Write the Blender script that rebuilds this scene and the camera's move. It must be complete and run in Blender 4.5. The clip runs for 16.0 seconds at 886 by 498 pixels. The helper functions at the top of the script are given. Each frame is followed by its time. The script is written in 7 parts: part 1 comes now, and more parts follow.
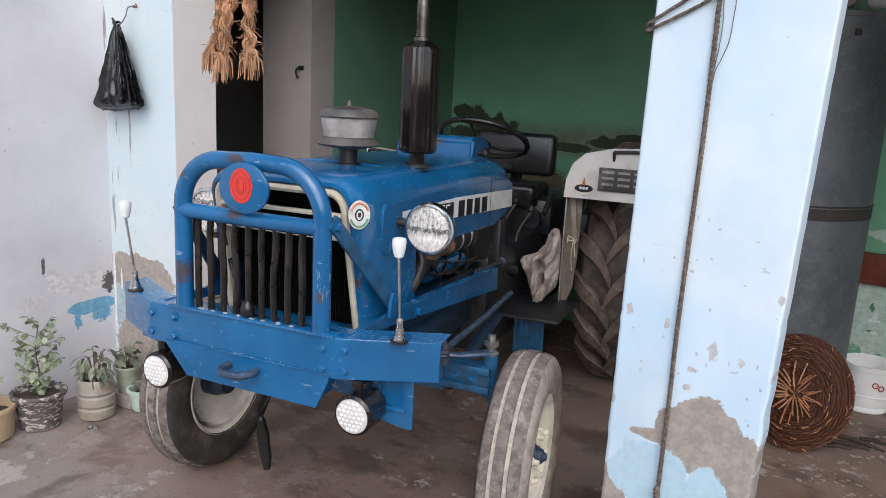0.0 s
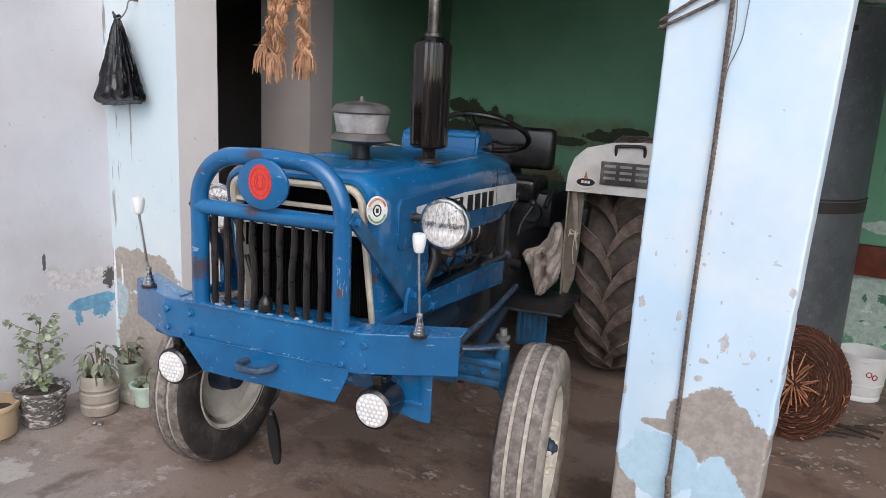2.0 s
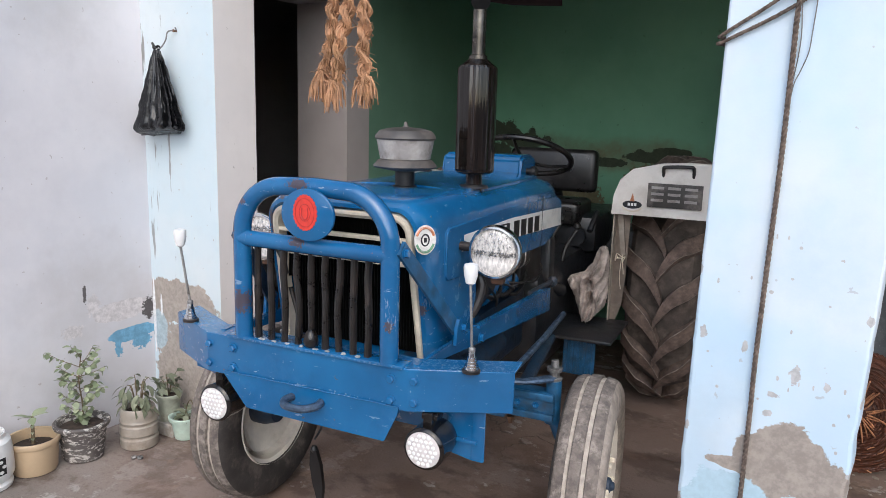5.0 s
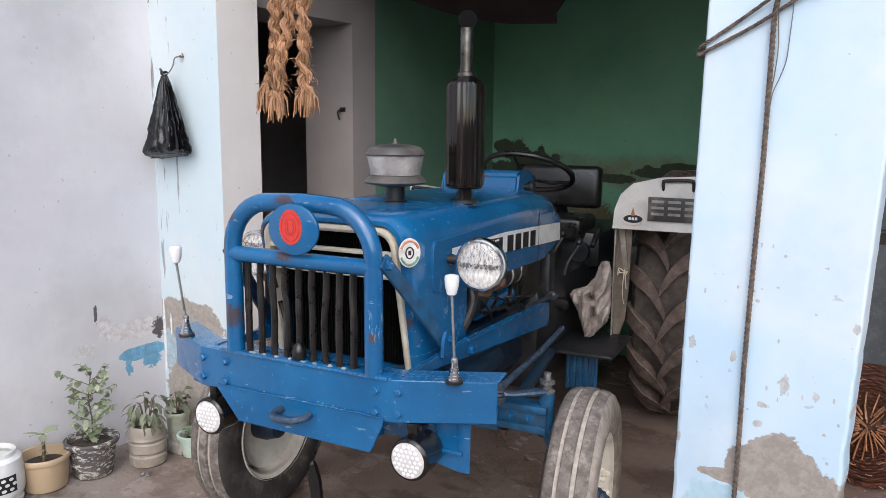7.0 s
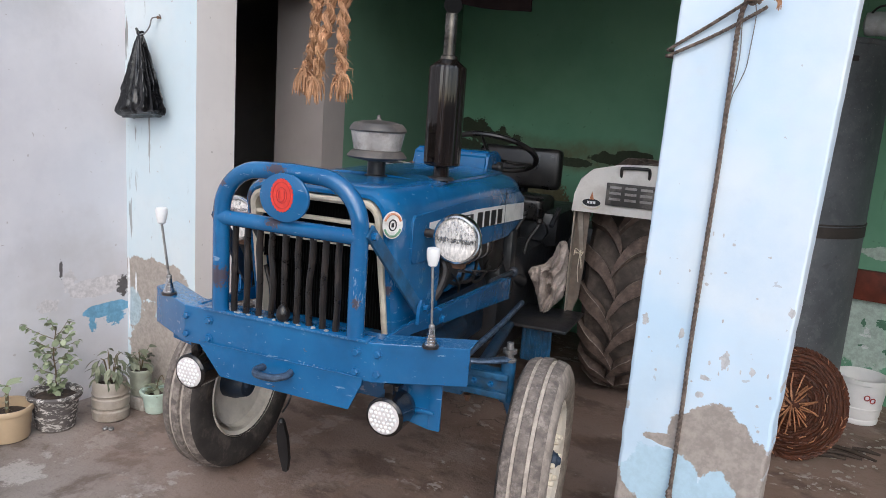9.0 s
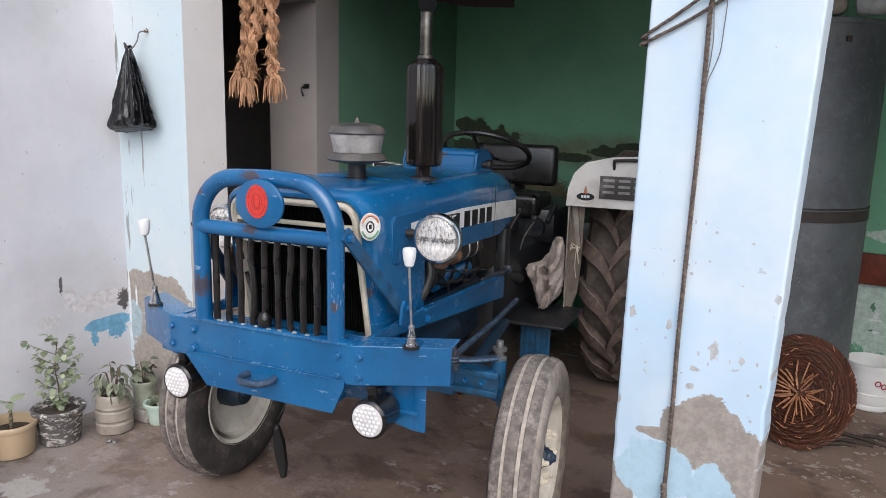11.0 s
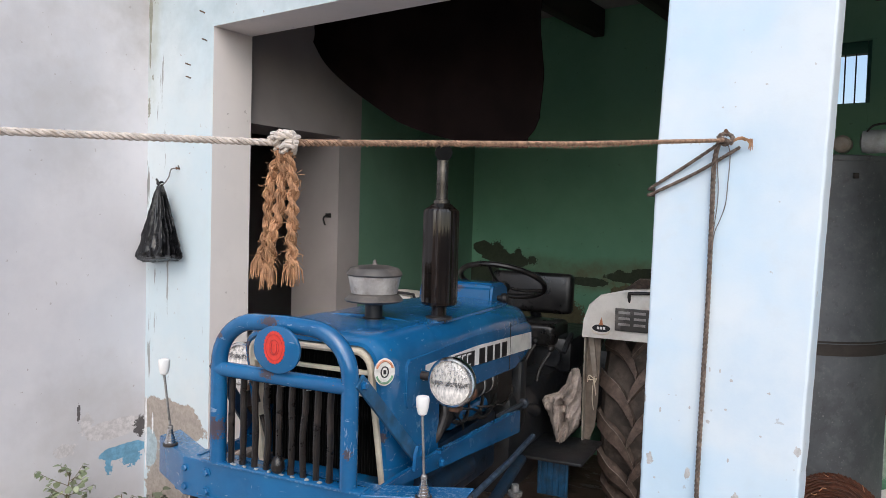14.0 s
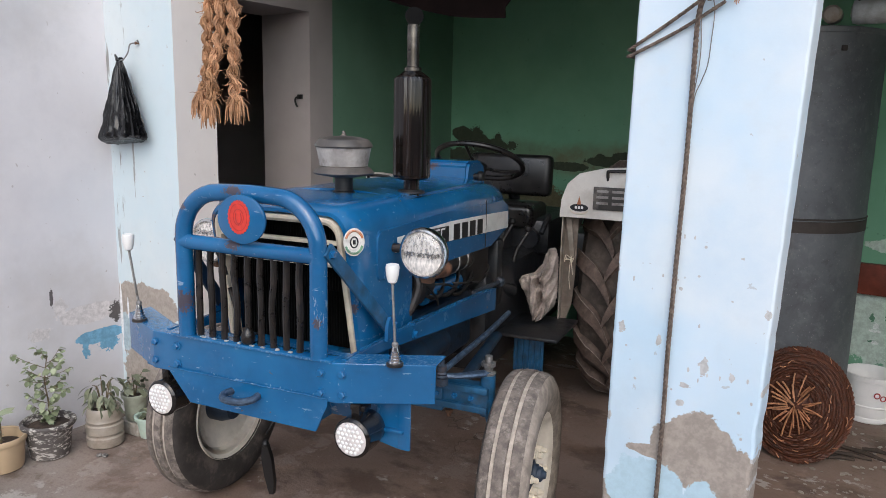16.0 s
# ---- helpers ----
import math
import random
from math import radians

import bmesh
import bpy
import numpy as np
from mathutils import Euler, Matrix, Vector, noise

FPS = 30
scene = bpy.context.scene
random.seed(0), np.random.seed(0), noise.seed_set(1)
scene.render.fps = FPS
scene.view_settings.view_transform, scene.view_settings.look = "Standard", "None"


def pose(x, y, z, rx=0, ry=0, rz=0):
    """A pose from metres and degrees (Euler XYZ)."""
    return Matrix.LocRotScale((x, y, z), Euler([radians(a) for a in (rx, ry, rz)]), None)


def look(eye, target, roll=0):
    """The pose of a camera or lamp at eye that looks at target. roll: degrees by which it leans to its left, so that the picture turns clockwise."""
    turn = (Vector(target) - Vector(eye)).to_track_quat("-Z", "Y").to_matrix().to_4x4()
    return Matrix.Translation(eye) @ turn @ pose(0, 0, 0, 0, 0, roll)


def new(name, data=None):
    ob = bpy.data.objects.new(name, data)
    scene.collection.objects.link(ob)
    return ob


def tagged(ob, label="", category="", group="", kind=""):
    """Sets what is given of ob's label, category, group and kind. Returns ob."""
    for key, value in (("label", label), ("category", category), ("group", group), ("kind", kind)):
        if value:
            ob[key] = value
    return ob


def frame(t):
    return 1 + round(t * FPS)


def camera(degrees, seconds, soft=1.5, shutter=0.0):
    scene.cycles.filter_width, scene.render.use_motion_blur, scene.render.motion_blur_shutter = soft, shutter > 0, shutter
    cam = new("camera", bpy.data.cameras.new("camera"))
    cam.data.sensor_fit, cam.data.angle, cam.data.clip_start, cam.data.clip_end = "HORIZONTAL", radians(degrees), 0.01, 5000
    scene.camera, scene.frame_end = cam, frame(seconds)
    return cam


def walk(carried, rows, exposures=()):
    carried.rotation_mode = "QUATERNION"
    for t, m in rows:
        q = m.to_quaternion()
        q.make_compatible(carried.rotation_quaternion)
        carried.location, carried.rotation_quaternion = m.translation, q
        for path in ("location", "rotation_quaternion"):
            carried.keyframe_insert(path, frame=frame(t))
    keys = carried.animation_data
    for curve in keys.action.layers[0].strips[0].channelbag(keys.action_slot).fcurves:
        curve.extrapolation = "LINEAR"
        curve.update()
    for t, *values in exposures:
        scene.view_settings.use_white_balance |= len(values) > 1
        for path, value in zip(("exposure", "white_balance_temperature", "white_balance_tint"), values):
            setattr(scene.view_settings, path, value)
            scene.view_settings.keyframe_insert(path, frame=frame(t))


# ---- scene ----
cam = camera(62.1, 16.0, 0.6)
PATH = [
    (0, (0.211, 0.164, 1.507), (-0.873, 1.795, 1.103), 2.9),
    (0.5, (0.218, 0.143, 1.515), (-0.895, 1.76, 1.13), 3.0),
    (1, (0.193, 0.135, 1.51), (-0.905, 1.752, 1.085), 2.2),
    (1.5, (0.177, 0.101, 1.514), (-0.928, 1.719, 1.114), 2.2),
    (2, (0.143, 0.1, 1.513), (-0.9, 1.753, 1.091), 2.9),
    (2.5, (0.143, 0.138, 1.499), (-0.92, 1.786, 1.105), 3.0),
    (3, (0.15, 0.207, 1.506), (-1.006, 1.806, 1.18), 2.1),
    (3.5, (0.127, 0.218, 1.491), (-1.078, 1.78, 1.164), 1.6),
    (4, (0.089, 0.183, 1.507), (-1.097, 1.764, 1.2), 1.9),
    (4.5, (0.055, 0.143, 1.512), (-1.076, 1.761, 1.194), 2.7),
    (4.7, (0.047, 0.137, 1.517), (-1.068, 1.756, 1.149), 1.8),
    (6.8, (0.155, 0.22, 1.491), (-1.046, 1.786, 1.168), -0.7),
    (7, (0.16, 0.181, 1.497), (-1.025, 1.763, 1.188), 0.6),
    (7.5, (0.162, 0.089, 1.499), (-0.94, 1.714, 1.118), 2.4),
    (8, (0.16, 0.032, 1.513), (-0.906, 1.677, 1.113), 3.2),
    (8.5, (0.149, 0.009, 1.518), (-0.883, 1.684, 1.153), 5.9),
    (9, (0.159, 0.018, 1.518), (-0.895, 1.676, 1.143), 4.1),
    (9.5, (0.198, 0.043, 1.515), (-0.829, 1.72, 1.153), 2.7),
    (9.7, (0.213, 0.058, 1.518), (-0.839, 1.722, 1.16), 2.4),
    (11.8, (0.254, 0.102, 1.507), (-0.847, 1.729, 1.131), 1.4),
    (12, (0.257, 0.107, 1.506), (-0.839, 1.738, 1.134), 1.3),
    (12.5, (0.262, 0.108, 1.507), (-0.833, 1.742, 1.144), 1.2),
    (13, (0.261, 0.104, 1.512), (-0.843, 1.737, 1.173), 1.5),
    (13.2, (0.261, 0.096, 1.522), (-0.863, 1.719, 1.209), 2.3),
    (13.5, (0.261, 0.085, 1.537), (-0.883, 1.708, 1.304), 0.8),
    (13.7, (0.264, 0.082, 1.579), (-0.887, 1.711, 1.426), 1.1),
    (13.9, (0.255, 0.099, 1.609), (-0.904, 1.725, 1.497), 1.3),
    (14, (0.275, 0.075, 1.626), (-0.893, 1.697, 1.542), 1.6),
    (14.2, (0.283, 0.063, 1.640), (-0.894, 1.679, 1.632), 3.1),
    (14.5, (0.296, 0.045, 1.661), (-0.882, 1.661, 1.698), 2.5),
    (14.6, (0.298, 0.046, 1.657), (-0.883, 1.659, 1.718), 1.9),
    (14.7, (0.301, 0.047, 1.652), (-0.874, 1.664, 1.723), 2.2),
    (15, (0.308, 0.051, 1.639), (-0.862, 1.673, 1.633), 1.6),
    (15.2, (0.301, 0.071, 1.611), (-0.859, 1.694, 1.509), 0.6),
    (15.3, (0.297, 0.082, 1.596), (-0.846, 1.714, 1.459), 0.6),
    (15.5, (0.29, 0.102, 1.568), (-0.844, 1.735, 1.347), 1.5),
    (15.7, (0.283, 0.119, 1.554), (-0.837, 1.751, 1.270), 1.2),
    (16, (0.273, 0.145, 1.534), (-0.836, 1.771, 1.179), 1.3),
]
walk(cam, [(t, look(eye, target, roll)) for t, eye, target, roll in PATH],
     [(0, 0.45, 6250, 10), (2.5, 0.45, 6250, 10), (3.5, 0.49, 6250, 10), (4.5, 0.54, 6250, 10), (7, 0.53, 6250, 10), (8, 0.47, 6250, 10), (9.5, 0.45, 6250, 10), (12.5, 0.45, 6250, 10), (13.5, 0.43, 6250, 10),
      (14, 0.40, 6450, 10), (14.5, 0.38, 6600, 10), (15, 0.40, 6600, 10), (15.5, 0.34, 6500, 10), (16, 0.38, 6350, 10)])

# ---- light ----
SUN_EL, SUN_ROT = radians(42), radians(146)
world = bpy.data.worlds.new("sky")
scene.world = world
world.use_nodes = True
wn = world.node_tree
sky = wn.nodes.new("ShaderNodeTexSky")
sky.sky_type, sky.sun_disc = "NISHITA", False
sky.sun_elevation, sky.sun_rotation = SUN_EL, SUN_ROT
sky.air_density, sky.dust_density, sky.ozone_density = 1.0, 3.0, 1.0
wn.links.new(sky.outputs[0], wn.nodes["Background"].inputs[0])
wn.nodes["Background"].inputs[1].default_value = 0.15
sun = new("sun", bpy.data.lights.new("sun", "SUN"))
sun.data.energy, sun.data.angle, sun.data.color = 1.25, radians(75), (0.86, 0.94, 1.0)
sun.matrix_world = look((0, 0, 0), (-math.sin(SUN_ROT) * math.cos(SUN_EL), -math.cos(SUN_ROT) * math.cos(SUN_EL), -math.sin(SUN_EL)))


# ---- mesh helpers ----
def part(name, bm, material, parent=None, label="", smooth=True, angle=35):
    me = bpy.data.meshes.new(name)
    bmesh.ops.recalc_face_normals(bm, faces=bm.faces)
    if smooth:
        lim = radians(angle)
        for f in bm.faces:
            f.smooth = True
        for e in bm.edges:
            if len(e.link_faces) == 2 and e.calc_face_angle(0) > lim:
                e.smooth = False
    bm.to_mesh(me)
    bm.free()
    for m in (material if isinstance(material, (list, tuple)) else [material]):
        me.materials.append(m)
    ob = new(name, me)
    if parent is not None:
        ob.parent = parent
    if label:
        ob["label"] = label
    return ob


def thing(name, m, label, category, group=""):
    ob = new(name)
    ob.empty_display_size = 0.05
    ob.matrix_world = m
    return tagged(ob, label, category, group)


def B():
    return bmesh.new()


def box(bm, x0, x1, y0, y1, z0, z1, bev=0.0, m=None, seg=2):
    t = bmesh.new()
    bmesh.ops.create_cube(t, size=1.0)
    for v in t.verts:
        v.co = Vector(((x0 + x1) / 2 + v.co.x * (x1 - x0), (y0 + y1) / 2 + v.co.y * (y1 - y0), (z0 + z1) / 2 + v.co.z * (z1 - z0)))
    if bev:
        bmesh.ops.bevel(t, geom=t.edges[:], offset=bev, segments=seg, profile=0.5, affect="EDGES")
    join(bm, t, m)
    return bm


def join(bm, t, m=None):
    vs = [bm.verts.new(m @ v.co if m else v.co) for v in t.verts]
    t.verts.index_update()
    for f in t.faces:
        nf = bm.faces.new([vs[v.index] for v in f.verts])
        nf.material_index = f.material_index
    t.free()


def frame_of(d):
    d = d.normalized()
    a = Vector((0, 0, 1)) if abs(d.z) < 0.9 else Vector((1, 0, 0))
    u = d.cross(a).normalized()
    return u, d.cross(u).normalized()


def tube(bm, pts, r, seg=12, caps=True, flat=1.0):
    """A round bar along pts; r is one radius or one for each point."""
    pts = [Vector(p) for p in pts]
    rs = r if isinstance(r, (list, tuple)) else [r] * len(pts)
    rings, u = [], None
    for i, p in enumerate(pts):
        d = (pts[min(i + 1, len(pts) - 1)] - pts[max(i - 1, 0)])
        d.normalize()
        if u is None:
            u, w = frame_of(d)
        else:
            u = (u - d * u.dot(d)).normalized()
            w = d.cross(u).normalized()
        rings.append([bm.verts.new(p + rs[i] * (math.cos(a) * u + flat * math.sin(a) * w)) for a in [2 * math.pi * k / seg for k in range(seg)]])
    for a, b in zip(rings, rings[1:]):
        for k in range(seg):
            bm.faces.new((a[k], a[(k + 1) % seg], b[(k + 1) % seg], b[k]))
    if caps:
        bm.faces.new(list(reversed(rings[0])))
        bm.faces.new(rings[-1])
    return bm


def lathe(bm, prof, m=None, seg=32, caps=True):
    """prof: (radius, height) pairs turned round z."""
    rings = []
    for r, z in prof:
        rings.append([bm.verts.new((m or Matrix()) @ Vector((r * math.cos(2 * math.pi * k / seg), r * math.sin(2 * math.pi * k / seg), z))) for k in range(seg)])
    for a, b in zip(rings, rings[1:]):
        for k in range(seg):
            bm.faces.new((a[k], a[(k + 1) % seg], b[(k + 1) % seg], b[k]))
    if caps:
        bm.faces.new(list(reversed(rings[0])))
        bm.faces.new(rings[-1])
    return bm


def loft(bm, rings, closed=True, caps=True):
    rv = [[bm.verts.new(p) for p in r] for r in rings]
    n = len(rv[0])
    for a, b in zip(rv, rv[1:]):
        for k in range(n if closed else n - 1):
            bm.faces.new((a[k], a[(k + 1) % n], b[(k + 1) % n], b[k]))
    if caps and closed:
        bm.faces.new(list(reversed(rv[0])))
        bm.faces.new(rv[-1])
    return bm


def prism(bm, outline, axis, a, b):
    """A flat outline (pairs) pushed along an axis from a to b."""
    def at(p, v):
        return {"x": (v, p[0], p[1]), "y": (p[0], v, p[1]), "z": (p[0], p[1], v)}[axis]
    return loft(bm, [[at(p, a) for p in outline], [at(p, b) for p in outline]])


def arc(cx, cy, r, a0, a1, n):
    return [(cx + r * math.cos(radians(a0 + (a1 - a0) * i / n)), cy + r * math.sin(radians(a0 + (a1 - a0) * i / n))) for i in range(n + 1)]


def smooth_path(pts, n=8):
    pts = [Vector(p) for p in pts]
    out = []
    for i in range(len(pts) - 1):
        p0, p1, p2, p3 = pts[max(i - 1, 0)], pts[i], pts[i + 1], pts[min(i + 2, len(pts) - 1)]
        for k in range(n):
            t = k / n
            out.append(0.5 * ((2 * p1) + (p2 - p0) * t + (2 * p0 - 5 * p1 + 4 * p2 - p3) * t * t + (3 * p1 - p0 - 3 * p2 + p3) * t ** 3))
    out.append(pts[-1])
    return out


FWD = Matrix.Rotation(radians(90), 4, "X")    # turns a lathe's z to -y
SIDE = Matrix.Rotation(radians(90), 4, "Y")   # turns a lathe's z to +x


# ---- materials ----
class Nodes:
    def __init__(self, name):
        self.mat = bpy.data.materials.new(name)
        self.mat.use_nodes = True
        self.nt = self.mat.node_tree
        self.p = self.nt.nodes["Principled BSDF"]
        self.co = self.nt.nodes.new("ShaderNodeTexCoord").outputs["Object"]

    def put(self, sock, v):
        if isinstance(v, bpy.types.NodeSocket):
            self.nt.links.new(v, sock)
        elif isinstance(v, (tuple, list)) and len(v) == 3 and len(sock.default_value) == 4:
            sock.default_value = (*v, 1)
        else:
            sock.default_value = v

    def math(self, op, a, b=0.0, c=None, clamp=False):
        n = self.nt.nodes.new("ShaderNodeMath")
        n.operation, n.use_clamp = op, clamp
        self.put(n.inputs[0], a), self.put(n.inputs[1], b)
        if c is not None:
            self.put(n.inputs[2], c)
        return n.outputs[0]

    def noise(self, scale, detail=4, rough=0.55, dist=0.0, stretch=None, co=None):
        n = self.nt.nodes.new("ShaderNodeTexNoise")
        n.inputs["Scale"].default_value, n.inputs["Detail"].default_value = scale, detail
        n.inputs["Roughness"].default_value, n.inputs["Distortion"].default_value = rough, dist
        co = co or self.co
        if stretch:
            mp = self.nt.nodes.new("ShaderNodeMapping")
            mp.inputs["Scale"].default_value = stretch
            self.nt.links.new(co, mp.inputs[0])
            co = mp.outputs[0]
        self.nt.links.new(co, n.inputs["Vector"])
        return n.outputs["Fac"]

    def step(self, v, lo, hi, a=0.0, b=1.0):
        n = self.nt.nodes.new("ShaderNodeMapRange")
        n.interpolation_type = "SMOOTHSTEP"
        for s, x in zip(n.inputs[:5], (v, lo, hi, a, b)):
            self.put(s, x)
        return n.outputs[0]

    def mix(self, fac, a, b, mode="MIX"):
        n = self.nt.nodes.new("ShaderNodeMix")
        n.data_type, n.blend_type = "RGBA", mode
        self.put(n.inputs[0], fac), self.put(n.inputs[6], a), self.put(n.inputs[7], b)
        return n.outputs[2]

    def xyz(self):
        n = self.nt.nodes.new("ShaderNodeSeparateXYZ")
        self.nt.links.new(self.co, n.inputs[0])
        return n.outputs

    def blob(self, axes, centre, radii, ragged, amount=1.5, edge=0.03):
        """1 inside an uneven ellipse on two axes, ragged by a noise value about 0.5."""
        s = self.xyz()
        q = [self.math("POWER", self.math("ABSOLUTE", self.math("DIVIDE", self.math("SUBTRACT", s["XYZ".index(ax)], c), r)), 2.0) for ax, c, r in zip(axes, centre, radii)]
        d = self.math("SQRT", self.math("ADD", q[0], q[1]))
        d = self.math("ADD", d, self.math("MULTIPLY", self.math("SUBTRACT", ragged, 0.5), amount))
        return self.step(d, 1.0 + edge, 1.0 - edge)

    def bump(self, h, strength=0.3, dist=0.01):
        n = self.nt.nodes.new("ShaderNodeBump")
        n.inputs["Strength"].default_value, n.inputs["Distance"].default_value = strength, dist
        self.put(n.inputs["Height"], h)
        prev = self.p.inputs["Normal"].links
        if prev:
            self.nt.links.new(prev[0].from_socket, n.inputs["Normal"])
        self.nt.links.new(n.outputs[0], self.p.inputs["Normal"])

    def out(self, colour, rough=0.6, metal=0.0, **more):
        self.put(self.p.inputs["Base Color"], colour)
        self.put(self.p.inputs["Roughness"], rough)
        self.put(self.p.inputs["Metallic"], metal)
        for k, v in more.items():
            self.put(self.p.inputs[k.replace("_", " ")], v)
        return self.mat


def plain(name, c, rough=0.5, metal=0.0, vary=0.25, scale=12, bump=0.1, fine=140, dirt=None, dirt_amt=0.4, **more):
    """A surface with broad and fine variation, and dust or rust in ragged patches."""
    n = Nodes(name)
    a, b = n.noise(scale, 5), n.noise(fine, 3)
    dark = tuple(x * (1 - vary) for x in c)
    lite = tuple(min(1, x * (1 + vary * 0.6)) for x in c)
    col = n.mix(n.step(a, 0.3, 0.7), dark, lite)
    col = n.mix(n.math("MULTIPLY", n.step(b, 0.4, 0.7), 0.25), col, dark)
    r = n.math("ADD", rough, n.math("MULTIPLY", n.math("SUBTRACT", a, 0.5), 0.3), clamp=True)
    if dirt:
        d = n.math("MULTIPLY", n.step(n.noise(scale * 0.8, 7, 0.65), 0.48, 0.68), dirt_amt)
        col = n.mix(d, col, dirt)
        r = n.math("ADD", r, n.math("MULTIPLY", d, 0.35), clamp=True)
    if bump:
        n.bump(n.math("ADD", a, n.math("MULTIPLY", b, 0.4)), bump, 0.004)
    return n.out(col, r, metal, **more)


def blue_paint():
    n = Nodes("blue enamel paint")
    broad, mid, fine = n.noise(4, 4), n.noise(26, 6, 0.62), n.noise(170, 3)
    col = n.mix(n.step(broad, 0.35, 0.7), (0.0055, 0.092, 0.240), (0.009, 0.128, 0.312))
    dust = n.math("MULTIPLY", n.step(n.noise(9, 7, 0.7), 0.5, 0.75), 0.09)
    col = n.mix(dust, col, (0.16, 0.27, 0.38))
    smudge = n.math("MULTIPLY", n.step(n.noise(6, 6, 0.65, stretch=(1, 0.5, 1)), 0.50, 0.68), 0.22)
    col = n.mix(smudge, col, (0.006, 0.045, 0.12))
    chip = n.step(mid, 0.685, 0.70)
    rag = n.noise(130, 6, 0.75)
    for centre, radii in (((-0.02, 1.325), (0.028, 0.012)), ((-0.022, 1.178), (0.022, 0.014)), ((-0.212, 0.995), (0.022, 0.030)), ((-0.235, 1.20), (0.008, 0.05)), ((0.245, 0.99), (0.010, 0.014)), ((-0.20, 1.27), (0.012, 0.008))):
        chip = n.math("MAXIMUM", chip, n.blob("XZ", centre, radii, rag, 4.5))
    col = n.mix(n.math("MULTIPLY", chip, 0.85), col, (0.05, 0.022, 0.014))
    scuff = n.math("MULTIPLY", n.math("MAXIMUM", n.step(n.noise(40, 5, 0.65, stretch=(0.4, 1, 1.6)), 0.645, 0.68), n.step(n.noise(60, 5, 0.7, stretch=(1.6, 1, 0.35)), 0.665, 0.71)), 0.5)
    scuff = n.math("MAXIMUM", scuff, n.math("MULTIPLY", n.math("MULTIPLY", n.blob("XZ", (0, 0.8885), (0.9, 0.0035), rag, 2.0), n.step(rag, 0.50, 0.62)), 0.30))
    for centre, radii in (((0.25, 1.03), (0.016, 0.05)), ((0.05, 0.79), (0.2, 0.003))):
        scuff = n.math("MAXIMUM", scuff, n.math("MULTIPLY", n.math("MULTIPLY", n.blob("XZ", centre, radii, rag, 2.5), n.step(n.noise(70, 5, 0.7, stretch=(1.6, 1, 0.25)), 0.55, 0.60)), 0.45))
    col = n.mix(scuff, col, (0.30, 0.42, 0.52))
    n.bump(n.math("SUBTRACT", n.math("ADD", mid, n.math("MULTIPLY", fine, 0.3)), n.math("MULTIPLY", chip, 0.5)), 0.12, 0.003)
    r = n.math("ADD", 0.15, n.math("ADD", n.math("MULTIPLY", broad, 0.14), n.math("ADD", dust, n.math("MULTIPLY", chip, 0.4))))
    return n.out(col, r, 0.0, Coat_Weight=0.45, Coat_Roughness=0.12)


def wall_paint(name, base, tint, axes, layers, grime=(0.35, 0.30, 0.27), streak=0.3, speck=0.5, cracks=(), stains=()):
    """Old limewash: broad tinted blotches, hairline streaks and specks, and layers: (colour, [(centre, radii)]) where the coat has fallen off."""
    n = Nodes(name)
    ragged, finer = n.noise(9, 8, 0.68), n.noise(60, 6, 0.65)
    broad, mid, fine = n.noise(1.7, 4, 0.6), n.noise(14, 6, 0.6), n.noise(120, 4)
    col = n.mix(n.step(broad, 0.36, 0.66), base, tint)
    col = n.mix(n.math("MULTIPLY", n.step(mid, 0.5, 0.75), 0.25), col, tuple(x * 0.86 for x in base))
    st = n.step(n.noise(16, 5, 0.6, stretch=(1, 1, 0.12)), 0.70, 0.76)
    col = n.mix(n.math("MULTIPLY", st, streak), col, grime)
    sp = n.step(n.noise(34, 3, 0.5), 0.715, 0.735)
    col = n.mix(n.math("MULTIPLY", sp, speck), col, grime)
    for c, centre, radii, amount in stains:
        soft = n.blob(axes, centre, radii, ragged, 1.2, 0.6)
        col = n.mix(n.math("MULTIPLY", n.math("MULTIPLY", soft, n.step(n.noise(5, 6, 0.65), 0.1, 0.75)), amount), col, c)
    lost = None
    for centre, radii in cracks:
        zone = n.blob(axes, centre, radii, ragged, 0.8)
        cr = n.step(n.noise(26, 6, 0.65, stretch=(1, 1, 0.10)), 0.60, 0.645)
        col = n.mix(n.math("MULTIPLY", zone, n.math("MULTIPLY", cr, 0.8)), col, (0.22, 0.22, 0.21))
    for c, spots in layers:
        m = None
        for centre, radii in spots:
            small = max(radii) < 0.06
            b = n.blob(axes, centre, radii, finer if small else ragged, 2.6 if small else 1.25)
            m = b if m is None else n.math("MAXIMUM", m, b)
        rgb = n.mix(n.step(n.noise(38, 8, 0.75), 0.36, 0.64), tuple(x * (0.94 if c == OLDBLUE else 0.82) for x in c), tuple(min(1, x * (1.04 if c == OLDBLUE else 1.12)) for x in c))
        col = n.mix(m, col, rgb)
        lost = m if lost is None else n.math("MAXIMUM", lost, m)
    h = n.math("ADD", n.math("MULTIPLY", mid, 0.5), n.math("MULTIPLY", fine, 0.25))
    if lost is not None:
        h = n.math("SUBTRACT", h, n.math("MULTIPLY", lost, 0.9))
    n.bump(h, 0.22, 0.005)
    return n.out(col, 0.85, 0.0)


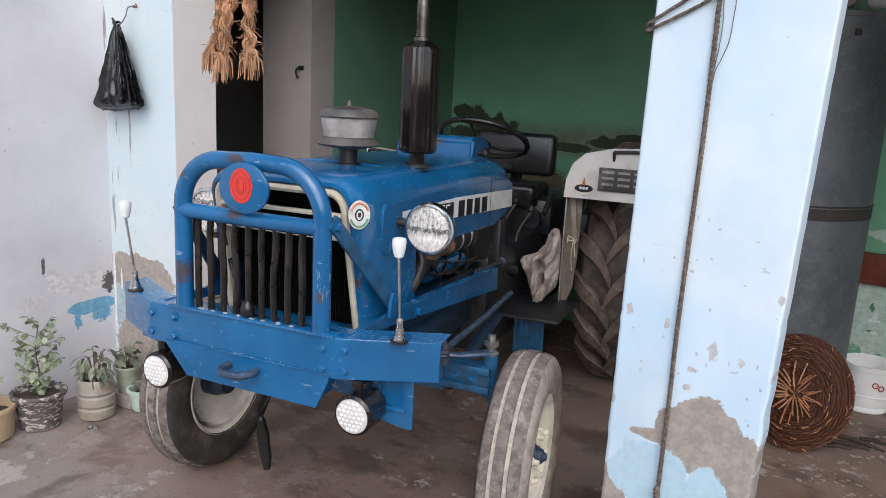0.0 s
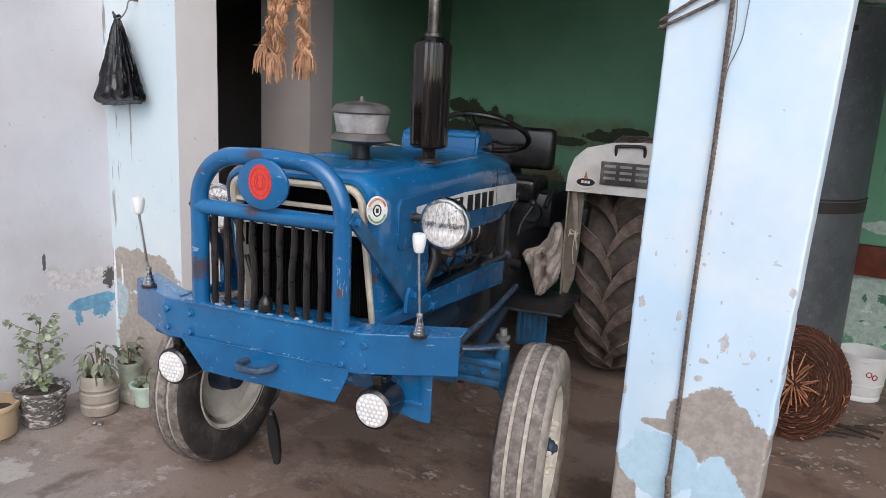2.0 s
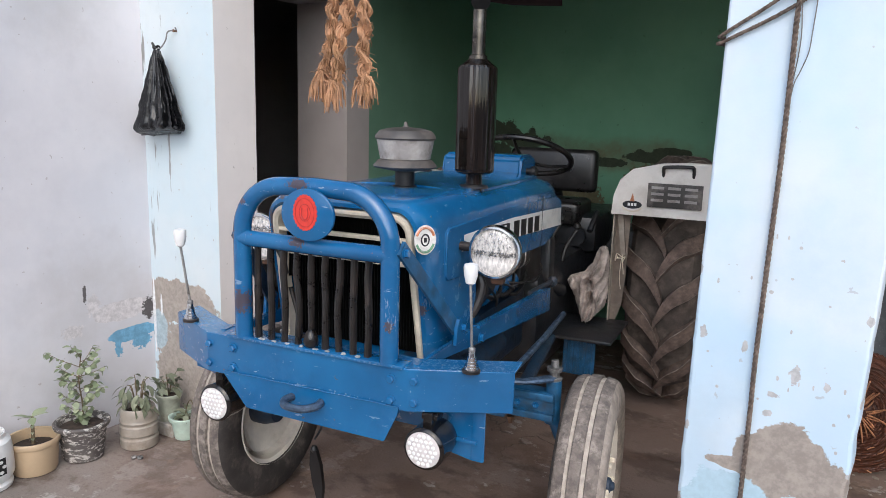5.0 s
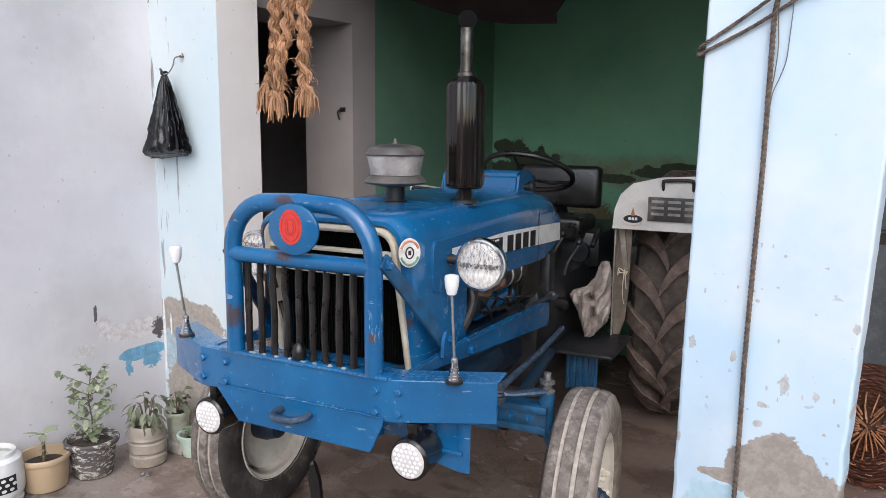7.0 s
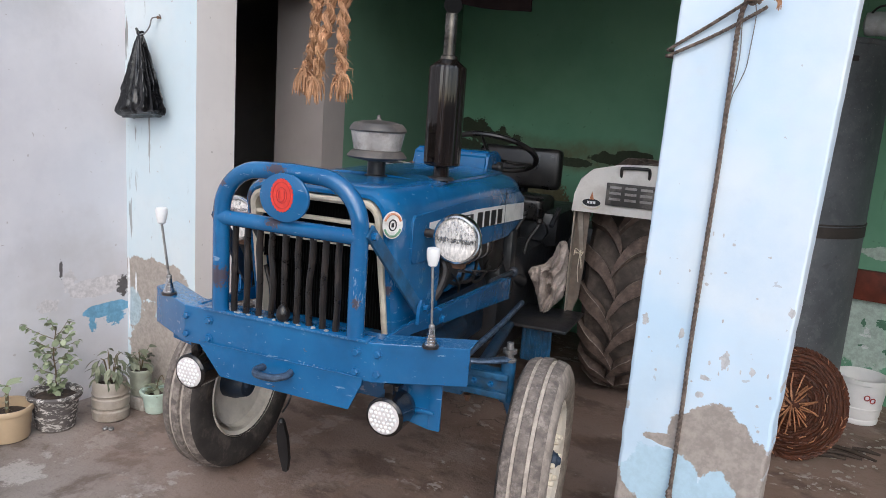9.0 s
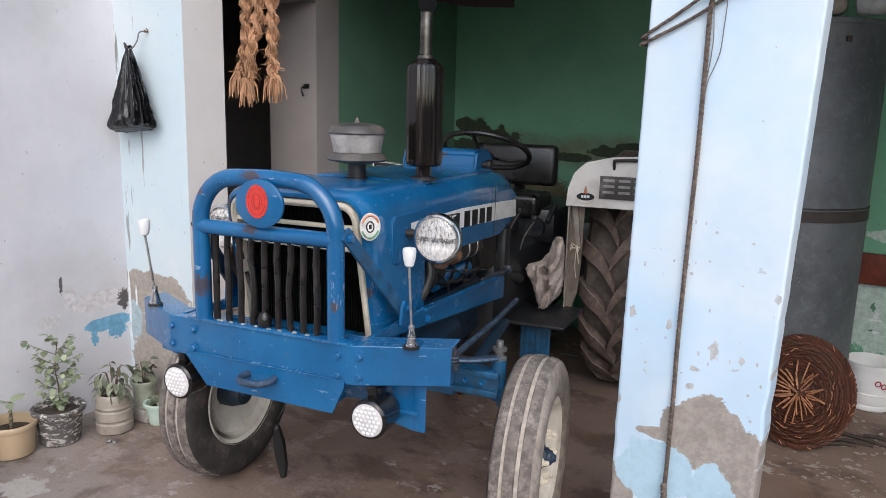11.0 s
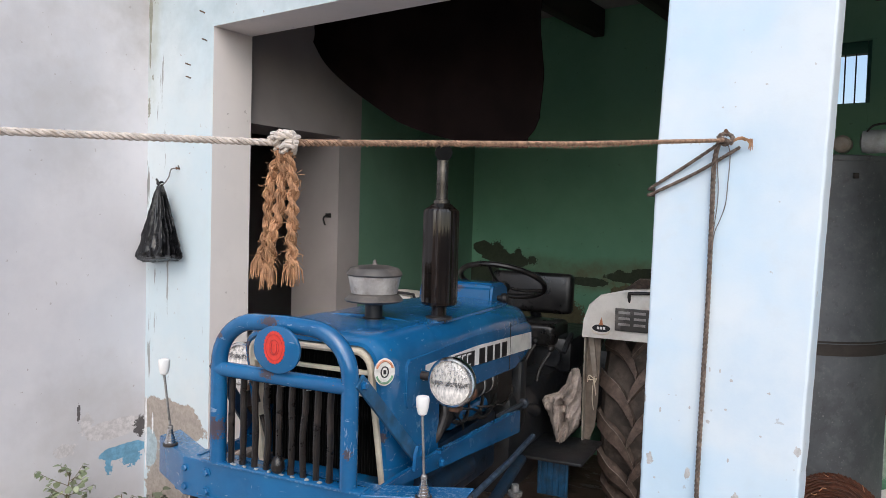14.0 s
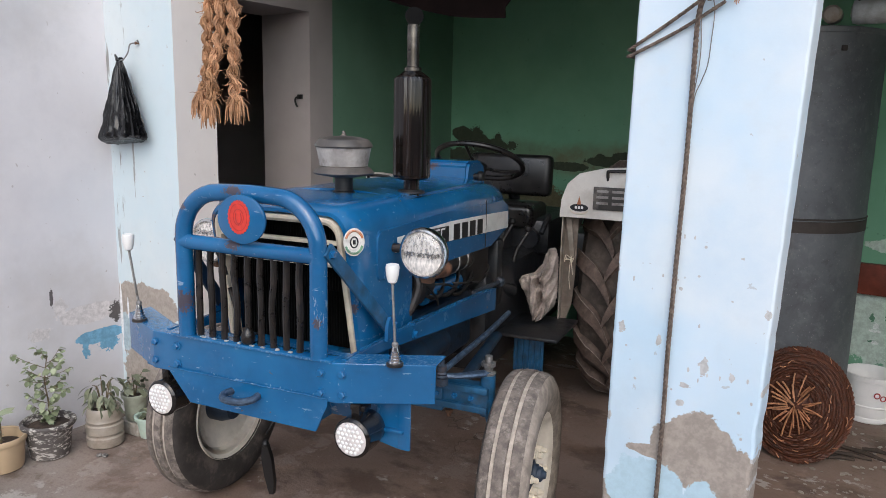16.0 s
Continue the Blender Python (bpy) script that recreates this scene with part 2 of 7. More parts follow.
def floor_material():
    n = Nodes("worn concrete floor")
    broad, mid, fine = n.noise(0.9, 5, 0.6), n.noise(5, 7, 0.66), n.noise(70, 4, 0.6)
    col = n.mix(n.step(broad, 0.35, 0.65), (0.19, 0.16, 0.138), (0.30, 0.262, 0.235))
    col = n.mix(n.math("MULTIPLY", n.step(mid, 0.50, 0.62), 0.8), col, (0.085, 0.060, 0.046))
    col = n.mix(n.math("MULTIPLY", n.step(n.noise(3.2, 8, 0.7), 0.56, 0.60), 0.8), col, (0.40, 0.37, 0.34))
    col = n.mix(n.math("MULTIPLY", n.step(fine, 0.52, 0.72), 0.4), col, (0.11, 0.09, 0.078))
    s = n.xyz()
    # Red-brown towards the garage; its tone carries part of the indoor shade.
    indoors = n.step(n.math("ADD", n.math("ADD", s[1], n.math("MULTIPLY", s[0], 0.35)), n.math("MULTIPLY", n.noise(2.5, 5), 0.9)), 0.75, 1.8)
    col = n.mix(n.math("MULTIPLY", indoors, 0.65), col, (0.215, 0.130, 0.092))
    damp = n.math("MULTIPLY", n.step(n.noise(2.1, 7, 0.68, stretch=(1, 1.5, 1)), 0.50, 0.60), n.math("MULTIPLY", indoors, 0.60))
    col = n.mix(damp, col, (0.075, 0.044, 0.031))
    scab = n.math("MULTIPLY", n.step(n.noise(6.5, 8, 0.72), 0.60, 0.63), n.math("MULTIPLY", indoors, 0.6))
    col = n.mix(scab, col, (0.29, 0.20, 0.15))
    wob = n.noise(1.6, 4, 0.55)
    crack = n.step(n.math("ABSOLUTE", n.math("SUBTRACT", wob, 0.5)), 0.0042, 0.0020)
    crack = n.math("MULTIPLY", crack, n.step(n.noise(0.8, 3), 0.56, 0.64))
    col = n.mix(n.math("MULTIPLY", crack, 0.55), col, (0.03, 0.022, 0.018))
    flake = n.math("MULTIPLY", n.step(n.noise(13, 7, 0.7, stretch=(0.8, 1.2, 1)), 0.57, 0.60), n.math("MULTIPLY", n.step(n.noise(1.4, 4), 0.50, 0.58), 0.8))
    col = n.mix(flake, col, (0.46, 0.42, 0.385))
    n.bump(n.math("SUBTRACT", n.math("ADD", mid, n.math("MULTIPLY", fine, 0.5)), crack), 0.5, 0.012)
    return n.out(col, n.math("SUBTRACT", 0.9, n.math("MULTIPLY", n.step(mid, 0.45, 0.6), 0.3)))


BLUE = blue_paint()
PLASTER = (0.35, 0.305, 0.27)
OLDBLUE = (0.43, 0.59, 0.69)
chip_rnd = random.Random(17)
PILLAR_CHIPS = [((-0.232, 0.855), (0.013, 0.026)), ((-0.155, 0.84), (0.008, 0.012)), ((-0.365, 0.905), (0.007, 0.018)), ((-0.28, 0.79), (0.013, 0.008)), ((-0.29, 0.735), (0.012, 0.010)), ((-0.478, 0.93), (0.010, 0.018))]
PILLAR_CHIPS += [((chip_rnd.uniform(-0.47, -0.08), chip_rnd.uniform(0.66, 1.22)), (chip_rnd.uniform(0.002, 0.005), chip_rnd.uniform(0.002, 0.007))) for _ in range(24)]
PILLAR_CHIPS += [((chip_rnd.choice((-0.505, -0.500, -0.078, -0.070)), chip_rnd.uniform(0.5, 1.15)), (chip_rnd.uniform(0.004, 0.008), chip_rnd.uniform(0.006, 0.02))) for _ in range(10)]
M_PILLAR = wall_paint("pillar limewash", (0.68, 0.75, 0.805), (0.54, 0.69, 0.82), "XZ", [
    (PLASTER, [((-0.235, 0.60), (0.135, 0.115)), ((-0.12, 0.46), (0.075, 0.18)), ((-0.36, 0.565), (0.08, 0.022)), ((-0.485, 0.30), (0.055, 0.12))]),
    ((0.49, 0.495, 0.505), PILLAR_CHIPS),
    (OLDBLUE, [((-0.37, 0.44), (0.11, 0.105)), ((-0.20, 0.38), (0.07, 0.13))])], streak=0.12,
    stains=[((0.42, 0.59, 0.75), (-0.19, 1.18), (0.12, 0.16), 0.5), ((0.44, 0.60, 0.75), (-0.17, 1.80), (0.12, 0.14), 0.4), ((0.44, 0.61, 0.75), (-0.42, 0.98), (0.09, 0.24), 0.4), ((0.47, 0.60, 0.70), (-0.13, 0.80), (0.08, 0.20), 0.4), ((0.42, 0.52, 0.60), (-0.44, 0.62), (0.07, 0.20), 0.5)])
# The widest soft patch tones the upper wall darker and bluer.
M_PIER = wall_paint("pier limewash", (0.61, 0.665, 0.69), (0.535, 0.635, 0.685), "XZ", [
    (PLASTER, [((-2.88, 0.59), (0.30, 0.11)), ((-2.75, 0.28), (0.32, 0.26))]),
    ((0.38, 0.46, 0.50), [((-3.04, 0.43), (0.06, 0.10)), ((-2.75, 0.43), (0.12, 0.05))]),
    ((0.26, 0.26, 0.21), [((-3.072, 2.60), (0.014, 0.13)), ((-3.074, 2.38), (0.007, 0.06)), ((-3.078, 2.13), (0.010, 0.05)), ((-3.045, 2.70), (0.012, 0.05)), ((-3.05, 2.28), (0.006, 0.014))]),
    ((0.72, 0.73, 0.74), [((-3.078, 0.50), (0.010, 0.20)), ((-3.02, 0.56), (0.008, 0.06))])], streak=0.3, speck=0.7, cracks=[((-3.0, 1.25), (0.16, 0.75)), ((-3.05, 2.3), (0.10, 0.6)), ((-2.68, 1.05), (0.06, 0.15))], stains=[((0.37, 0.445, 0.47), (-2.0, 3.0), (1.8, 0.60), 1.0), ((0.40, 0.42, 0.37), (-3.06, 2.6), (0.06, 0.4), 0.8)])
# The patch round (1.5, 2.9) greys the upper wall broadly.
M_SIDEWALL = wall_paint("side wall limewash", (0.69, 0.668, 0.685), (0.61, 0.605, 0.635), "YZ", [
    ((0.60, 0.57, 0.57), [((2.03, 0.555), (0.14, 0.05)), ((1.80, 0.50), (0.05, 0.03)), ((1.9, 0.60), (0.03, 0.05))]),
    ((0.10, 0.09, 0.09), [((2.175, 0.54), (0.03, 0.05)), ((1.86, 0.66), (0.008, 0.04))]),
    ((0.16, 0.36, 0.52), [((2.09, 0.430), (0.13, 0.036)), ((2.01, 0.38), (0.018, 0.045)), ((2.13, 0.385), (0.05, 0.035))])], streak=0.10, speck=0.7, stains=[((0.34, 0.32, 0.30), (2.16, 2.85), (0.16, 0.40), 0.6), ((0.45, 0.43, 0.42), (1.80, 2.0), (0.22, 0.25), 0.5), ((0.48, 0.45, 0.44), (1.5, 2.9), (0.9, 0.7), 0.6), ((0.42, 0.39, 0.37), (1.95, 0.65), (0.3, 0.22), 0.45), ((0.50, 0.48, 0.47), (1.5, 0.2), (0.7, 0.22), 0.5), ((0.52, 0.50, 0.53), (1.2, 1.35), (0.8, 0.5), 0.5), ((0.53, 0.52, 0.555), (0.6, 2.2), (0.7, 0.5), 0.5)])
# One limewash, light put into its colour: dim indoors, bright on the reveal.
M_CREAM = wall_paint("inner limewash, shade tone", (0.36, 0.32, 0.31), (0.31, 0.278, 0.268), "XZ", [], streak=0.15)
M_REVEAL = wall_paint("reveal limewash, lit tone", (0.80, 0.745, 0.715), (0.75, 0.70, 0.675), "YZ", [], streak=0.12)
PEEL_SPOTS = [((chip_rnd.uniform(0.0, 0.6), chip_rnd.uniform(0.32, 0.76)), (chip_rnd.uniform(0.008, 0.030), chip_rnd.uniform(0.006, 0.022))) for _ in range(36)]
M_GREEN = wall_paint("green distemper", (0.19, 0.41, 0.262), (0.155, 0.355, 0.225), "XZ", [
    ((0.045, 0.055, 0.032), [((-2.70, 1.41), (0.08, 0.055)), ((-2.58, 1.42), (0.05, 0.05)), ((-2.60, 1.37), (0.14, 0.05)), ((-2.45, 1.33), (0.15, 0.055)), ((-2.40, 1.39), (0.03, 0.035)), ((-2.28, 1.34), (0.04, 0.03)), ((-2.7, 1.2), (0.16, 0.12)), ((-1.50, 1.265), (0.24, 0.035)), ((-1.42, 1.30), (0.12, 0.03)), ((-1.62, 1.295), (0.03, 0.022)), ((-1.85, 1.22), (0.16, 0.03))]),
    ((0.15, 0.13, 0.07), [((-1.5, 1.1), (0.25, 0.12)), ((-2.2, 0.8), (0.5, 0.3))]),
    ((0.50, 0.60, 0.53), [((0.3, 0.48), (0.6, 0.26)), ((0.3, 0.90), (0.4, 0.05))]),
    ((0.10, 0.22, 0.14), [((0.22, 0.58), (0.05, 0.05)), ((0.12, 0.50), (0.04, 0.025)), ((0.33, 0.63), (0.05, 0.03))] + PEEL_SPOTS[:22]),
    ((0.70, 0.74, 0.71), PEEL_SPOTS[22:])], grime=(0.03, 0.06, 0.04), speck=0.3,
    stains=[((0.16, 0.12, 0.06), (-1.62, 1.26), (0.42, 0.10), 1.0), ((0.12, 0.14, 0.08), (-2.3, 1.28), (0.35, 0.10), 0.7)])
# Same distemper as the rear wall, darkened for the side walls' shade.
M_GREENSIDE = wall_paint("green distemper, shaded side walls", (0.15, 0.285, 0.195), (0.125, 0.245, 0.165), "YZ", [], grime=(0.03, 0.06, 0.04), speck=0.3)
M_FLOOR = floor_material()
M_CEIL = plain("sooty ceiling plaster", (0.33, 0.32, 0.315), 0.9, vary=0.3, scale=3)
M_BEAM = plain("dark tarred beam", (0.035, 0.028, 0.024), 0.75, vary=0.4)
M_BLACK = plain("black painted steel", (0.014, 0.013, 0.013), 0.42, vary=0.3, dirt=(0.10, 0.07, 0.055), dirt_amt=0.28)
M_BLACKGLOSS = plain("glossy black enamel", (0.012, 0.010, 0.009), 0.10, vary=0.3, scale=6, bump=0.015, dirt=(0.06, 0.045, 0.035), dirt_amt=0.10)
M_GRIME = plain("oily engine iron", (0.015, 0.017, 0.021), 0.38, vary=0.5, scale=20, bump=0.4, dirt=(0.065, 0.054, 0.048), dirt_amt=0.32)
M_STEEL = plain("worn steel", (0.36, 0.35, 0.34), 0.45, 0.8, vary=0.4, scale=30, dirt=(0.10, 0.075, 0.06), dirt_amt=0.8)
M_CORE = plain("sooty radiator core", (0.006, 0.006, 0.006), 0.95, vary=0.3, Specular_IOR_Level=0.1)
M_CHROME = plain("chrome", (0.75, 0.74, 0.73), 0.12, 1.0, vary=0.1, bump=0.02, dirt=(0.2, 0.17, 0.15), dirt_amt=0.3)
# Dusty sidewalls: shade put into the inner face's colour, light into the outer's.
M_TYRE = plain("dusty tyre rubber, shade tone", (0.048, 0.041, 0.037), 0.8, vary=0.4, scale=14, bump=0.35, dirt=(0.19, 0.155, 0.13), dirt_amt=0.6)
M_TREAD = plain("mud-caked tread rubber", (0.165, 0.138, 0.120), 0.92, vary=0.4, scale=38, bump=1.0, fine=170, dirt=(0.40, 0.345, 0.30), dirt_amt=0.6)
M_SIDELIT = plain("dusty sidewall rubber, lit tone", (0.32, 0.268, 0.225), 0.92, vary=0.35, scale=22, bump=0.5, dirt=(0.15, 0.122, 0.105), dirt_amt=0.5)
M_RIM = plain("cream painted rim", (0.74, 0.68, 0.59), 0.5, vary=0.15, scale=9, dirt=(0.36, 0.29, 0.23), dirt_amt=0.45)
M_CREAMTRIM = plain("cream trim paint", (0.72, 0.64, 0.51), 0.45, vary=0.15, scale=20, dirt=(0.35, 0.27, 0.2), dirt_amt=0.4)
M_WHITE = plain("dusty white paint", (0.74, 0.70, 0.65), 0.42, vary=0.1, scale=6, bump=0.04, dirt=(0.45, 0.38, 0.32), dirt_amt=0.45)
M_STRIPE = plain("white stripe paint", (0.78, 0.78, 0.77), 0.4, vary=0.08, scale=14, bump=0.02, dirt=(0.45, 0.45, 0.46), dirt_amt=0.5)
M_INK = plain("black lettering film", (0.012, 0.012, 0.014), 0.45, vary=0.1, bump=0)
M_RED = plain("red emblem paint", (0.62, 0.045, 0.03), 0.5, vary=0.15, scale=60, bump=0.2)
M_REDDARK = plain("darker red emblem paint", (0.42, 0.02, 0.02), 0.5, vary=0.15, scale=60)
M_ORANGE = plain("orange print", (0.55, 0.20, 0.09), 0.4, vary=0.3, scale=60, bump=0, dirt=(0.55, 0.48, 0.42), dirt_amt=0.6)
M_GREENINK = plain("green print", (0.16, 0.33, 0.20), 0.4, vary=0.3, scale=60, bump=0, dirt=(0.6, 0.6, 0.56), dirt_amt=0.7)
M_GREYPLASTIC = plain("frosted grey plastic", (0.36, 0.335, 0.315), 0.35, vary=0.25, scale=22, dirt=(0.17, 0.145, 0.13), dirt_amt=0.8)
M_DARKPLASTIC = plain("dusty dark plastic", (0.055, 0.05, 0.046), 0.55, vary=0.25, dirt=(0.24, 0.21, 0.19), dirt_amt=0.7)
M_VINYL = plain("black seat vinyl", (0.013, 0.012, 0.012), 0.30, vary=0.3, dirt=(0.06, 0.05, 0.045), dirt_amt=0.4)
M_WHITEPLASTIC = plain("white plastic", (0.80, 0.79, 0.77), 0.35, vary=0.06, bump=0.02)
M_LENSWHITE = plain("white lamp lens", (0.64, 0.59, 0.57), 0.3, vary=0.06, scale=40, bump=0.05)
M_RUST = plain("rusty steel", (0.14, 0.07, 0.04), 0.8, vary=0.4, scale=30, bump=0.4)


# ---- the building ----
FY, BY = 2.2, 2.42          # front and back of the front wall
LX = -3.09                  # face of the side wall
IX, RY = -2.66, 4.72        # inner left wall, rear wall
TOP = 3.7


def structure(name, bm, material, label, category):
    return tagged(part(name, bm, material, None, smooth=False), label, category, kind="structure")


def floor_rise(x):
    """The floor dips a little along the side wall."""
    t = min(1, max(0, (x + 2.62) / 0.5))
    return 0.043 * t * t * (3 - 2 * t)


def grid_ground():
    bm = B()
    xs = [-400, -60, -12] + [-6 + 0.25 * i for i in range(49)] + [12, 60, 400]
    ys = [-400, -60, -12] + [-5 + 0.25 * i for i in range(45)] + [12, 60, 400]
    vs = [[bm.verts.new((x, y, (0.006 * noise.noise((x * 0.9, y * 0.9, 0)) if abs(x) < 6 and abs(y) < 6 else 0) + floor_rise(x))) for x in xs] for y in ys]
    for j in range(len(ys) - 1):
        for i in range(len(xs) - 1):
            bm.faces.new((vs[j][i], vs[j][i + 1], vs[j + 1][i + 1], vs[j + 1][i]))
    return bm


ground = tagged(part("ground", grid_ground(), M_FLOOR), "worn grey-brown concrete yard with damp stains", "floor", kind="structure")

bm = B()
box(bm, LX, -2.575, FY, BY, -0.1, 2.47)
box(bm, LX, -0.497, FY, BY, 2.47, TOP)
for v in bm.verts:
    if v.co.z == 2.47:
        # the lintel rises to one side and the jamb leans
        v.co.z = 2.4155 + 0.0305 * (v.co.x - LX) - (0.012 if v.co.y > FY + 0.1 else 0)
        if -2.6 < v.co.x < -2.5:
            v.co.x = -2.552
for f in bm.faces:
    c = f.calc_center_median()
    f.normal_update()
    if f.normal.x > 0.9 and c.z < 2.4 or f.normal.z < -0.9:
        f.material_index = 1
structure("wall_front", bm, [M_PIER, M_REVEAL], "pale blue limewashed front wall with peeling foot beside the opening", "wall")


def pillar():
    """A hand-plastered slab: both edges lean out and are chipped, the more so near the ground."""
    lefts = [(-0.1, -0.511), (0.6, -0.508), (0.9, -0.505), (1.35, -0.4985), (1.83, -0.493), (2.2, -0.477), (2.5, -0.466), (3.7, -0.44)]
    bm = B()
    rings = []
    for i in range(191):
        z = -0.1 + 0.02 * i
        k = max(j for j in range(len(lefts) - 1) if lefts[j][0] <= z + 1e-6)
        (z0, x0), (z1, x1) = lefts[k], lefts[k + 1]
        worn = 0.0012 + 0.0045 * max(0, min(1, (1.1 - z) / 0.8))
        a = x0 + (x1 - x0) * (z - z0) / (z1 - z0) + worn * (noise.noise((z * 17, 1, 0)) + 0.6 * noise.noise((z * 43, 5, 0)))
        b = -0.098 + 0.031 * z - worn * (noise.noise((z * 15, 9, 0)) + 0.6 * noise.noise((z * 39, 3, 0)))
        c = 0.007 + worn * (1 + 1.4 * max(0, noise.noise((z * 21, 14, 0))))
        d = 0.007 + worn * (1 + 1.4 * max(0, noise.noise((z * 25, 31, 0))))
        rings.append([(a, FY + c, z), (a + c * 0.35, FY + c * 0.3, z), (a + c, FY, z), (b - d, FY, z), (b - d * 0.3, FY + d * 0.3, z), (b, FY + d, z), (b, FY + 0.095, z), (a, FY + 0.095, z)])
    loft(bm, rings)
    box(bm, -0.485, -0.20, FY + 0.095, BY, -0.1, TOP)
    return bm


bm = pillar()
structure("pillar", bm, M_PILLAR, "white and pale blue limewashed pillar with fallen plaster at its foot", "pillar")
bm = B()
box(bm, -0.055, 2.4, FY, BY, 2.47, TOP)
box(bm, 2.4, 3.0, FY, BY, -0.1, TOP)
structure("wall_front_2", bm, M_PIER, "pale blue limewashed front wall over the second opening", "wall")
bm = B()
box(bm, LX - 0.25, LX, -9.0, BY, -0.1, TOP)
structure("wall_side", bm, M_SIDEWALL, "off-white limewashed side wall with damp and peeling foot", "wall")
# Unseen walls added round the yard to give glossy parts something to reflect.
bm = B()
box(bm, LX - 0.25, 9.0, -9.25, -9.0, -0.1, 2.2)
structure("wall_unseen", bm, M_CREAM, "unseen limewashed wall added for reflections", "wall")
bm = B()
box(bm, 9.0, 9.25, -9.25, BY, -0.1, 2.2)
structure("wall_unseen_2", bm, M_CREAM, "unseen limewashed wall added for reflections", "wall")
bm = B()
box(bm, 3.0, 9.0, FY, BY, -0.1, 2.2)
structure("wall_unseen_3", bm, M_CREAM, "unseen limewashed wall added for reflections", "wall")
# inner left wall with a doorway through it
DY0, DY1, DZ = BY, 3.12, 2.07
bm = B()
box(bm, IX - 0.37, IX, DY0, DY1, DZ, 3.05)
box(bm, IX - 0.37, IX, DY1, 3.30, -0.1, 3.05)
structure("wall_inner_left", bm, M_CREAM, "white plastered inner wall, greyed for shade, with a dark doorway", "wall")
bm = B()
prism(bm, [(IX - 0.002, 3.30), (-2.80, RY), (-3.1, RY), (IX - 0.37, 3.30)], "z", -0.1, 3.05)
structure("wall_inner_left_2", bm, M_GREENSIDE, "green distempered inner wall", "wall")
bm = B()
box(bm, -4.6, 3.0, RY, RY + 0.25, -0.1, 2.322)
box(bm, -4.6, -0.432, RY, RY + 0.25, 2.322, 2.668)
box(bm, -0.222, 3.0, RY, RY + 0.25, 2.322, 2.668)
box(bm, -4.6, 3.0, RY, RY + 0.25, 2.668, 3.05)
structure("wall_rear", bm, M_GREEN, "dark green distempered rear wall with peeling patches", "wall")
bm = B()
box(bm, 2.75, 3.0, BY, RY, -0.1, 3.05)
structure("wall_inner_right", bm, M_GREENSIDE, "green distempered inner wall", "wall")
# Unseen walls, added to box in the room behind the doorway and keep it dark.
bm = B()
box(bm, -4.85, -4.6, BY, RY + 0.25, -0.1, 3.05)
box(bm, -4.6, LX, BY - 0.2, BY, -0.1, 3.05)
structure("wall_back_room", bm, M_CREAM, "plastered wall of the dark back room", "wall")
bm = B()
box(bm, -4.85, 3.0, BY, RY + 0.25, 3.05, 3.25)
tagged(part("ceiling", bm, M_CEIL, smooth=False), "sooty grey plastered ceiling", "ceiling", kind="structure")


def beam(x):
    bm = B()
    box(bm, x - 0.038, x + 0.038, BY + 0.01, RY - 0.01, 2.865, 3.046, 0.008)
    return tagged(part("ceiling_beam", bm, M_BEAM), "dark wooden beam under the sooty ceiling", "beam", "ceiling beams")


for k in range(10):
    beam(-2.368 + 0.547 * k)

# barred window in the rear wall
M_GREENWOOD = plain("dark green window paint", (0.03, 0.13, 0.09), 0.5)
win = tagged(new("window_1"), "small barred window with a dark green frame", "window", kind="structure")
win.location = (-0.327, RY, 2.322)
bm = B()
for a in ((-0.105, -0.083, 0, 0.346), (0.081, 0.105, 0, 0.346), (-0.083, 0.081, 0, 0.008), (-0.083, 0.081, 0.279, 0.346)):
    box(bm, a[0], a[1], 0.03, 0.09, a[2], a[3], 0.003)
part("window_frame", bm, M_GREENWOOD, win)
for k in range(2):
    bm = B()
    tube(bm, [(-0.029 + 0.054 * k, 0.05, 0.004), (-0.029 + 0.054 * k, 0.05, 0.284)], 0.004, 8)
    part("bar", bm, M_BLACK, win)


# ---- the tractor ----
tractor = thing("tractor", pose(-1.29, 1.464, 0, 0, 0, 10.5), "blue farm tractor with white rear mudguards and a home-made front guard", "tractor")
T = tractor


def bolt(x, y, z, r=0.011, parent=None, m=None):
    bm = B()
    lathe(bm, [(r * 1.45, 0), (r * 1.45, 0.002), (r, 0.0022), (r, 0.010), (r * 0.8, 0.012)], (m or Matrix.Translation((x, y, z)) @ FWD), 6)
    return part("bolt", bm, BLUE, parent or T)


M_TOW = plain("worn grey-blue steel", (0.07, 0.11, 0.17), 0.35, 0.4, vary=0.5, scale=50, dirt=(0.02, 0.03, 0.05), dirt_amt=0.6)
M_HUB2 = plain("worn dark blue steel", (0.045, 0.06, 0.085), 0.45, 0.3, vary=0.5, scale=50, dirt=(0.12, 0.08, 0.06), dirt_amt=0.6)


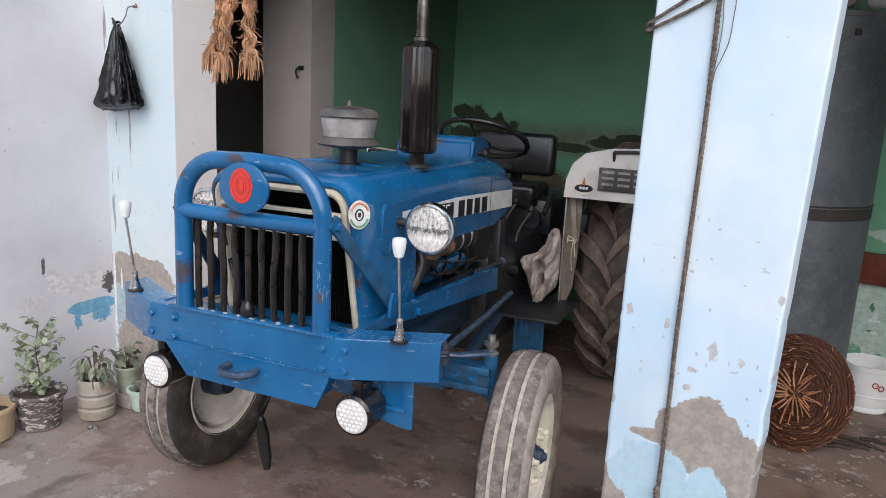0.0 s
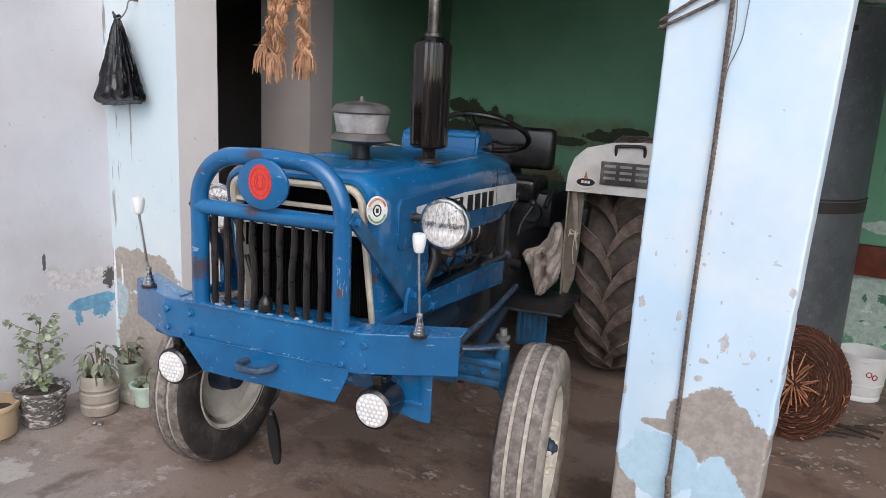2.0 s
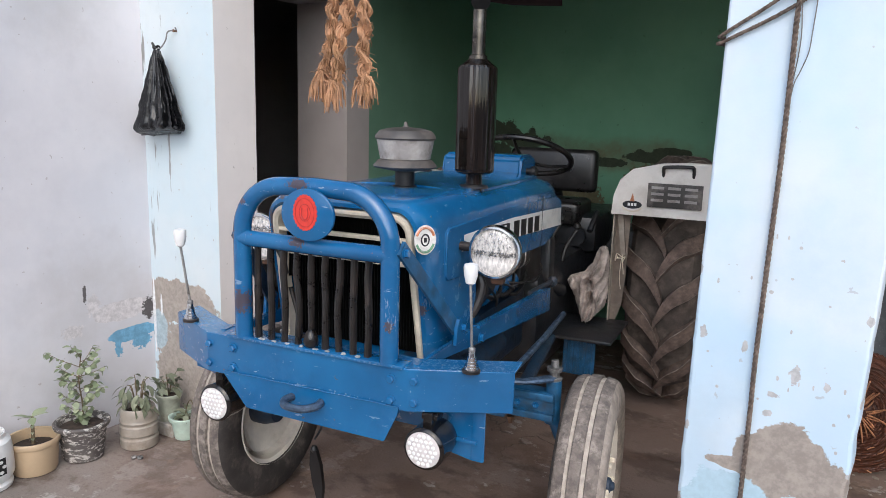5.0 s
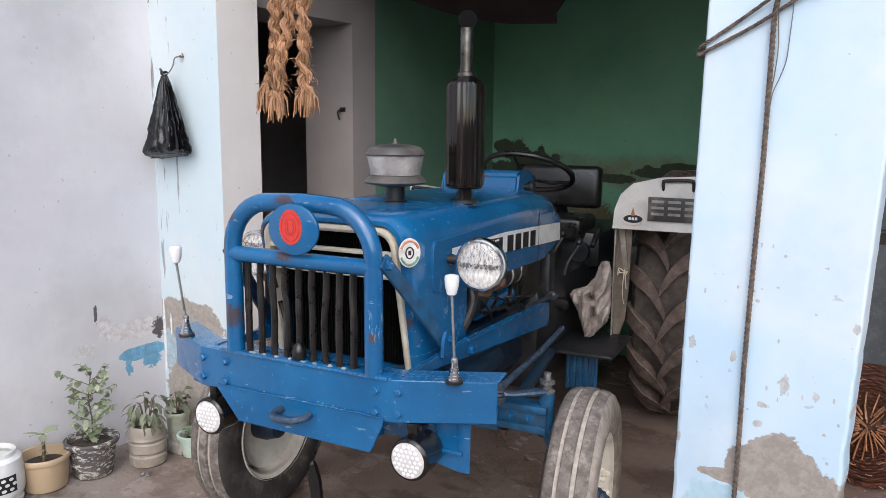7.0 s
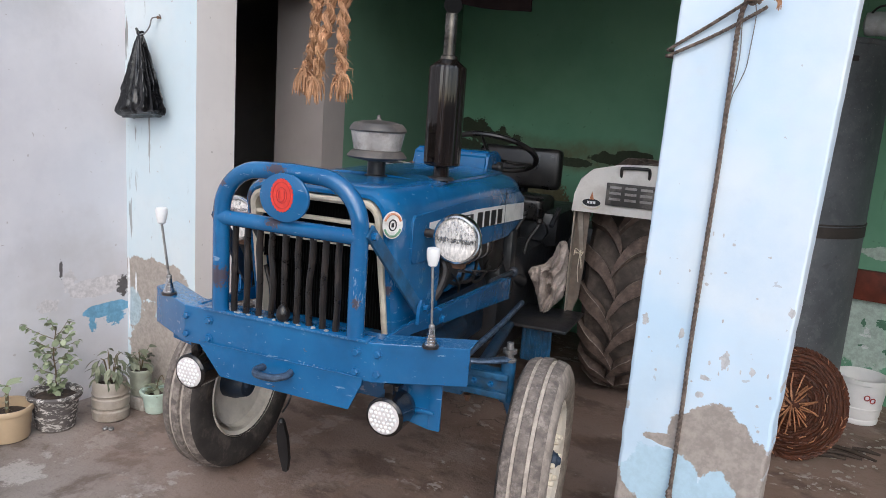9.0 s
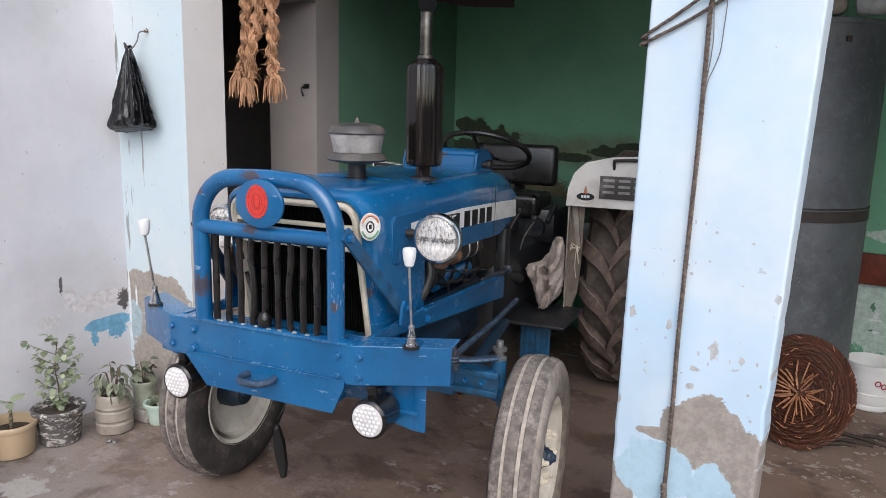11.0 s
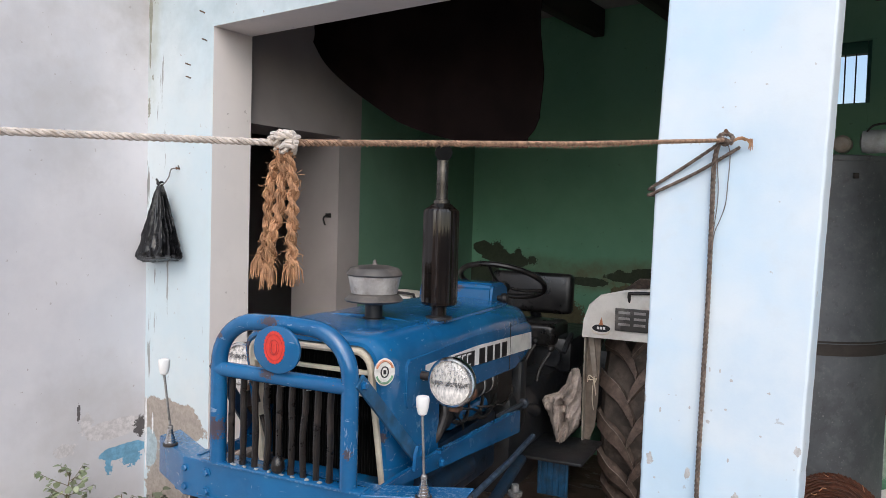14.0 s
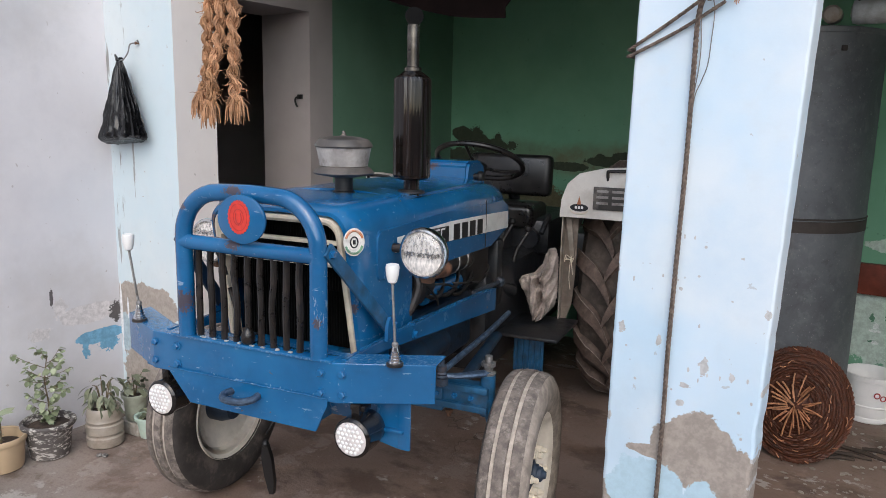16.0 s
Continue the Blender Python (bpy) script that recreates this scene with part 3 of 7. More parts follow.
# bumper: folded plate, kinked back at both ends
def bumper():
    plan = [(-0.555, 0.115), (-0.338, 0.0), (0.298, 0.0), (0.540, 0.105)]
    th = 0.010
    back = [(x * 0.985, y + th) for x, y in plan]
    bm = B()
    loft(bm, [[(p[0], p[1], 0.768 + 0.004 * i), (p[0], p[1], 0.888), (q[0], q[1] + 0.075, 0.890), (q[0], q[1] + 0.075, 0.881), (q[0], q[1], 0.878), (q[0], q[1], 0.768 + 0.004 * i)] for i, (p, q) in enumerate(zip(plan, back))])
    bmesh.ops.bevel(bm, geom=bm.edges[:], offset=0.002, segments=1, affect="EDGES")
    ob = part("bumper", bm, BLUE, T, "dented blue steel bumper")
    bm = B()
    prism(bm, [(-0.275, 0.775), (-0.20, 0.690), (0.235, 0.686), (0.272, 0.765), (0.275, 0.785), (-0.275, 0.785)], "y", -0.004, 0.005)
    part("skirt", bm, BLUE, ob)
    for x in (-0.330, -0.245, 0.252, 0.312):
        for z in (0.856, 0.800):
            bolt(x, -0.001 + (0.012 if x > 0.3 else 0.004 if x < -0.3 else 0), z, 0.0105, ob)
    bm = B()
    box(bm, -0.14, 0.37, 0.19, 0.20, 0.650, 0.80, 0.004)
    part("front_plate", bm, BLUE, ob)
    bm = B()
    tube(bm, [(x, -0.006, 0.7865 + 0.0008 * math.sin(70 * x)) for x in [-0.272 + 0.016 * k for k in range(35)]], 0.0020, 6)
    part("weld_seam", bm, BLUE, ob)
    bm = B()
    tube(bm, smooth_path([(-0.045, 0.0, 0.752), (-0.052, -0.03, 0.750), (-0.03, -0.055, 0.748), (0.02, -0.055, 0.748), (0.048, -0.03, 0.752), (0.045, 0.0, 0.754)], 5), 0.0105, 10)
    part("tow_loop", bm, M_TOW, ob, "worn grey-blue tow loop")
    for x, low in ((-0.42, 0.72), (0.42, 0.632)):
        bm = B()
        box(bm, x + 0.012, x + 0.048, 0.10, 0.112, low, 0.80, 0.004)
        prism(bm, [(x - 0.055, low + 0.012), (x + 0.012, low), (x + 0.012, 0.795), (x - 0.055, 0.795)], "y", 0.104, 0.112)
        box(bm, x - 0.055, x + 0.03, 0.092, 0.106, low + 0.048, low + 0.058, 0.002)
        box(bm, x - 0.05, x - 0.04, 0.112, 0.2, low + 0.03, 0.80, 0.004)
        part("bracket", bm, BLUE, ob)
    return ob


bump_ob = bumper()


def fog_lamp(x, z):
    bm = B()
    at = Matrix.Translation((x, 0.03, z)) @ FWD
    at = at @ Matrix.Diagonal((0.95, 0.95, 1, 1))
    lathe(bm, [(0.012, -0.100), (0.036, -0.092), (0.052, -0.068), (0.057, -0.035), (0.0575, 0.018), (0.0585, 0.020), (0.0585, 0.026), (0.053, 0.033), (0.050, 0.034), (0.050, 0.028)], at, 32)
    box(bm, x - 0.022, x + 0.022, 0.03, 0.07, 0.752, 0.768, 0.003)
    box(bm, x - 0.012, x + 0.012, 0.02, 0.045, z + 0.05, 0.775, 0.002)
    ob = part("fog_lamp", bm, M_BLACKGLOSS, T, "round black fog lamp with a white dotted lens")
    bm = B()
    lathe(bm, [(0.050, 0.027), (0.049, 0.033), (0.03, 0.037), (0.002, 0.039)], at, 32)
    part("lens", bm, M_LENSWHITE, ob)
    bm = B()
    for i in range(8):
        for j in range(7):
            u, v = (i - 3.5 + 0.5 * (j % 2) - 0.25) * 0.0135, (j - 3) * 0.0125
            if u * u + v * v < 0.043 ** 2:
                lathe(bm, [(0.0058, 0.032), (0.0054, 0.0375), (0.0025, 0.0395)], at @ Matrix.Translation((u, v, 0)), 8)
    tagged(part("lens_dots", bm, M_WHITEPLASTIC, ob), kind="stuff")
    return ob


fog_lamp(0.345, 0.686)
fog_lamp(-0.318, 0.678)


def marker(x, lean):
    base = Vector((x, 0.06, 0.888))
    bm = B()
    lathe(bm, [(0.021, 0), (0.022, 0.004), (0.018, 0.008), (0.0175, 0.013), (0.0155, 0.014), (0.0155, 0.020), (0.0135, 0.021), (0.0135, 0.028), (0.0115, 0.029), (0.0115, 0.037), (0.0095, 0.038), (0.008, 0.052), (0.007, 0.056)], Matrix.Translation(base), 20)
    ob = part("marker_base", bm, M_CHROME, T, "ribbed chrome marker foot on the bumper")
    bm = B()
    lathe(bm, [(0.0225, -0.001), (0.023, 0.006), (0.019, 0.008)], Matrix.Translation(base), 20)
    part("rubber_ring", bm, M_BLACK, ob)
    bm = B()
    lathe(bm, [(0.0085, 0.052), (0.0085, 0.060), (0.006, 0.063)], Matrix.Translation(base), 14)
    part("collar", bm, M_STEEL, ob)
    tip = base + Vector((lean, 0.0, 0.225))
    bm = B()
    tube(bm, [base + Vector((0, 0, 0.05)), tip], 0.0036, 8)
    part("rod", bm, M_STEEL, ob)
    bm = B()
    lathe(bm, [(0.006, 0), (0.012, 0.004), (0.0165, 0.022), (0.0185, 0.042), (0.0165, 0.05), (0.006, 0.053)], Matrix.Translation(tip - Vector((0, 0, 0.006))), 20)
    part("knob", bm, M_WHITEPLASTIC, ob, "white plastic knob")


marker(0.442, -0.010)
marker(-0.452, -0.03)


# front guard
GL, GR, GT, GRAD = -0.217, 0.236, 1.314, 0.13
bm = B()
loop = [(GL, 0.89)] + [(GL, 1.0), (GL, 1.1)] + [(GL + GRAD + x, GT - GRAD + z) for x, z in arc(0, 0, GRAD, 180, 90, 9)] + [(0.02, GT + 0.004)] + [(GR - GRAD + x, GT - GRAD + z) for x, z in arc(0, 0, GRAD, 90, 0, 9)] + [(GR, 1.1), (GR, 1.0), (GR, 0.888)]
tube(bm, [(x, 0.015, z) for x, z in loop], 0.0245, 16)
guard = part("front_guard", bm, BLUE, T, "bent blue steel tube guard")
bm = B()
tube(bm, [(GL - 0.005, 0.012, 1.168), (0.0, 0.010, 1.166), (GR, 0.012, 1.165)], 0.022, 14)
part("crossbar", bm, BLUE, guard)
bm = B()
box(bm, GL - 0.045, GR + 0.05, -0.006, 0.045, 0.884, 0.894, 0.002)
part("foot_plate", bm, BLUE, guard)
M_ROD = plain("black rubber sheath", (0.012, 0.010, 0.009), 0.30, vary=0.4, scale=30, bump=0.12, fine=120, dirt=(0.045, 0.028, 0.022), dirt_amt=0.4)
random.seed(5)
for k in range(9):
    x = -0.172 + 0.0430 * k
    bend = (0.008 if k < 4 else 0.004) * random.uniform(-1, 1)
    bm = B()
    tube(bm, smooth_path([(x, 0.02, 0.892), (x + bend, 0.018, 1.0), (x - bend * 0.6, 0.022, 1.09), (x + 0.003, 0.02, 1.158)], 4), [0.0098 * (1 + 0.12 * noise.noise((j * 0.7, k * 3.1, 0))) for j in range(13)], 10)
    part("bar", bm, M_ROD, guard, "black rubber-sheathed rod" if k == 0 else "")
M_BAREPAINT = plain("chalky worn paint", (0.34, 0.35, 0.35), 0.8, vary=0.35, scale=90, bump=0.4, dirt=(0.16, 0.15, 0.15), dirt_amt=0.7)
for k in range(8):
    for z, hh in ((0.895, 0.003), (1.148, 0.006)):
        if z > 1 and k < 3:
            continue
        x = -0.1505 + 0.0430 * k + random.uniform(-0.004, 0.004)
        bm = B()
        wd = random.uniform(0.005, 0.009)
        box(bm, x - wd, x + wd, -0.002 if z < 1 else 0.006, 0.008 if z < 1 else 0.016, z - hh, z + hh, 0.003)
        for v in bm.verts:
            v.co += Vector((noise.noise(v.co * 90), 0, noise.noise(v.co * 90 + Vector((7, 0, 0))))) * 0.004
        part("weld_bead", bm, M_BAREPAINT, guard, "chalky worn weld bead" if k == 3 else "")
bm = B()
lathe(bm, [(0.006, 0.030), (0.013, 0.024), (0.0185, 0.012), (0.020, 0.0), (0.0185, -0.010), (0.012, -0.017), (0.003, -0.019)], Matrix.Translation((0.004, 0.012, 0.912)), 18)
part("rubber_ball", bm, M_ROD, guard, "black rubber ball on a rod")
for a, b in (((-0.137, 0.05, 1.150), (-0.095, 0.045, 1.075)), ((-0.083, 0.045, 1.040), (-0.043, 0.035, 0.905))):
    bm = B()
    tube(bm, smooth_path([a, tuple((p + q) / 2 + d for p, q, d in zip(a, b, (0.004, 0.003, 0))), b], 4), 0.0065, 8)
    part("bent_bar", bm, M_ROD, guard)
bm = B()
lathe(bm, [(0.078, -0.004), (0.079, 0.0), (0.078, 0.004), (0.074, 0.006)], Matrix.Translation((0.022, -0.024, 1.252)) @ FWD @ Matrix.Diagonal((1, 0.84, 1, 1)), 40)
disc = part("name_disc", bm, BLUE, guard, "round blue plate with a red emblem")
bm = B()
pts = []
for k in range(72):
    r = 1.0 if k % 3 else 0.93
    pts.append((0.018 + 0.036 * r * math.cos(2 * math.pi * k / 72), 1.258 + 0.046 * r * math.sin(2 * math.pi * k / 72)))
prism(bm, pts, "y", -0.0325, -0.0295)
part("emblem", bm, M_RED, disc)
bm = B()
for r0 in (0.78, 0.46):
    tube(bm, [(0.018 + 0.036 * r0 * math.cos(2 * math.pi * k / 32), -0.0325, 1.258 + 0.046 * r0 * math.sin(2 * math.pi * k / 32)) for k in range(33)], 0.0011, 5)
tube(bm, smooth_path([(0.010, -0.0325, 1.270), (0.009, -0.0325, 1.250), (0.018, -0.0325, 1.240), (0.027, -0.0325, 1.250), (0.026, -0.0325, 1.270)], 3), 0.002, 5)
part("emblem_rings", bm, M_REDDARK, disc)

# braces and side rails
M_AXLE = plain("grimy, shade-toned blue paint", (0.014, 0.092, 0.20), 0.4, vary=0.4, scale=24, bump=0.2, dirt=(0.05, 0.06, 0.075), dirt_amt=0.5)
M_BRACE = plain("dark blue steel, shade tone", (0.012, 0.034, 0.068), 0.42, vary=0.4, scale=24, bump=0.2, dirt=(0.05, 0.045, 0.042), dirt_amt=0.5)
for s in (1, -1):
    X = 0.300 * s
    bm = B()
    a, b = Vector((0.262 if s > 0 else -0.243, 0.02, 1.185)), Vector((X + 0.01 * s, 0.265, 0.925))
    u = (b - a).normalized()
    w = u.cross(Vector((1, 0, 0))).normalized() * 0.021
    h = Vector((0.004, 0, 0))
    loft(bm, [[a - w - h, a + w - h, a + w + h, a - w + h], [b - w - h, b + w - h, b + w + h, b - w + h]])
    # left brace is backlit: its shade is put into the darker blue
    brace = part("brace", bm, M_AXLE if s > 0 else M_BRACE, T)
    bolt(0, 0, 0, 0.011, brace, Matrix.Translation((0.267 if s > 0 else -0.248, 0.032, 1.170)) @ Matrix.Rotation(radians(90 * s), 4, "Y"))
    bm = B()
    prism(bm, [(0.235, 0.885), (0.295, 0.885), (0.300, 0.935), (0.280, 0.955), (0.255, 0.955), (0.240, 0.935)], "x", X + 0.016 * s, X + 0.026 * s)
    br = part("rail_bracket", bm, BLUE, T)
    bolt(0, 0, 0, 0.009, br, Matrix.Translation((X + 0.027 * s, 0.27, 0.93)) @ Matrix.Rotation(radians(90 * s), 4, "Y"))
    bolt(0, 0, 0, 0.012, br, Matrix.Translation((X + 0.032 * s, 0.40, 0.865)) @ Matrix.Rotation(radians(90 * s), 4, "Y"))
    bm = B()
    prism(bm, [(0.03, 0.878), (0.42, 0.836), (1.20, 0.755), (1.20, 0.845), (1.10, 0.858), (0.42, 0.892), (0.03, 0.892)], "x", X, X + 0.012 * s)
    prism(bm, [(0.42, 0.885), (1.10, 0.852), (1.10, 0.860), (0.42, 0.894)], "x", X, X + 0.022 * s)
    part("side_rail", bm, BLUE, T)


# hood: crowned section lofted to the rear
def hood_ring(y, half, top, bottom, edge):
    pts = []
    for sx in (-1, 1):
        side = [(half * 0.985, bottom), (half, bottom + 0.05), (half, top - edge - 0.02)]
        side += [(half - edge + edge * math.cos(radians(a)), top - 0.012 - edge + edge * math.sin(radians(a))) for a in (10, 30, 50, 70, 86)]
        side += [(half * 0.5, top - 0.003)]
        row = [(sx * x, y, z) for x, z in side]
        pts += row if sx < 0 else [(0, y, top)] + row[::-1]
    return pts


def hood():
    bm = B()
    rows = [(0.226, 0.2685, 1.286, 1.05), (0.3, 0.270, 1.287, 1.045), (0.6, 0.272, 1.288, 1.04), (1.0, 0.272, 1.288, 1.025), (1.28, 0.266, 1.278, 1.02), (1.40, 0.258, 1.262, 1.03), (1.45, 0.247, 1.245, 1.05), (1.462, 0.23, 1.225, 1.07)]
    loft(bm, [hood_ring(y, h, t, b, 0.075) for y, h, t, b in rows])
    ob = part("hood", bm, BLUE, T, "rounded blue bonnet")
    for s in (1, -1):
        bm = B()
        out = [(0.275, 1.052), (0.262, 1.07), (0.262, 1.185), (0.280, 1.203), (0.8, 1.205), (1.36, 1.19), (1.42, 1.165), (1.435, 1.10), (1.40, 1.06), (1.22, 1.012), (0.7, 1.03)]
        prism(bm, out, "x", 0.262 * s, 0.277 * s)
        bmesh.ops.bevel(bm, geom=[e for e in bm.edges], offset=0.004, segments=2, affect="EDGES")
        side = part("side_panel", bm, BLUE, ob)
        bm = B()
        prism(bm, [(0.385, 1.152), (0.385, 1.168), (0.80, 1.168), (1.215, 1.150), (1.415, 1.139), (1.422, 1.066), (1.215, 1.076), (0.80, 1.098), (0.55, 1.112), (0.42, 1.140)], "x", 0.2765 * s, 0.2785 * s)
        part("stripe", bm, M_STRIPE, side, "white side stripe")
        bm = B()
        prism(bm, [(0.37, 1.135), (0.37, 1.122), (0.46, 1.118), (0.46, 1.131)], "x", 0.2765 * s, 0.2785 * s)
        part("stripe", bm, M_STRIPE, side)
        bm = B()
        prism(bm, [(0.600, 1.163), (0.775, 1.155), (0.775, 1.099), (0.600, 1.107)], "x", 0.2780 * s, 0.2796 * s)
        plate = part("model_plate", bm, M_INK, side, "black plate on the stripe")
        bm = B()
        for y0, y1 in ((0.615, 0.65), (0.66, 0.695), (0.705, 0.74)):
            zc = 1.1345 - (y0 - 0.615) * 0.045
            for a, b in ((0.016, 0.022), (-0.022, -0.016)):
                prism(bm, [(y0, zc + a), (y1, zc + a), (y1, zc + b), (y0, zc + b)], "x", 0.2794 * s, 0.2804 * s)
            prism(bm, [(y0, zc - 0.022), (y0 + 0.008, zc - 0.022), (y0 + 0.008, zc + 0.022), (y0, zc + 0.022)], "x", 0.2795 * s, 0.2806 * s)
        part("figure_bars", bm, M_STRIPE, plate)
        for k in range(4):
            y0 = 0.820 + 0.078 * k
            zc = 1.1255 - 0.045 * (y0 - 0.820)
            bm = B()
            prism(bm, [(y0, zc - 0.029), (y0 + 0.056, zc - 0.0315), (y0 + 0.056, zc + 0.0265), (y0, zc + 0.029)], "x", 0.2780 * s, 0.2796 * s)
            part("dark_bar", bm, M_INK, side)
        bm = B()
        prism(bm, [(1.148, 1.212), (1.152, 1.212), (1.152, 1.02), (1.148, 1.02)], "x", 0.2768 * s, 0.2792 * s)
        part("seam", bm, M_GRIME, side)
    bm = B()
    tube(bm, [(-0.24, 0.475, 1.268), (-0.15, 0.475, 1.2835), (0, 0.475, 1.2875), (0.15, 0.475, 1.2835), (0.24, 0.475, 1.268)], 0.0022, 6)
    part("seam", bm, M_GRIME, ob)
    bm = B()
    xs = [-0.228 + 0.456 * k / 24 for k in range(25)]

    def crown(x, top):
        d = max(0, abs(x) - 0.197)
        return top - 0.012 * min(1, (x / 0.197) ** 2) - 0.075 + math.sqrt(0.075 ** 2 - d * d)
    rows = []
    for y, top, half in ((0.470, 1.2875, 1.0), (0.473, 1.2875, 1.0), (0.8, 1.288, 1.0), (1.0, 1.288, 1.0), (1.15, 1.283, 0.96), (1.28, 1.278, 0.90)):
        up = 0.003 if y == 0.470 else 0.007
        rows.append([(x * half, y, crown(x * half, top) + up) for x in xs] + [(x * half, y, crown(x * half, top) - 0.004) for x in reversed(xs)])
    loft(bm, rows)
    part("top_cover", bm, BLUE, ob)
    return ob


hood_ob = hood()
hood_ob.location.x, hood_ob.scale.x = 0.0125, 0.953


# nose shell round the radiator opening
def u_outline(half, top, bottom, rad, n=8):
    return [(-half, bottom)] + [(-half + rad + x, top - rad + z) for x, z in arc(0, 0, rad, 180, 90, n)] + [(half - rad + x, top - rad + z) for x, z in arc(0, 0, rad, 90, 0, n)] + [(half, bottom)]


def u_frame(bm, outer, inner, y0, y1, lip=0.0):
    rings = []
    for (a, ya), in (((outer, y0 + lip),), ((inner, y0),), ((inner, y1),), ((outer, y1),)):
        rings.append([(x, ya, z) for x, z in a])
    rv = [[bm.verts.new(p) for p in r] for r in rings]
    n = len(rv[0])
    for i in range(4):
        a, b = rv[i], rv[(i + 1) % 4]
        for k in range(n - 1):
            bm.faces.new((a[k], a[k + 1], b[k + 1], b[k]))
    for k in (0, n - 1):
        bm.faces.new([rv[i][k] for i in range(4)])
    return bm


NB = 0.838
nose_rows = [(0.150, 0.226, 1.246, 0.05), (0.130, 0.236, 1.256, 0.055), (0.133, 0.248, 1.266, 0.065), (0.150, 0.259, 1.276, 0.075), (0.180, 0.2665, 1.283, 0.08), (0.225, 0.2695, 1.287, 0.085), (0.50, 0.2695, 1.287, 0.085)]


def nose_ring(y, half, top, rad, spread=0.02):
    """The cowl's inverted U, a little wider at its foot and undercut there."""
    return [(x * (1 + spread * (1 - (z - NB) / 0.42)), y + max(0, 0.19 * (1.24 - z) * min(1, (0.5 - y) / 0.2)), z) for x, z in u_outline(half, top, NB, rad)]


bm = B()
loft(bm, [nose_ring(*r) for r in nose_rows] + [nose_ring(0.50, 0.255, 1.272, 0.075), nose_ring(0.20, 0.255, 1.272, 0.075)], closed=False)
nose = part("nose", bm, BLUE, T, "blue radiator cowl")
nose.location.x, nose.scale.x = 0.0125, 0.953
bm = B()
rings = [nose_ring(y, h, t, r, 0.05) for y, h, t, r in ((0.150, 0.230, 1.250, 0.052), (0.124, 0.228, 1.248, 0.052), (0.122, 0.219, 1.239, 0.045), (0.126, 0.211, 1.231, 0.038), (0.160, 0.210, 1.230, 0.038))]
loft(bm, rings, closed=False)
part("trim", bm, M_CREAMTRIM, nose, "cream trim round the grille")
for z in (1.178, 1.112):
    bm = B()
    box(bm, -0.216, 0.216, 0.128 + 0.19 * (1.24 - z), 0.145 + 0.19 * (1.24 - z), z - 0.006, z + 0.006, 0.002)
    part("trim_bar", bm, M_CREAMTRIM, nose)
bm = B()
box(bm, -0.226, 0.226, 0.255, 0.32, 0.84, 1.06)
box(bm, -0.226, 0.226, 0.200, 0.224, 1.03, 1.245)
radiator = part("radiator", bm, M_CORE, nose, "black radiator core", smooth=False)
bm = B()
for k in range(44):
    x = -0.215 + 0.01 * k
    box(bm, x - 0.0015, x + 0.0015, 0.240, 0.256, 0.845, 1.035)
    box(bm, x - 0.0015, x + 0.0015, 0.188, 0.201, 1.03, 1.24)
tagged(part("finning", bm, M_CORE, radiator, smooth=False), kind="stuff")
# round sticker on the cowl's rounded edge
st_m = Matrix.Translation((0.264, 0.149, 1.187)) @ Matrix.Rotation(radians(48), 4, "Z") @ FWD
bm = B()
lathe(bm, [(0.034, 0.0), (0.034, 0.003), (0.001, 0.0032)], st_m @ Matrix.Diagonal((0.92, 1.15, 1, 1)), 36)
M_STICKER = plain("weathered white print film", (0.74, 0.71, 0.67), 0.45, vary=0.12, scale=60, bump=0.05, dirt=(0.36, 0.33, 0.30), dirt_amt=0.55)
stk = part("sticker", bm, M_STICKER, nose, "round white sticker with orange and green rim")
for mm, a0, a1 in ((M_ORANGE, 20, 160), (M_GREENINK, 200, 340)):
    bm = B()
    tube(bm, [st_m @ Vector((0.92 * 0.028 * math.cos(radians(a)), 1.15 * 0.028 * math.sin(radians(a)), 0.0035)) for a in range(a0, a1 + 1, 10)], 0.0035, 5)
    part("printed_rim", bm, mm, stk)
bm = B()
tube(bm, [st_m @ Vector((0.011 * math.cos(radians(a)), 0.015 * math.sin(radians(a)), 0.0035)) for a in range(0, 361, 20)], 0.0022, 5)
box(bm, -0.004, 0.004, -0.006, 0.006, 0.002, 0.005, 0, st_m)
part("printed_mark", bm, M_INK, stk)


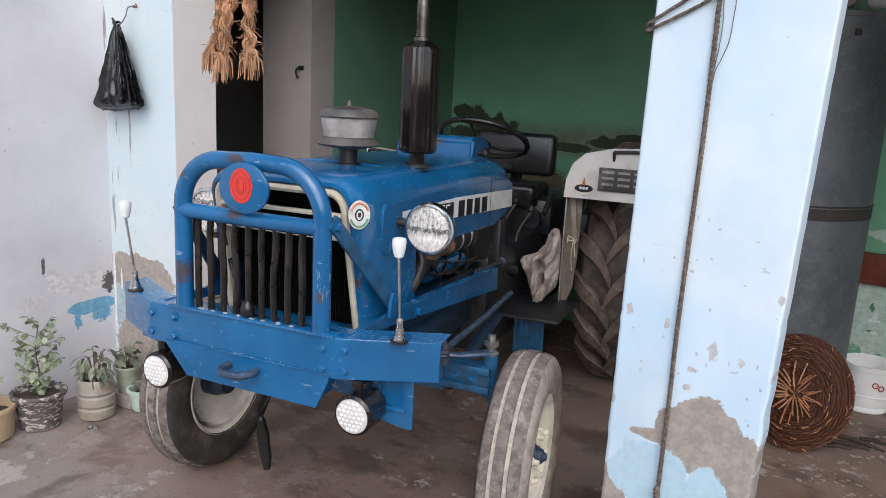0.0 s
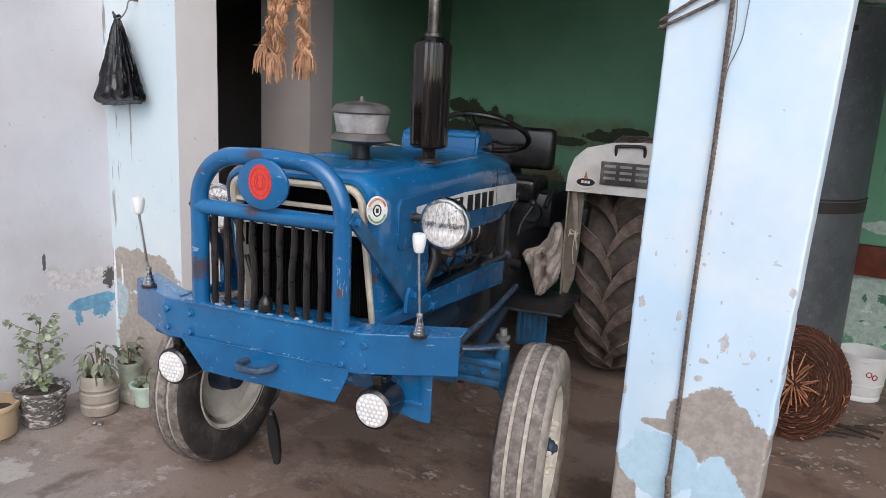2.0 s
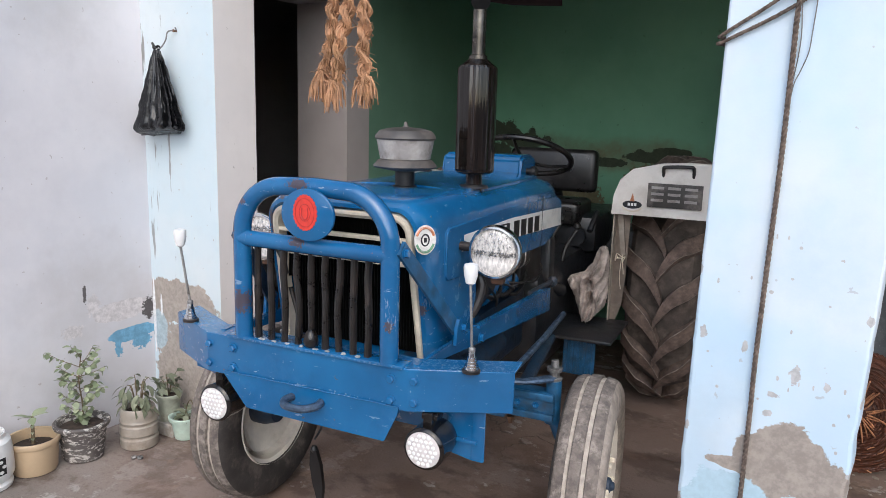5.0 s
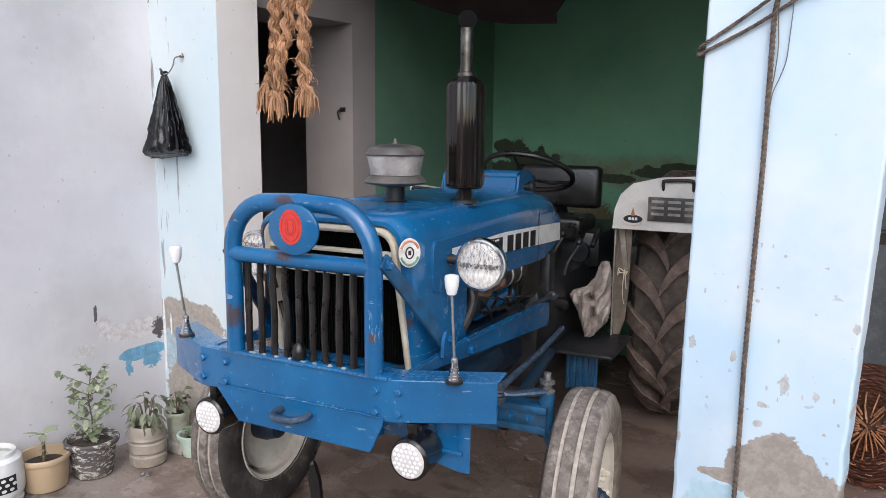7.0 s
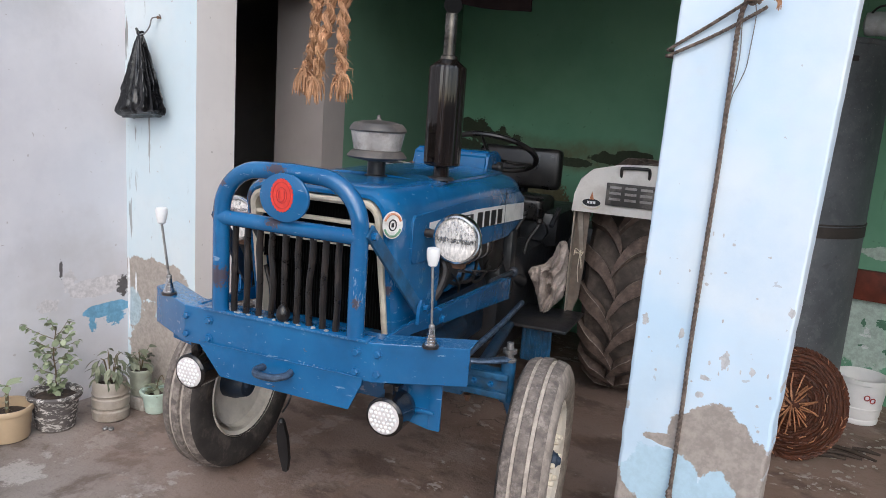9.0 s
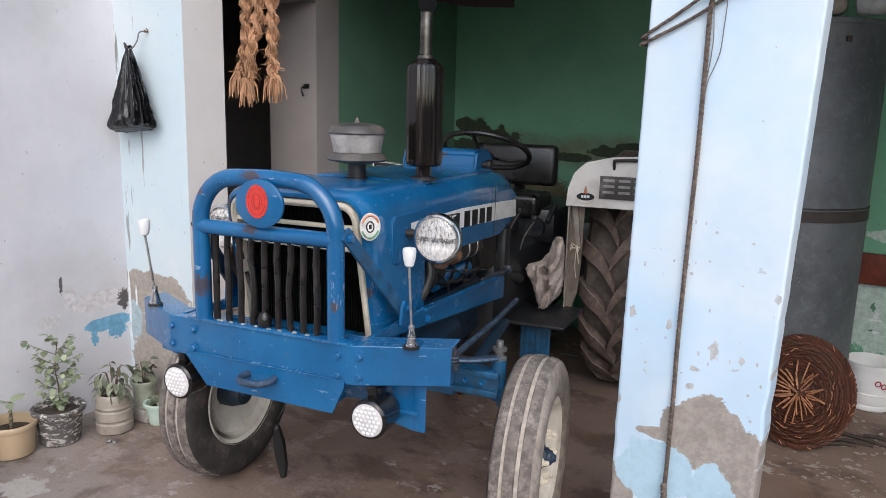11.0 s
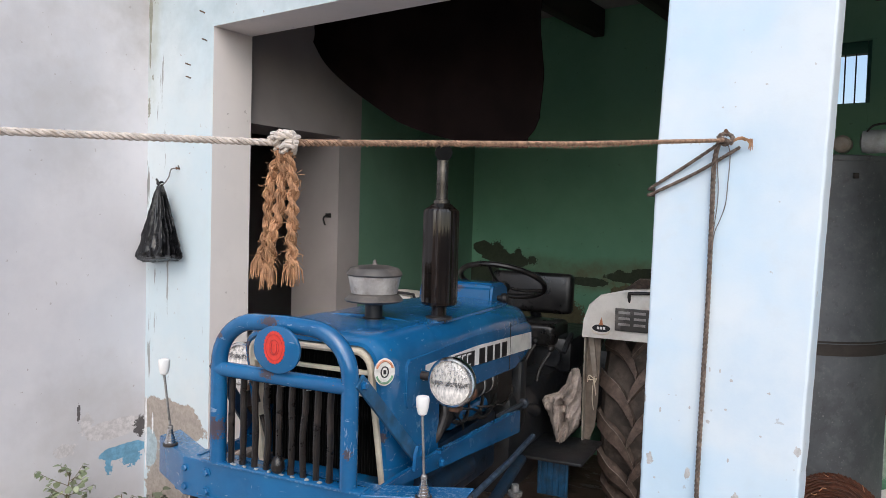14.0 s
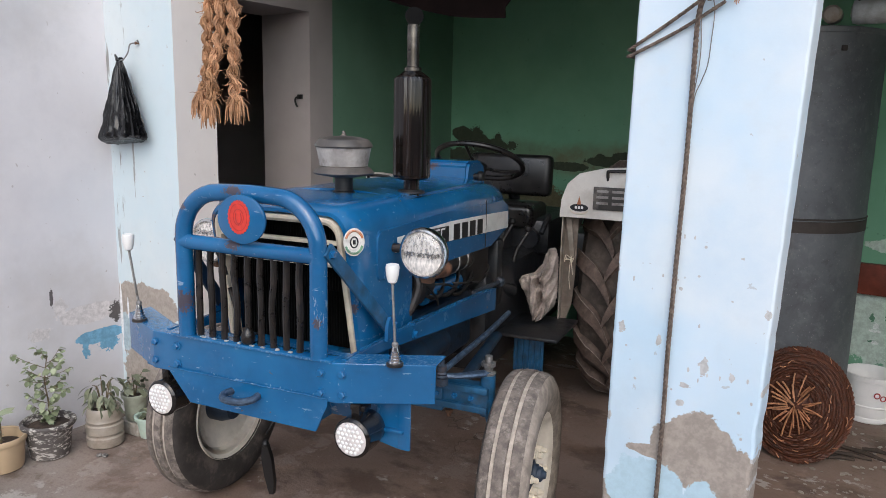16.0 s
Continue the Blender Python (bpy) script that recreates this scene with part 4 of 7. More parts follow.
def headlamp(s):
    c = Vector((0.395 * s, 0.325, 1.14 if s > 0 else 1.108))
    at = Matrix.Translation(c) @ FWD
    bm = B()
    lathe(bm, [(0.02, -0.085), (0.045, -0.07), (0.064, -0.035), (0.070, -0.005), (0.0705, 0.002)], at, 40)
    ob = part("headlamp", bm, M_BLACK, T, "round chrome-rimmed headlamp on a side stalk")
    bm = B()
    lathe(bm, [(0.069, -0.012), (0.0745, -0.010), (0.0765, 0.000), (0.0755, 0.009), (0.0715, 0.016), (0.066, 0.017), (0.0635, 0.010)], at, 40, caps=False)
    part("rim", bm, M_CHROME, ob)
    bm = B()
    lathe(bm, [(0.065, 0.004), (0.058, -0.008), (0.045, -0.018), (0.030, -0.025), (0.012, -0.029), (0.002, -0.030)], at, 40, caps=False)
    part("reflector", bm, M_REFLECTOR, ob)
    bm = B()
    lathe(bm, [(0.013, -0.029), (0.013, -0.010), (0.008, -0.004), (0.001, -0.003)], at, 16)
    part("bulb_cap", bm, M_CHROME, ob)
    bm = B()
    lathe(bm, [(0.0655, 0.007), (0.06, 0.013), (0.04, 0.019), (0.02, 0.0215), (0.001, 0.022), (0.001, 0.019), (0.02, 0.0185), (0.04, 0.016), (0.06, 0.010), (0.0655, 0.004)], at, 40, caps=False)
    part("lens", bm, M_GLASS, ob, "clear fluted glass")
    bm = B()
    tube(bm, [(0.262 * s, 0.36, c.z), (0.345 * s, 0.36, c.z)], 0.013, 14)
    lathe(bm, [(0.021, 0), (0.021, 0.012)], Matrix.Translation((0.262 * s, 0.36, c.z)) @ Matrix.Rotation(radians(90 * s), 4, "Y"), 18)
    part("stalk", bm, M_BLACK, ob)
    bm = B()
    box(bm, c.x - 0.018, c.x + 0.018, 0.34, 0.375, c.z - 0.095, c.z - 0.062, 0.006)
    part("clip", bm, M_RUST, ob)


def thin_glass():
    """A thin clear pane: lets light straight through and mirrors a little of it; pale diffuse bands paint in a
    reflection.
    """
    mt = bpy.data.materials.new("fluted lamp glass")
    mt.use_nodes = True
    nt = mt.node_tree
    nt.nodes.remove(nt.nodes["Principled BSDF"])
    clear, gloss, mixer = nt.nodes.new("ShaderNodeBsdfTransparent"), nt.nodes.new("ShaderNodeBsdfGlossy"), nt.nodes.new("ShaderNodeMixShader")
    gloss.inputs["Roughness"].default_value, mixer.inputs[0].default_value = 0.08, 0.06
    glare, outer = nt.nodes.new("ShaderNodeBsdfDiffuse"), nt.nodes.new("ShaderNodeMixShader")
    glare.inputs["Color"].default_value = (0.95, 0.90, 0.85, 1)
    flute, ramp, mp = nt.nodes.new("ShaderNodeTexNoise"), nt.nodes.new("ShaderNodeMapRange"), nt.nodes.new("ShaderNodeMapping")
    flute.inputs["Scale"].default_value, mp.inputs["Scale"].default_value = 110, (1.5, 1.0, 0.6)
    for sock, v in zip(ramp.inputs[1:5], (0.42, 0.62, 0.22, 0.50)):
        sock.default_value = v
    nt.links.new(flute.outputs["Fac"], ramp.inputs[0])
    # painted reflection: bright sky in the lower part, a dark bar across the middle
    sep = nt.nodes.new("ShaderNodeSeparateXYZ")
    total = ramp.outputs[0]
    for z0, z1, v in ((1.126, 1.114, 0.42), (1.146, 1.142, -0.22), (1.132, 1.128, 0.22)):
        band, add = nt.nodes.new("ShaderNodeMapRange"), nt.nodes.new("ShaderNodeMath")
        for sock, w in zip(band.inputs[1:5], (z0, z1, 0.0, v)):
            sock.default_value = w
        nt.links.new(sep.outputs[2], band.inputs[0])
        nt.links.new(total, add.inputs[0])
        nt.links.new(band.outputs[0], add.inputs[1])
        add.use_clamp = True
        total = add.outputs[0]
    nt.links.new(total, outer.inputs[0])
    nt.links.new(mp.outputs[0], flute.inputs["Vector"])
    tex, bmp, co = nt.nodes.new("ShaderNodeTexNoise"), nt.nodes.new("ShaderNodeBump"), nt.nodes.new("ShaderNodeTexCoord")
    tex.inputs["Scale"].default_value, bmp.inputs["Distance"].default_value = 60, 0.004
    nt.links.new(co.outputs["Object"], tex.inputs["Vector"])
    nt.links.new(co.outputs["Object"], mp.inputs[0])
    nt.links.new(co.outputs["Object"], sep.inputs[0])
    nt.links.new(tex.outputs["Fac"], bmp.inputs["Height"])
    nt.links.new(bmp.outputs[0], gloss.inputs["Normal"])
    nt.links.new(clear.outputs[0], mixer.inputs[1])
    nt.links.new(gloss.outputs[0], mixer.inputs[2])
    nt.links.new(mixer.outputs[0], outer.inputs[1])
    nt.links.new(glare.outputs[0], outer.inputs[2])
    nt.links.new(outer.outputs[0], nt.nodes["Material Output"].inputs[0])
    return mt


M_GLASS = thin_glass()
rn = Nodes("fluted reflector")
cells = rn.nt.nodes.new("ShaderNodeTexVoronoi")
cells.inputs["Scale"].default_value = 80
mp = rn.nt.nodes.new("ShaderNodeMapping")
mp.inputs["Scale"].default_value = (0.9, 0.3, 0.55)
rn.nt.links.new(rn.co, mp.inputs[0])
rn.nt.links.new(mp.outputs[0], cells.inputs["Vector"])
rn.bump(cells.outputs["Distance"], 0.14, 0.003)
M_REFLECTOR = rn.out((0.92, 0.87, 0.82), 0.16, 1.0)
headlamp(1)
headlamp(-1)

# exhaust
en = Nodes("heat-stained black enamel")
ribs = en.noise(34, 3, 0.5, stretch=(1, 1, 0.03))
en.bump(ribs, 0.8, 0.010)
M_SILENCER = en.out(en.mix(en.step(ribs, 0.4, 0.65), (0.004, 0.0035, 0.003), (0.016, 0.011, 0.009)), 0.09, 0.0)
M_PIPE = plain("heat-darkened steel", (0.17, 0.155, 0.14), 0.25, 0.9, vary=0.5, scale=16, dirt=(0.03, 0.022, 0.018), dirt_amt=0.7)
mx, my = 0.205, 0.62
bm = B()
lathe(bm, [(0.026, 1.27), (0.026, 1.325), (0.050, 1.326), (0.0600, 1.332), (0.0600, 1.645), (0.056, 1.655), (0.032, 1.674), (0.024, 1.677)], Matrix.Translation((mx, my, 0)), 40)
flute = random.Random(31)
radii = [0.0625 * (1 + flute.uniform(-0.034, 0.016)) for k in range(44)]
loft(bm, [[(mx + r * f * math.cos(2 * math.pi * k / 44), my + r * f * math.sin(2 * math.pi * k / 44), z) for k, r in enumerate(radii)] for f, z in ((0.96, 1.333), (1.0, 1.340), (1.0, 1.49), (1.0, 1.642), (0.985, 1.650), (0.93, 1.655))])
exh = part("exhaust_silencer", bm, M_SILENCER, T, "tall glossy black exhaust silencer", angle=14)
bm = B()
lathe(bm, [(0.020, 1.67), (0.020, 1.822), (0.017, 1.822), (0.017, 1.74)], Matrix.Translation((mx, my, 0)), 24)
part("tail_pipe", bm, M_PIPE, exh, "darkened steel tail pipe")
bm = B()
lathe(bm, [(0.029, 0), (0.030, 0.004), (0.001, 0.006)], Matrix.Translation((mx + 0.002, my, 1.818)) @ Matrix.Rotation(radians(118), 4, "Z") @ Matrix.Rotation(radians(-80), 4, "Y") @ Matrix.Translation((0.030, 0, 0)), 24)
part("rain_flap", bm, M_CORE, exh)
bm = B()
lathe(bm, [(0.026, 1.674), (0.028, 1.676), (0.028, 1.686), (0.021, 1.690)], Matrix.Translation((mx, my, 0)), 24)
part("weld_ring", bm, M_PIPE, exh)
bm = B()
lathe(bm, [(0.045, 1.280), (0.045, 1.288), (0.028, 1.291)], Matrix.Translation((mx, my, 0)), 30)
part("collar", bm, M_GRIME, exh)

# air pre-cleaner
M_CAP = plain("dusty brown-black enamel", (0.075, 0.066, 0.06), 0.45, vary=0.3, dirt=(0.20, 0.17, 0.15), dirt_amt=0.4)
ax, ay = 0.047, 0.45
A = Matrix.Translation((ax, ay, 0)) @ Matrix.Diagonal((1.09, 1.09, 1, 1))
bm = B()
lathe(bm, [(0.034, 1.275), (0.034, 1.29), (0.027, 1.292), (0.027, 1.335), (0.034, 1.34)], A, 28)
pre = part("air_precleaner", bm, M_BLACK, T, "bowl-shaped air pre-cleaner with a dusty clear bowl")
bm = B()
lathe(bm, [(0.034, 1.335), (0.085, 1.345), (0.090, 1.350), (0.078, 1.366), (0.068, 1.372)], A, 36)
part("skirt", bm, M_CAP, pre)
bm = B()
lathe(bm, [(0.070, 1.372), (0.080, 1.428), (0.080, 1.434)], A, 36)
part("bowl", bm, M_GREYPLASTIC, pre, "scratched translucent plastic bowl")
bm = B()
lathe(bm, [(0.083, 1.430), (0.085, 1.434), (0.083, 1.442), (0.072, 1.456), (0.045, 1.463), (0.01, 1.466), (0.006, 1.470), (0.004, 1.482)], A, 36)
part("cap", bm, M_CAP, pre)


# wheels
def front_wheel(s):
    c = Matrix.Translation((0.628 * s, 0.613, 0.380)) @ Matrix.Rotation(radians(4.5 if s > 0 else 0), 4, "Z") @ Matrix.Diagonal((1, 0.92, 0.92, 1)) @ Matrix.Rotation(radians(90 * s), 4, "Y")
    bm = B()
    prof = [(0.215, -0.060), (0.235, -0.078), (0.29, -0.088), (0.335, -0.083), (0.358, -0.070), (0.366, -0.055)]
    ribs = [(0.370, -0.036), (0.364, -0.033), (0.364, -0.020), (0.373, -0.017)]
    prof = prof + ribs + [(r, -z) for r, z in reversed(ribs)] + [(r, -z) for r, z in reversed(prof)]
    prof = [(r * 0.982, z * (0.84 if z < 0 else 0.96)) for r, z in prof]
    lathe(bm, prof, c, 64, caps=False)
    # inner sidewall takes the shade tone, outer sidewall the lit tone
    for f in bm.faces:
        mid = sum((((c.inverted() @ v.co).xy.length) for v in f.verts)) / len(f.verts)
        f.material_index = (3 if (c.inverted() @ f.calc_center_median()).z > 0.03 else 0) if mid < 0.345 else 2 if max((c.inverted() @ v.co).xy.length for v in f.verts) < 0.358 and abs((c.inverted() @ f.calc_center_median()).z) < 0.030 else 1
    ob = part("front_wheel", bm, [M_TYRE, M_TREAD, M_GROOVE, M_SIDELIT], T, "worn ribbed front tyre")
    bm = B()
    lathe(bm, [(0.222, -0.066), (0.226, -0.060), (0.205, -0.050), (0.196, -0.02), (0.19, 0.02), (0.203, 0.05), (0.226, 0.062), (0.222, 0.068), (0.200, 0.056), (0.184, 0.022), (0.175, 0.0), (0.150, 0.002), (0.11, 0.030), (0.07, 0.032), (0.07, 0.020), (0.11, 0.018), (0.15, -0.010), (0.180, -0.022), (0.188, -0.046)], c, 48, caps=False)
    part("rim", bm, M_RIM, ob, "cream painted pressed rim")
    bm = B()
    lathe(bm, [(0.05, -0.07), (0.068, -0.02), (0.068, 0.036), (0.045, 0.040), (0.043, 0.044), (0.036, 0.047), (0.034, 0.058), (0.029, 0.061), (0.026, 0.072), (0.016, 0.078), (0.012, 0.086), (0.001, 0.088)], c, 24)
    part("hub", bm, M_HUB, ob)
    for k in range(6):
        bm = B()
        lathe(bm, [(0.021, -0.006), (0.021, 0.003), (0.0155, 0.005), (0.0155, 0.024), (0.010, 0.027), (0.010, 0.040), (0.006, 0.044)], c @ Matrix.Rotation(2 * math.pi * (k + 0.3) / 6, 4, "Z") @ Matrix.Translation((0.088, 0, 0.034)), 8)
        part("wheel_bolt", bm, M_CREAMTRIM, ob)
    return ob


M_GROOVE = plain("pale dust in the tread groove", (0.42, 0.365, 0.31), 0.95, vary=0.25, scale=40, bump=0.3)
M_HUB = plain("dull blue-black hub paint", (0.02, 0.035, 0.06), 0.5, vary=0.4, dirt=(0.12, 0.1, 0.08), dirt_amt=0.5)
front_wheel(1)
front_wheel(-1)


M_MUD = plain("dried mud on rubber", (0.085, 0.066, 0.055), 0.92, vary=0.4, scale=16, bump=0.5, dirt=(0.19, 0.152, 0.125), dirt_amt=0.5)
M_LUG = plain("dusty brown lug rubber", (0.132, 0.092, 0.074), 0.85, vary=0.4, scale=26, bump=0.6, dirt=(0.25, 0.185, 0.152), dirt_amt=0.55)
M_LUGEDGE = plain("rubbed lug edge", (0.27, 0.22, 0.185), 0.85, vary=0.4, scale=40, bump=0.2, dirt=(0.12, 0.095, 0.08), dirt_amt=0.8)


def rear_wheel(s):
    k = 0.965 if s > 0 else 0.88
    c = Matrix.Translation((0.634 * s, 2.505, 0.674 * k / 0.965)) @ Matrix.Diagonal((1, k, k, 1)) @ Matrix.Rotation(radians(90 * s), 4, "Y")
    bm = B()
    prof = [(0.355, -0.12), (0.40, -0.155), (0.50, -0.168), (0.57, -0.160), (0.605, -0.135), (0.620, -0.06)]
    prof = prof + [(0.624, 0)] + [(r, -z) for r, z in reversed(prof)]
    lathe(bm, prof, c, 72, caps=False)
    ob = part("rear_wheel", bm, M_MUD, T, "large mud-caked tractor tyre with chevron lugs")
    N = 18
    for side in (1, -1):
        bm = B()
        rings = []
        for j in range(11):
            t = j / 10
            z = side * (-0.016 + 0.186 * t)
            a = -0.34 * t ** 0.8 - 0.035 * math.sin(math.pi * min(1, 1.3 * t))
            base = 0.622 - 0.055 * max(0, t - 0.62) / 0.38
            hgt = 0.052 * (1 - 0.15 * t)
            dw = (0.064 + 0.022 * t) * (0.55 if j == 0 else 0.85 if j == 1 else 1.0)
            rings.append([Vector((rr * math.cos(a + q * dw), rr * math.sin(a + q * dw), z)) for rr, q in ((base - 0.03, -1.0), (base + hgt - 0.004, -0.86), (base + hgt, -0.79), (base + hgt, 0.79), (base + hgt - 0.004, 0.86), (base - 0.03, 1.0))])
        loft(bm, rings)
        bm.faces.ensure_lookup_table()
        for i in range(10):
            for k in (1, 3):
                bm.faces[i * 6 + k].material_index = 1
        first = part("lug", bm, [M_LUG, M_LUGEDGE], ob)
        for k in range(N):
            lug = first if k == 0 else new("lug", first.data)
            lug.parent = ob
            lug.matrix_local = c @ Matrix.Rotation(2 * math.pi * (k + (0.5 if side < 0 else 0)) / N, 4, "Z")
    bm = B()
    lathe(bm, [(0.365, -0.13), (0.375, -0.12), (0.345, -0.10), (0.33, 0.0), (0.345, 0.10), (0.375, 0.12), (0.365, 0.13), (0.33, 0.11), (0.315, 0.03), (0.10, 0.05), (0.10, 0.03), (0.31, 0.005), (0.325, -0.1)], c, 48, caps=False)
    part("rim", bm, M_RIM, ob)
    bm = B()
    lathe(bm, [(0.13, -0.2), (0.13, 0.06), (0.07, 0.1), (0.001, 0.1)], c, 24)
    part("hub", bm, M_HUB, ob)


rear_wheel(1)
rear_wheel(-1)

# front axle and steering
bm = B()
box(bm, -0.36, 0.36, 0.565, 0.635, 0.555, 0.640, 0.008)
axle = part("front_axle", bm, M_AXLE, T, "blue front axle beam")
for s in (1, -1):
    bm = B()
    box(bm, min(0.30 * s, 0.52 * s), max(0.30 * s, 0.52 * s), 0.572, 0.628, 0.585, 0.662, 0.006)
    box(bm, min(0.30 * s, 0.52 * s), max(0.30 * s, 0.52 * s), 0.558, 0.572, 0.640, 0.662, 0.002)
    box(bm, min(0.30 * s, 0.52 * s), max(0.30 * s, 0.52 * s), 0.558, 0.572, 0.575, 0.597, 0.002)
    part("axle_extension", bm, M_AXLE, axle)
    for x in (0.34, 0.40, 0.46):
        bolt(x * s, 0.571, 0.618, 0.008, axle)
    bm = B()
    tube(bm, [(0.508 * s, 0.60, 0.56), (0.508 * s, 0.60, 0.70)], 0.025, 16)
    tube(bm, [(0.515 * s, 0.60, 0.57), (0.545 * s, 0.60, 0.50), (0.565 * s, 0.604, 0.378)], 0.02, 12)
    tube(bm, [(0.555 * s, 0.604, 0.378), (0.61 * s, 0.606, 0.378)], 0.022, 12)
    # the left kingpin's shade is put into its colour by the darker paint
    kp = part("kingpin", bm, M_AXLE if s > 0 else M_HUB, axle)
    bm = B()
    lathe(bm, [(0.024, 0.70), (0.026, 0.708), (0.016, 0.712), (0.016, 0.728), (0.024, 0.730), (0.024, 0.742), (0.013, 0.744), (0.012, 0.765)], Matrix.Translation((0.508 * s, 0.60, 0)), 14)
    part("kingpin_nut", bm, M_STEEL, axle)
    bm = B()
    tube(bm, [(0.508 * s, 0.60, 0.705), (0.44 * s, 0.50, 0.715), (0.36 * s, 0.47, 0.715)], [0.02, 0.016, 0.014], 10, flat=0.6)
    part("steering_arm", bm, M_TOW, axle)
    bm = B()
    tube(bm, [(0.40 * s, 0.47, 0.735), (0.385 * s, 0.9, 0.738), (0.37 * s, 1.2, 0.748)], 0.011, 10)
    part("drag_link", bm, M_TOW, axle)
    bm = B()
    lathe(bm, [(0.010, -0.035), (0.020, -0.030), (0.021, -0.012), (0.014, -0.009), (0.019, -0.003), (0.014, 0.002), (0.018, 0.008), (0.012, 0.013), (0.016, 0.020), (0.016, 0.034), (0.008, 0.038), (0.007, 0.052), (0.003, 0.054)], Matrix.Translation((0.40 * s, 0.465, 0.722)), 16)
    part("ball_joint", bm, M_HUB2, axle, "grimy ball joint with a ribbed boot")
    bm = B()
    lathe(bm, [(0.014, 0.0), (0.014, 0.010), (0.008, 0.012), (0.007, 0.024)], Matrix.Translation((0.37 * s, 0.60, 0.553)) @ Matrix.Rotation(math.pi, 4, "X"), 6)
    part("under_nut", bm, M_RUST, axle)
    bm = B()
    tube(bm, [(0.38 * s, 0.64, 0.610), (0.315 * s, 1.22, 0.640)], 0.024, 10, flat=0.7)
    part("radius_rod", bm, M_BRACE, axle)
bm = B()
box(bm, -0.16, 0.16, 0.14, 0.66, 0.64, 0.84, 0.015)
part("axle_support", bm, BLUE, T)

# engine and gearbox
M_MANIFOLD = plain("rust-brown cast iron", (0.20, 0.095, 0.055), 0.8, vary=0.5, scale=30, bump=0.4, dirt=(0.06, 0.03, 0.02), dirt_amt=0.7)
bm = B()
box(bm, -0.15, 0.15, 0.5, 1.25, 0.56, 1.02, 0.03)
box(bm, -0.13, 0.13, 1.25, 1.50, 0.50, 0.98, 0.04)
eng = part("engine", bm, M_GRIME, T, "oily black engine block")
for s in (1, -1):
    bm = B()
    tube(bm, [(0.215 * s, 0.52, 0.955), (0.215 * s, 0.545, 0.955)], 0.055, 24)
    tube(bm, [(0.215 * s, 0.555, 0.955), (0.215 * s, 0.60, 0.955)], 0.062, 24)
    tube(bm, [(0.215 * s, 0.61, 0.955), (0.215 * s, 0.70, 0.955)], 0.048, 24)
    part("alternator", bm, M_BLACK, eng)
    bm = B()
    tube(bm, [(0.20 * s, 0.72, 0.905), (0.20 * s, 1.02, 0.90)], 0.038, 20)
    part("pump", bm, BLUE, eng)
    bm = B()
    tube(bm, [(0.225 * s, 0.74, 1.01), (0.225 * s, 1.02, 1.0)], 0.05, 22)
    tube(bm, [(0.225 * s, 1.02, 1.0), (0.225 * s, 1.04, 1.0)], 0.053, 22)
    part("filter", bm, M_BLACK, eng)
    bm = B()
    box(bm, min(0.13 * s, 0.235 * s), max(0.13 * s, 0.235 * s), 1.06, 1.32, 0.86, 1.06, 0.02)
    part("battery_box", bm, M_BLACK, eng)
    bm = B()
    tube(bm, [(0.2 * s, 0.55, 0.70), (0.2 * s, 0.9, 0.69)], 0.045, 18)
    box(bm, min(0.15 * s, 0.21 * s), max(0.15 * s, 0.21 * s), 0.55, 1.2, 0.60, 0.84, 0.02)
    part("starter_motor", bm, M_BRACE, eng)
    for k in range(3):
        bm = B()
        y0 = 0.62 + 0.14 * k
        tube(bm, smooth_path([(0.16 * s, y0, 1.0), (0.24 * s, y0 + 0.03, 0.93 - 0.03 * k), (0.25 * s, y0 + 0.15, 0.90), (0.2 * s, y0 + 0.3, 0.95)], 4), 0.008, 7)
        part("hose", bm, M_BLACK, eng)
    bm = B()
    tube(bm, smooth_path([(0.19 * s, 0.5, 0.88), (0.26 * s, 0.49, 0.90), (0.28 * s, 0.53, 0.99), (0.22 * s, 0.56, 1.03)], 5), 0.016, 10)
    part("radiator_hose", bm, M_BLACK, eng)
    bm = B()
    tube(bm, smooth_path([(0.235 * s, 0.66, 0.985), (0.248 * s, 0.72, 1.0), (0.25 * s, 0.79, 0.995), (0.235 * s, 0.86, 0.975)], 4), [0.018, 0.022, 0.026, 0.03, 0.03, 0.032, 0.034, 0.034, 0.034, 0.032, 0.028, 0.024, 0.02], 14)
    part("manifold", bm, M_MANIFOLD, eng, "rust-brown cast manifold")
    for y0 in (0.90, 0.985):
        bm = B()
        lathe(bm, [(0.0500, 0), (0.0535, 0.002), (0.0535, 0.012), (0.0500, 0.014)], Matrix.Translation((0.225 * s, y0, 1.004)) @ FWD, 24, caps=False)
        part("clamp", bm, M_STEEL, eng)
    for k in range(4):
        bm = B()
        y0 = 0.56 + 0.17 * k
        tube(bm, smooth_path([(0.20 * s, y0, 0.96 - 0.02 * k), (0.262 * s, y0 + 0.05, 0.97 - 0.03 * k), (0.268 * s, y0 + 0.14, 0.91), (0.24 * s, y0 + 0.22, 0.86 + 0.02 * k)], 4), 0.0045, 6)
        part("cable", bm, M_BLACK, eng)
    bm = B()
    tube(bm, [(0.285 * s, 1.02, 0.86), (0.285 * s, 1.34, 0.845)], 0.010, 8)
    lathe(bm, [(0.012, 0), (0.022, 0.01), (0.022, 0.03), (0.012, 0.04)], Matrix.Translation((0.285 * s, 1.34, 0.845)) @ FWD, 12)
    part("linkage", bm, M_HUB2, eng)
    bm = B()
    box(bm, min(0.12 * s, 0.26 * s), max(0.12 * s, 0.26 * s), 1.36, 1.44, 0.72, 1.02, 0.02)
    tube(bm, [(0.2 * s, 1.44, 0.80), (0.24 * s, 1.62, 0.74)], 0.03, 12)
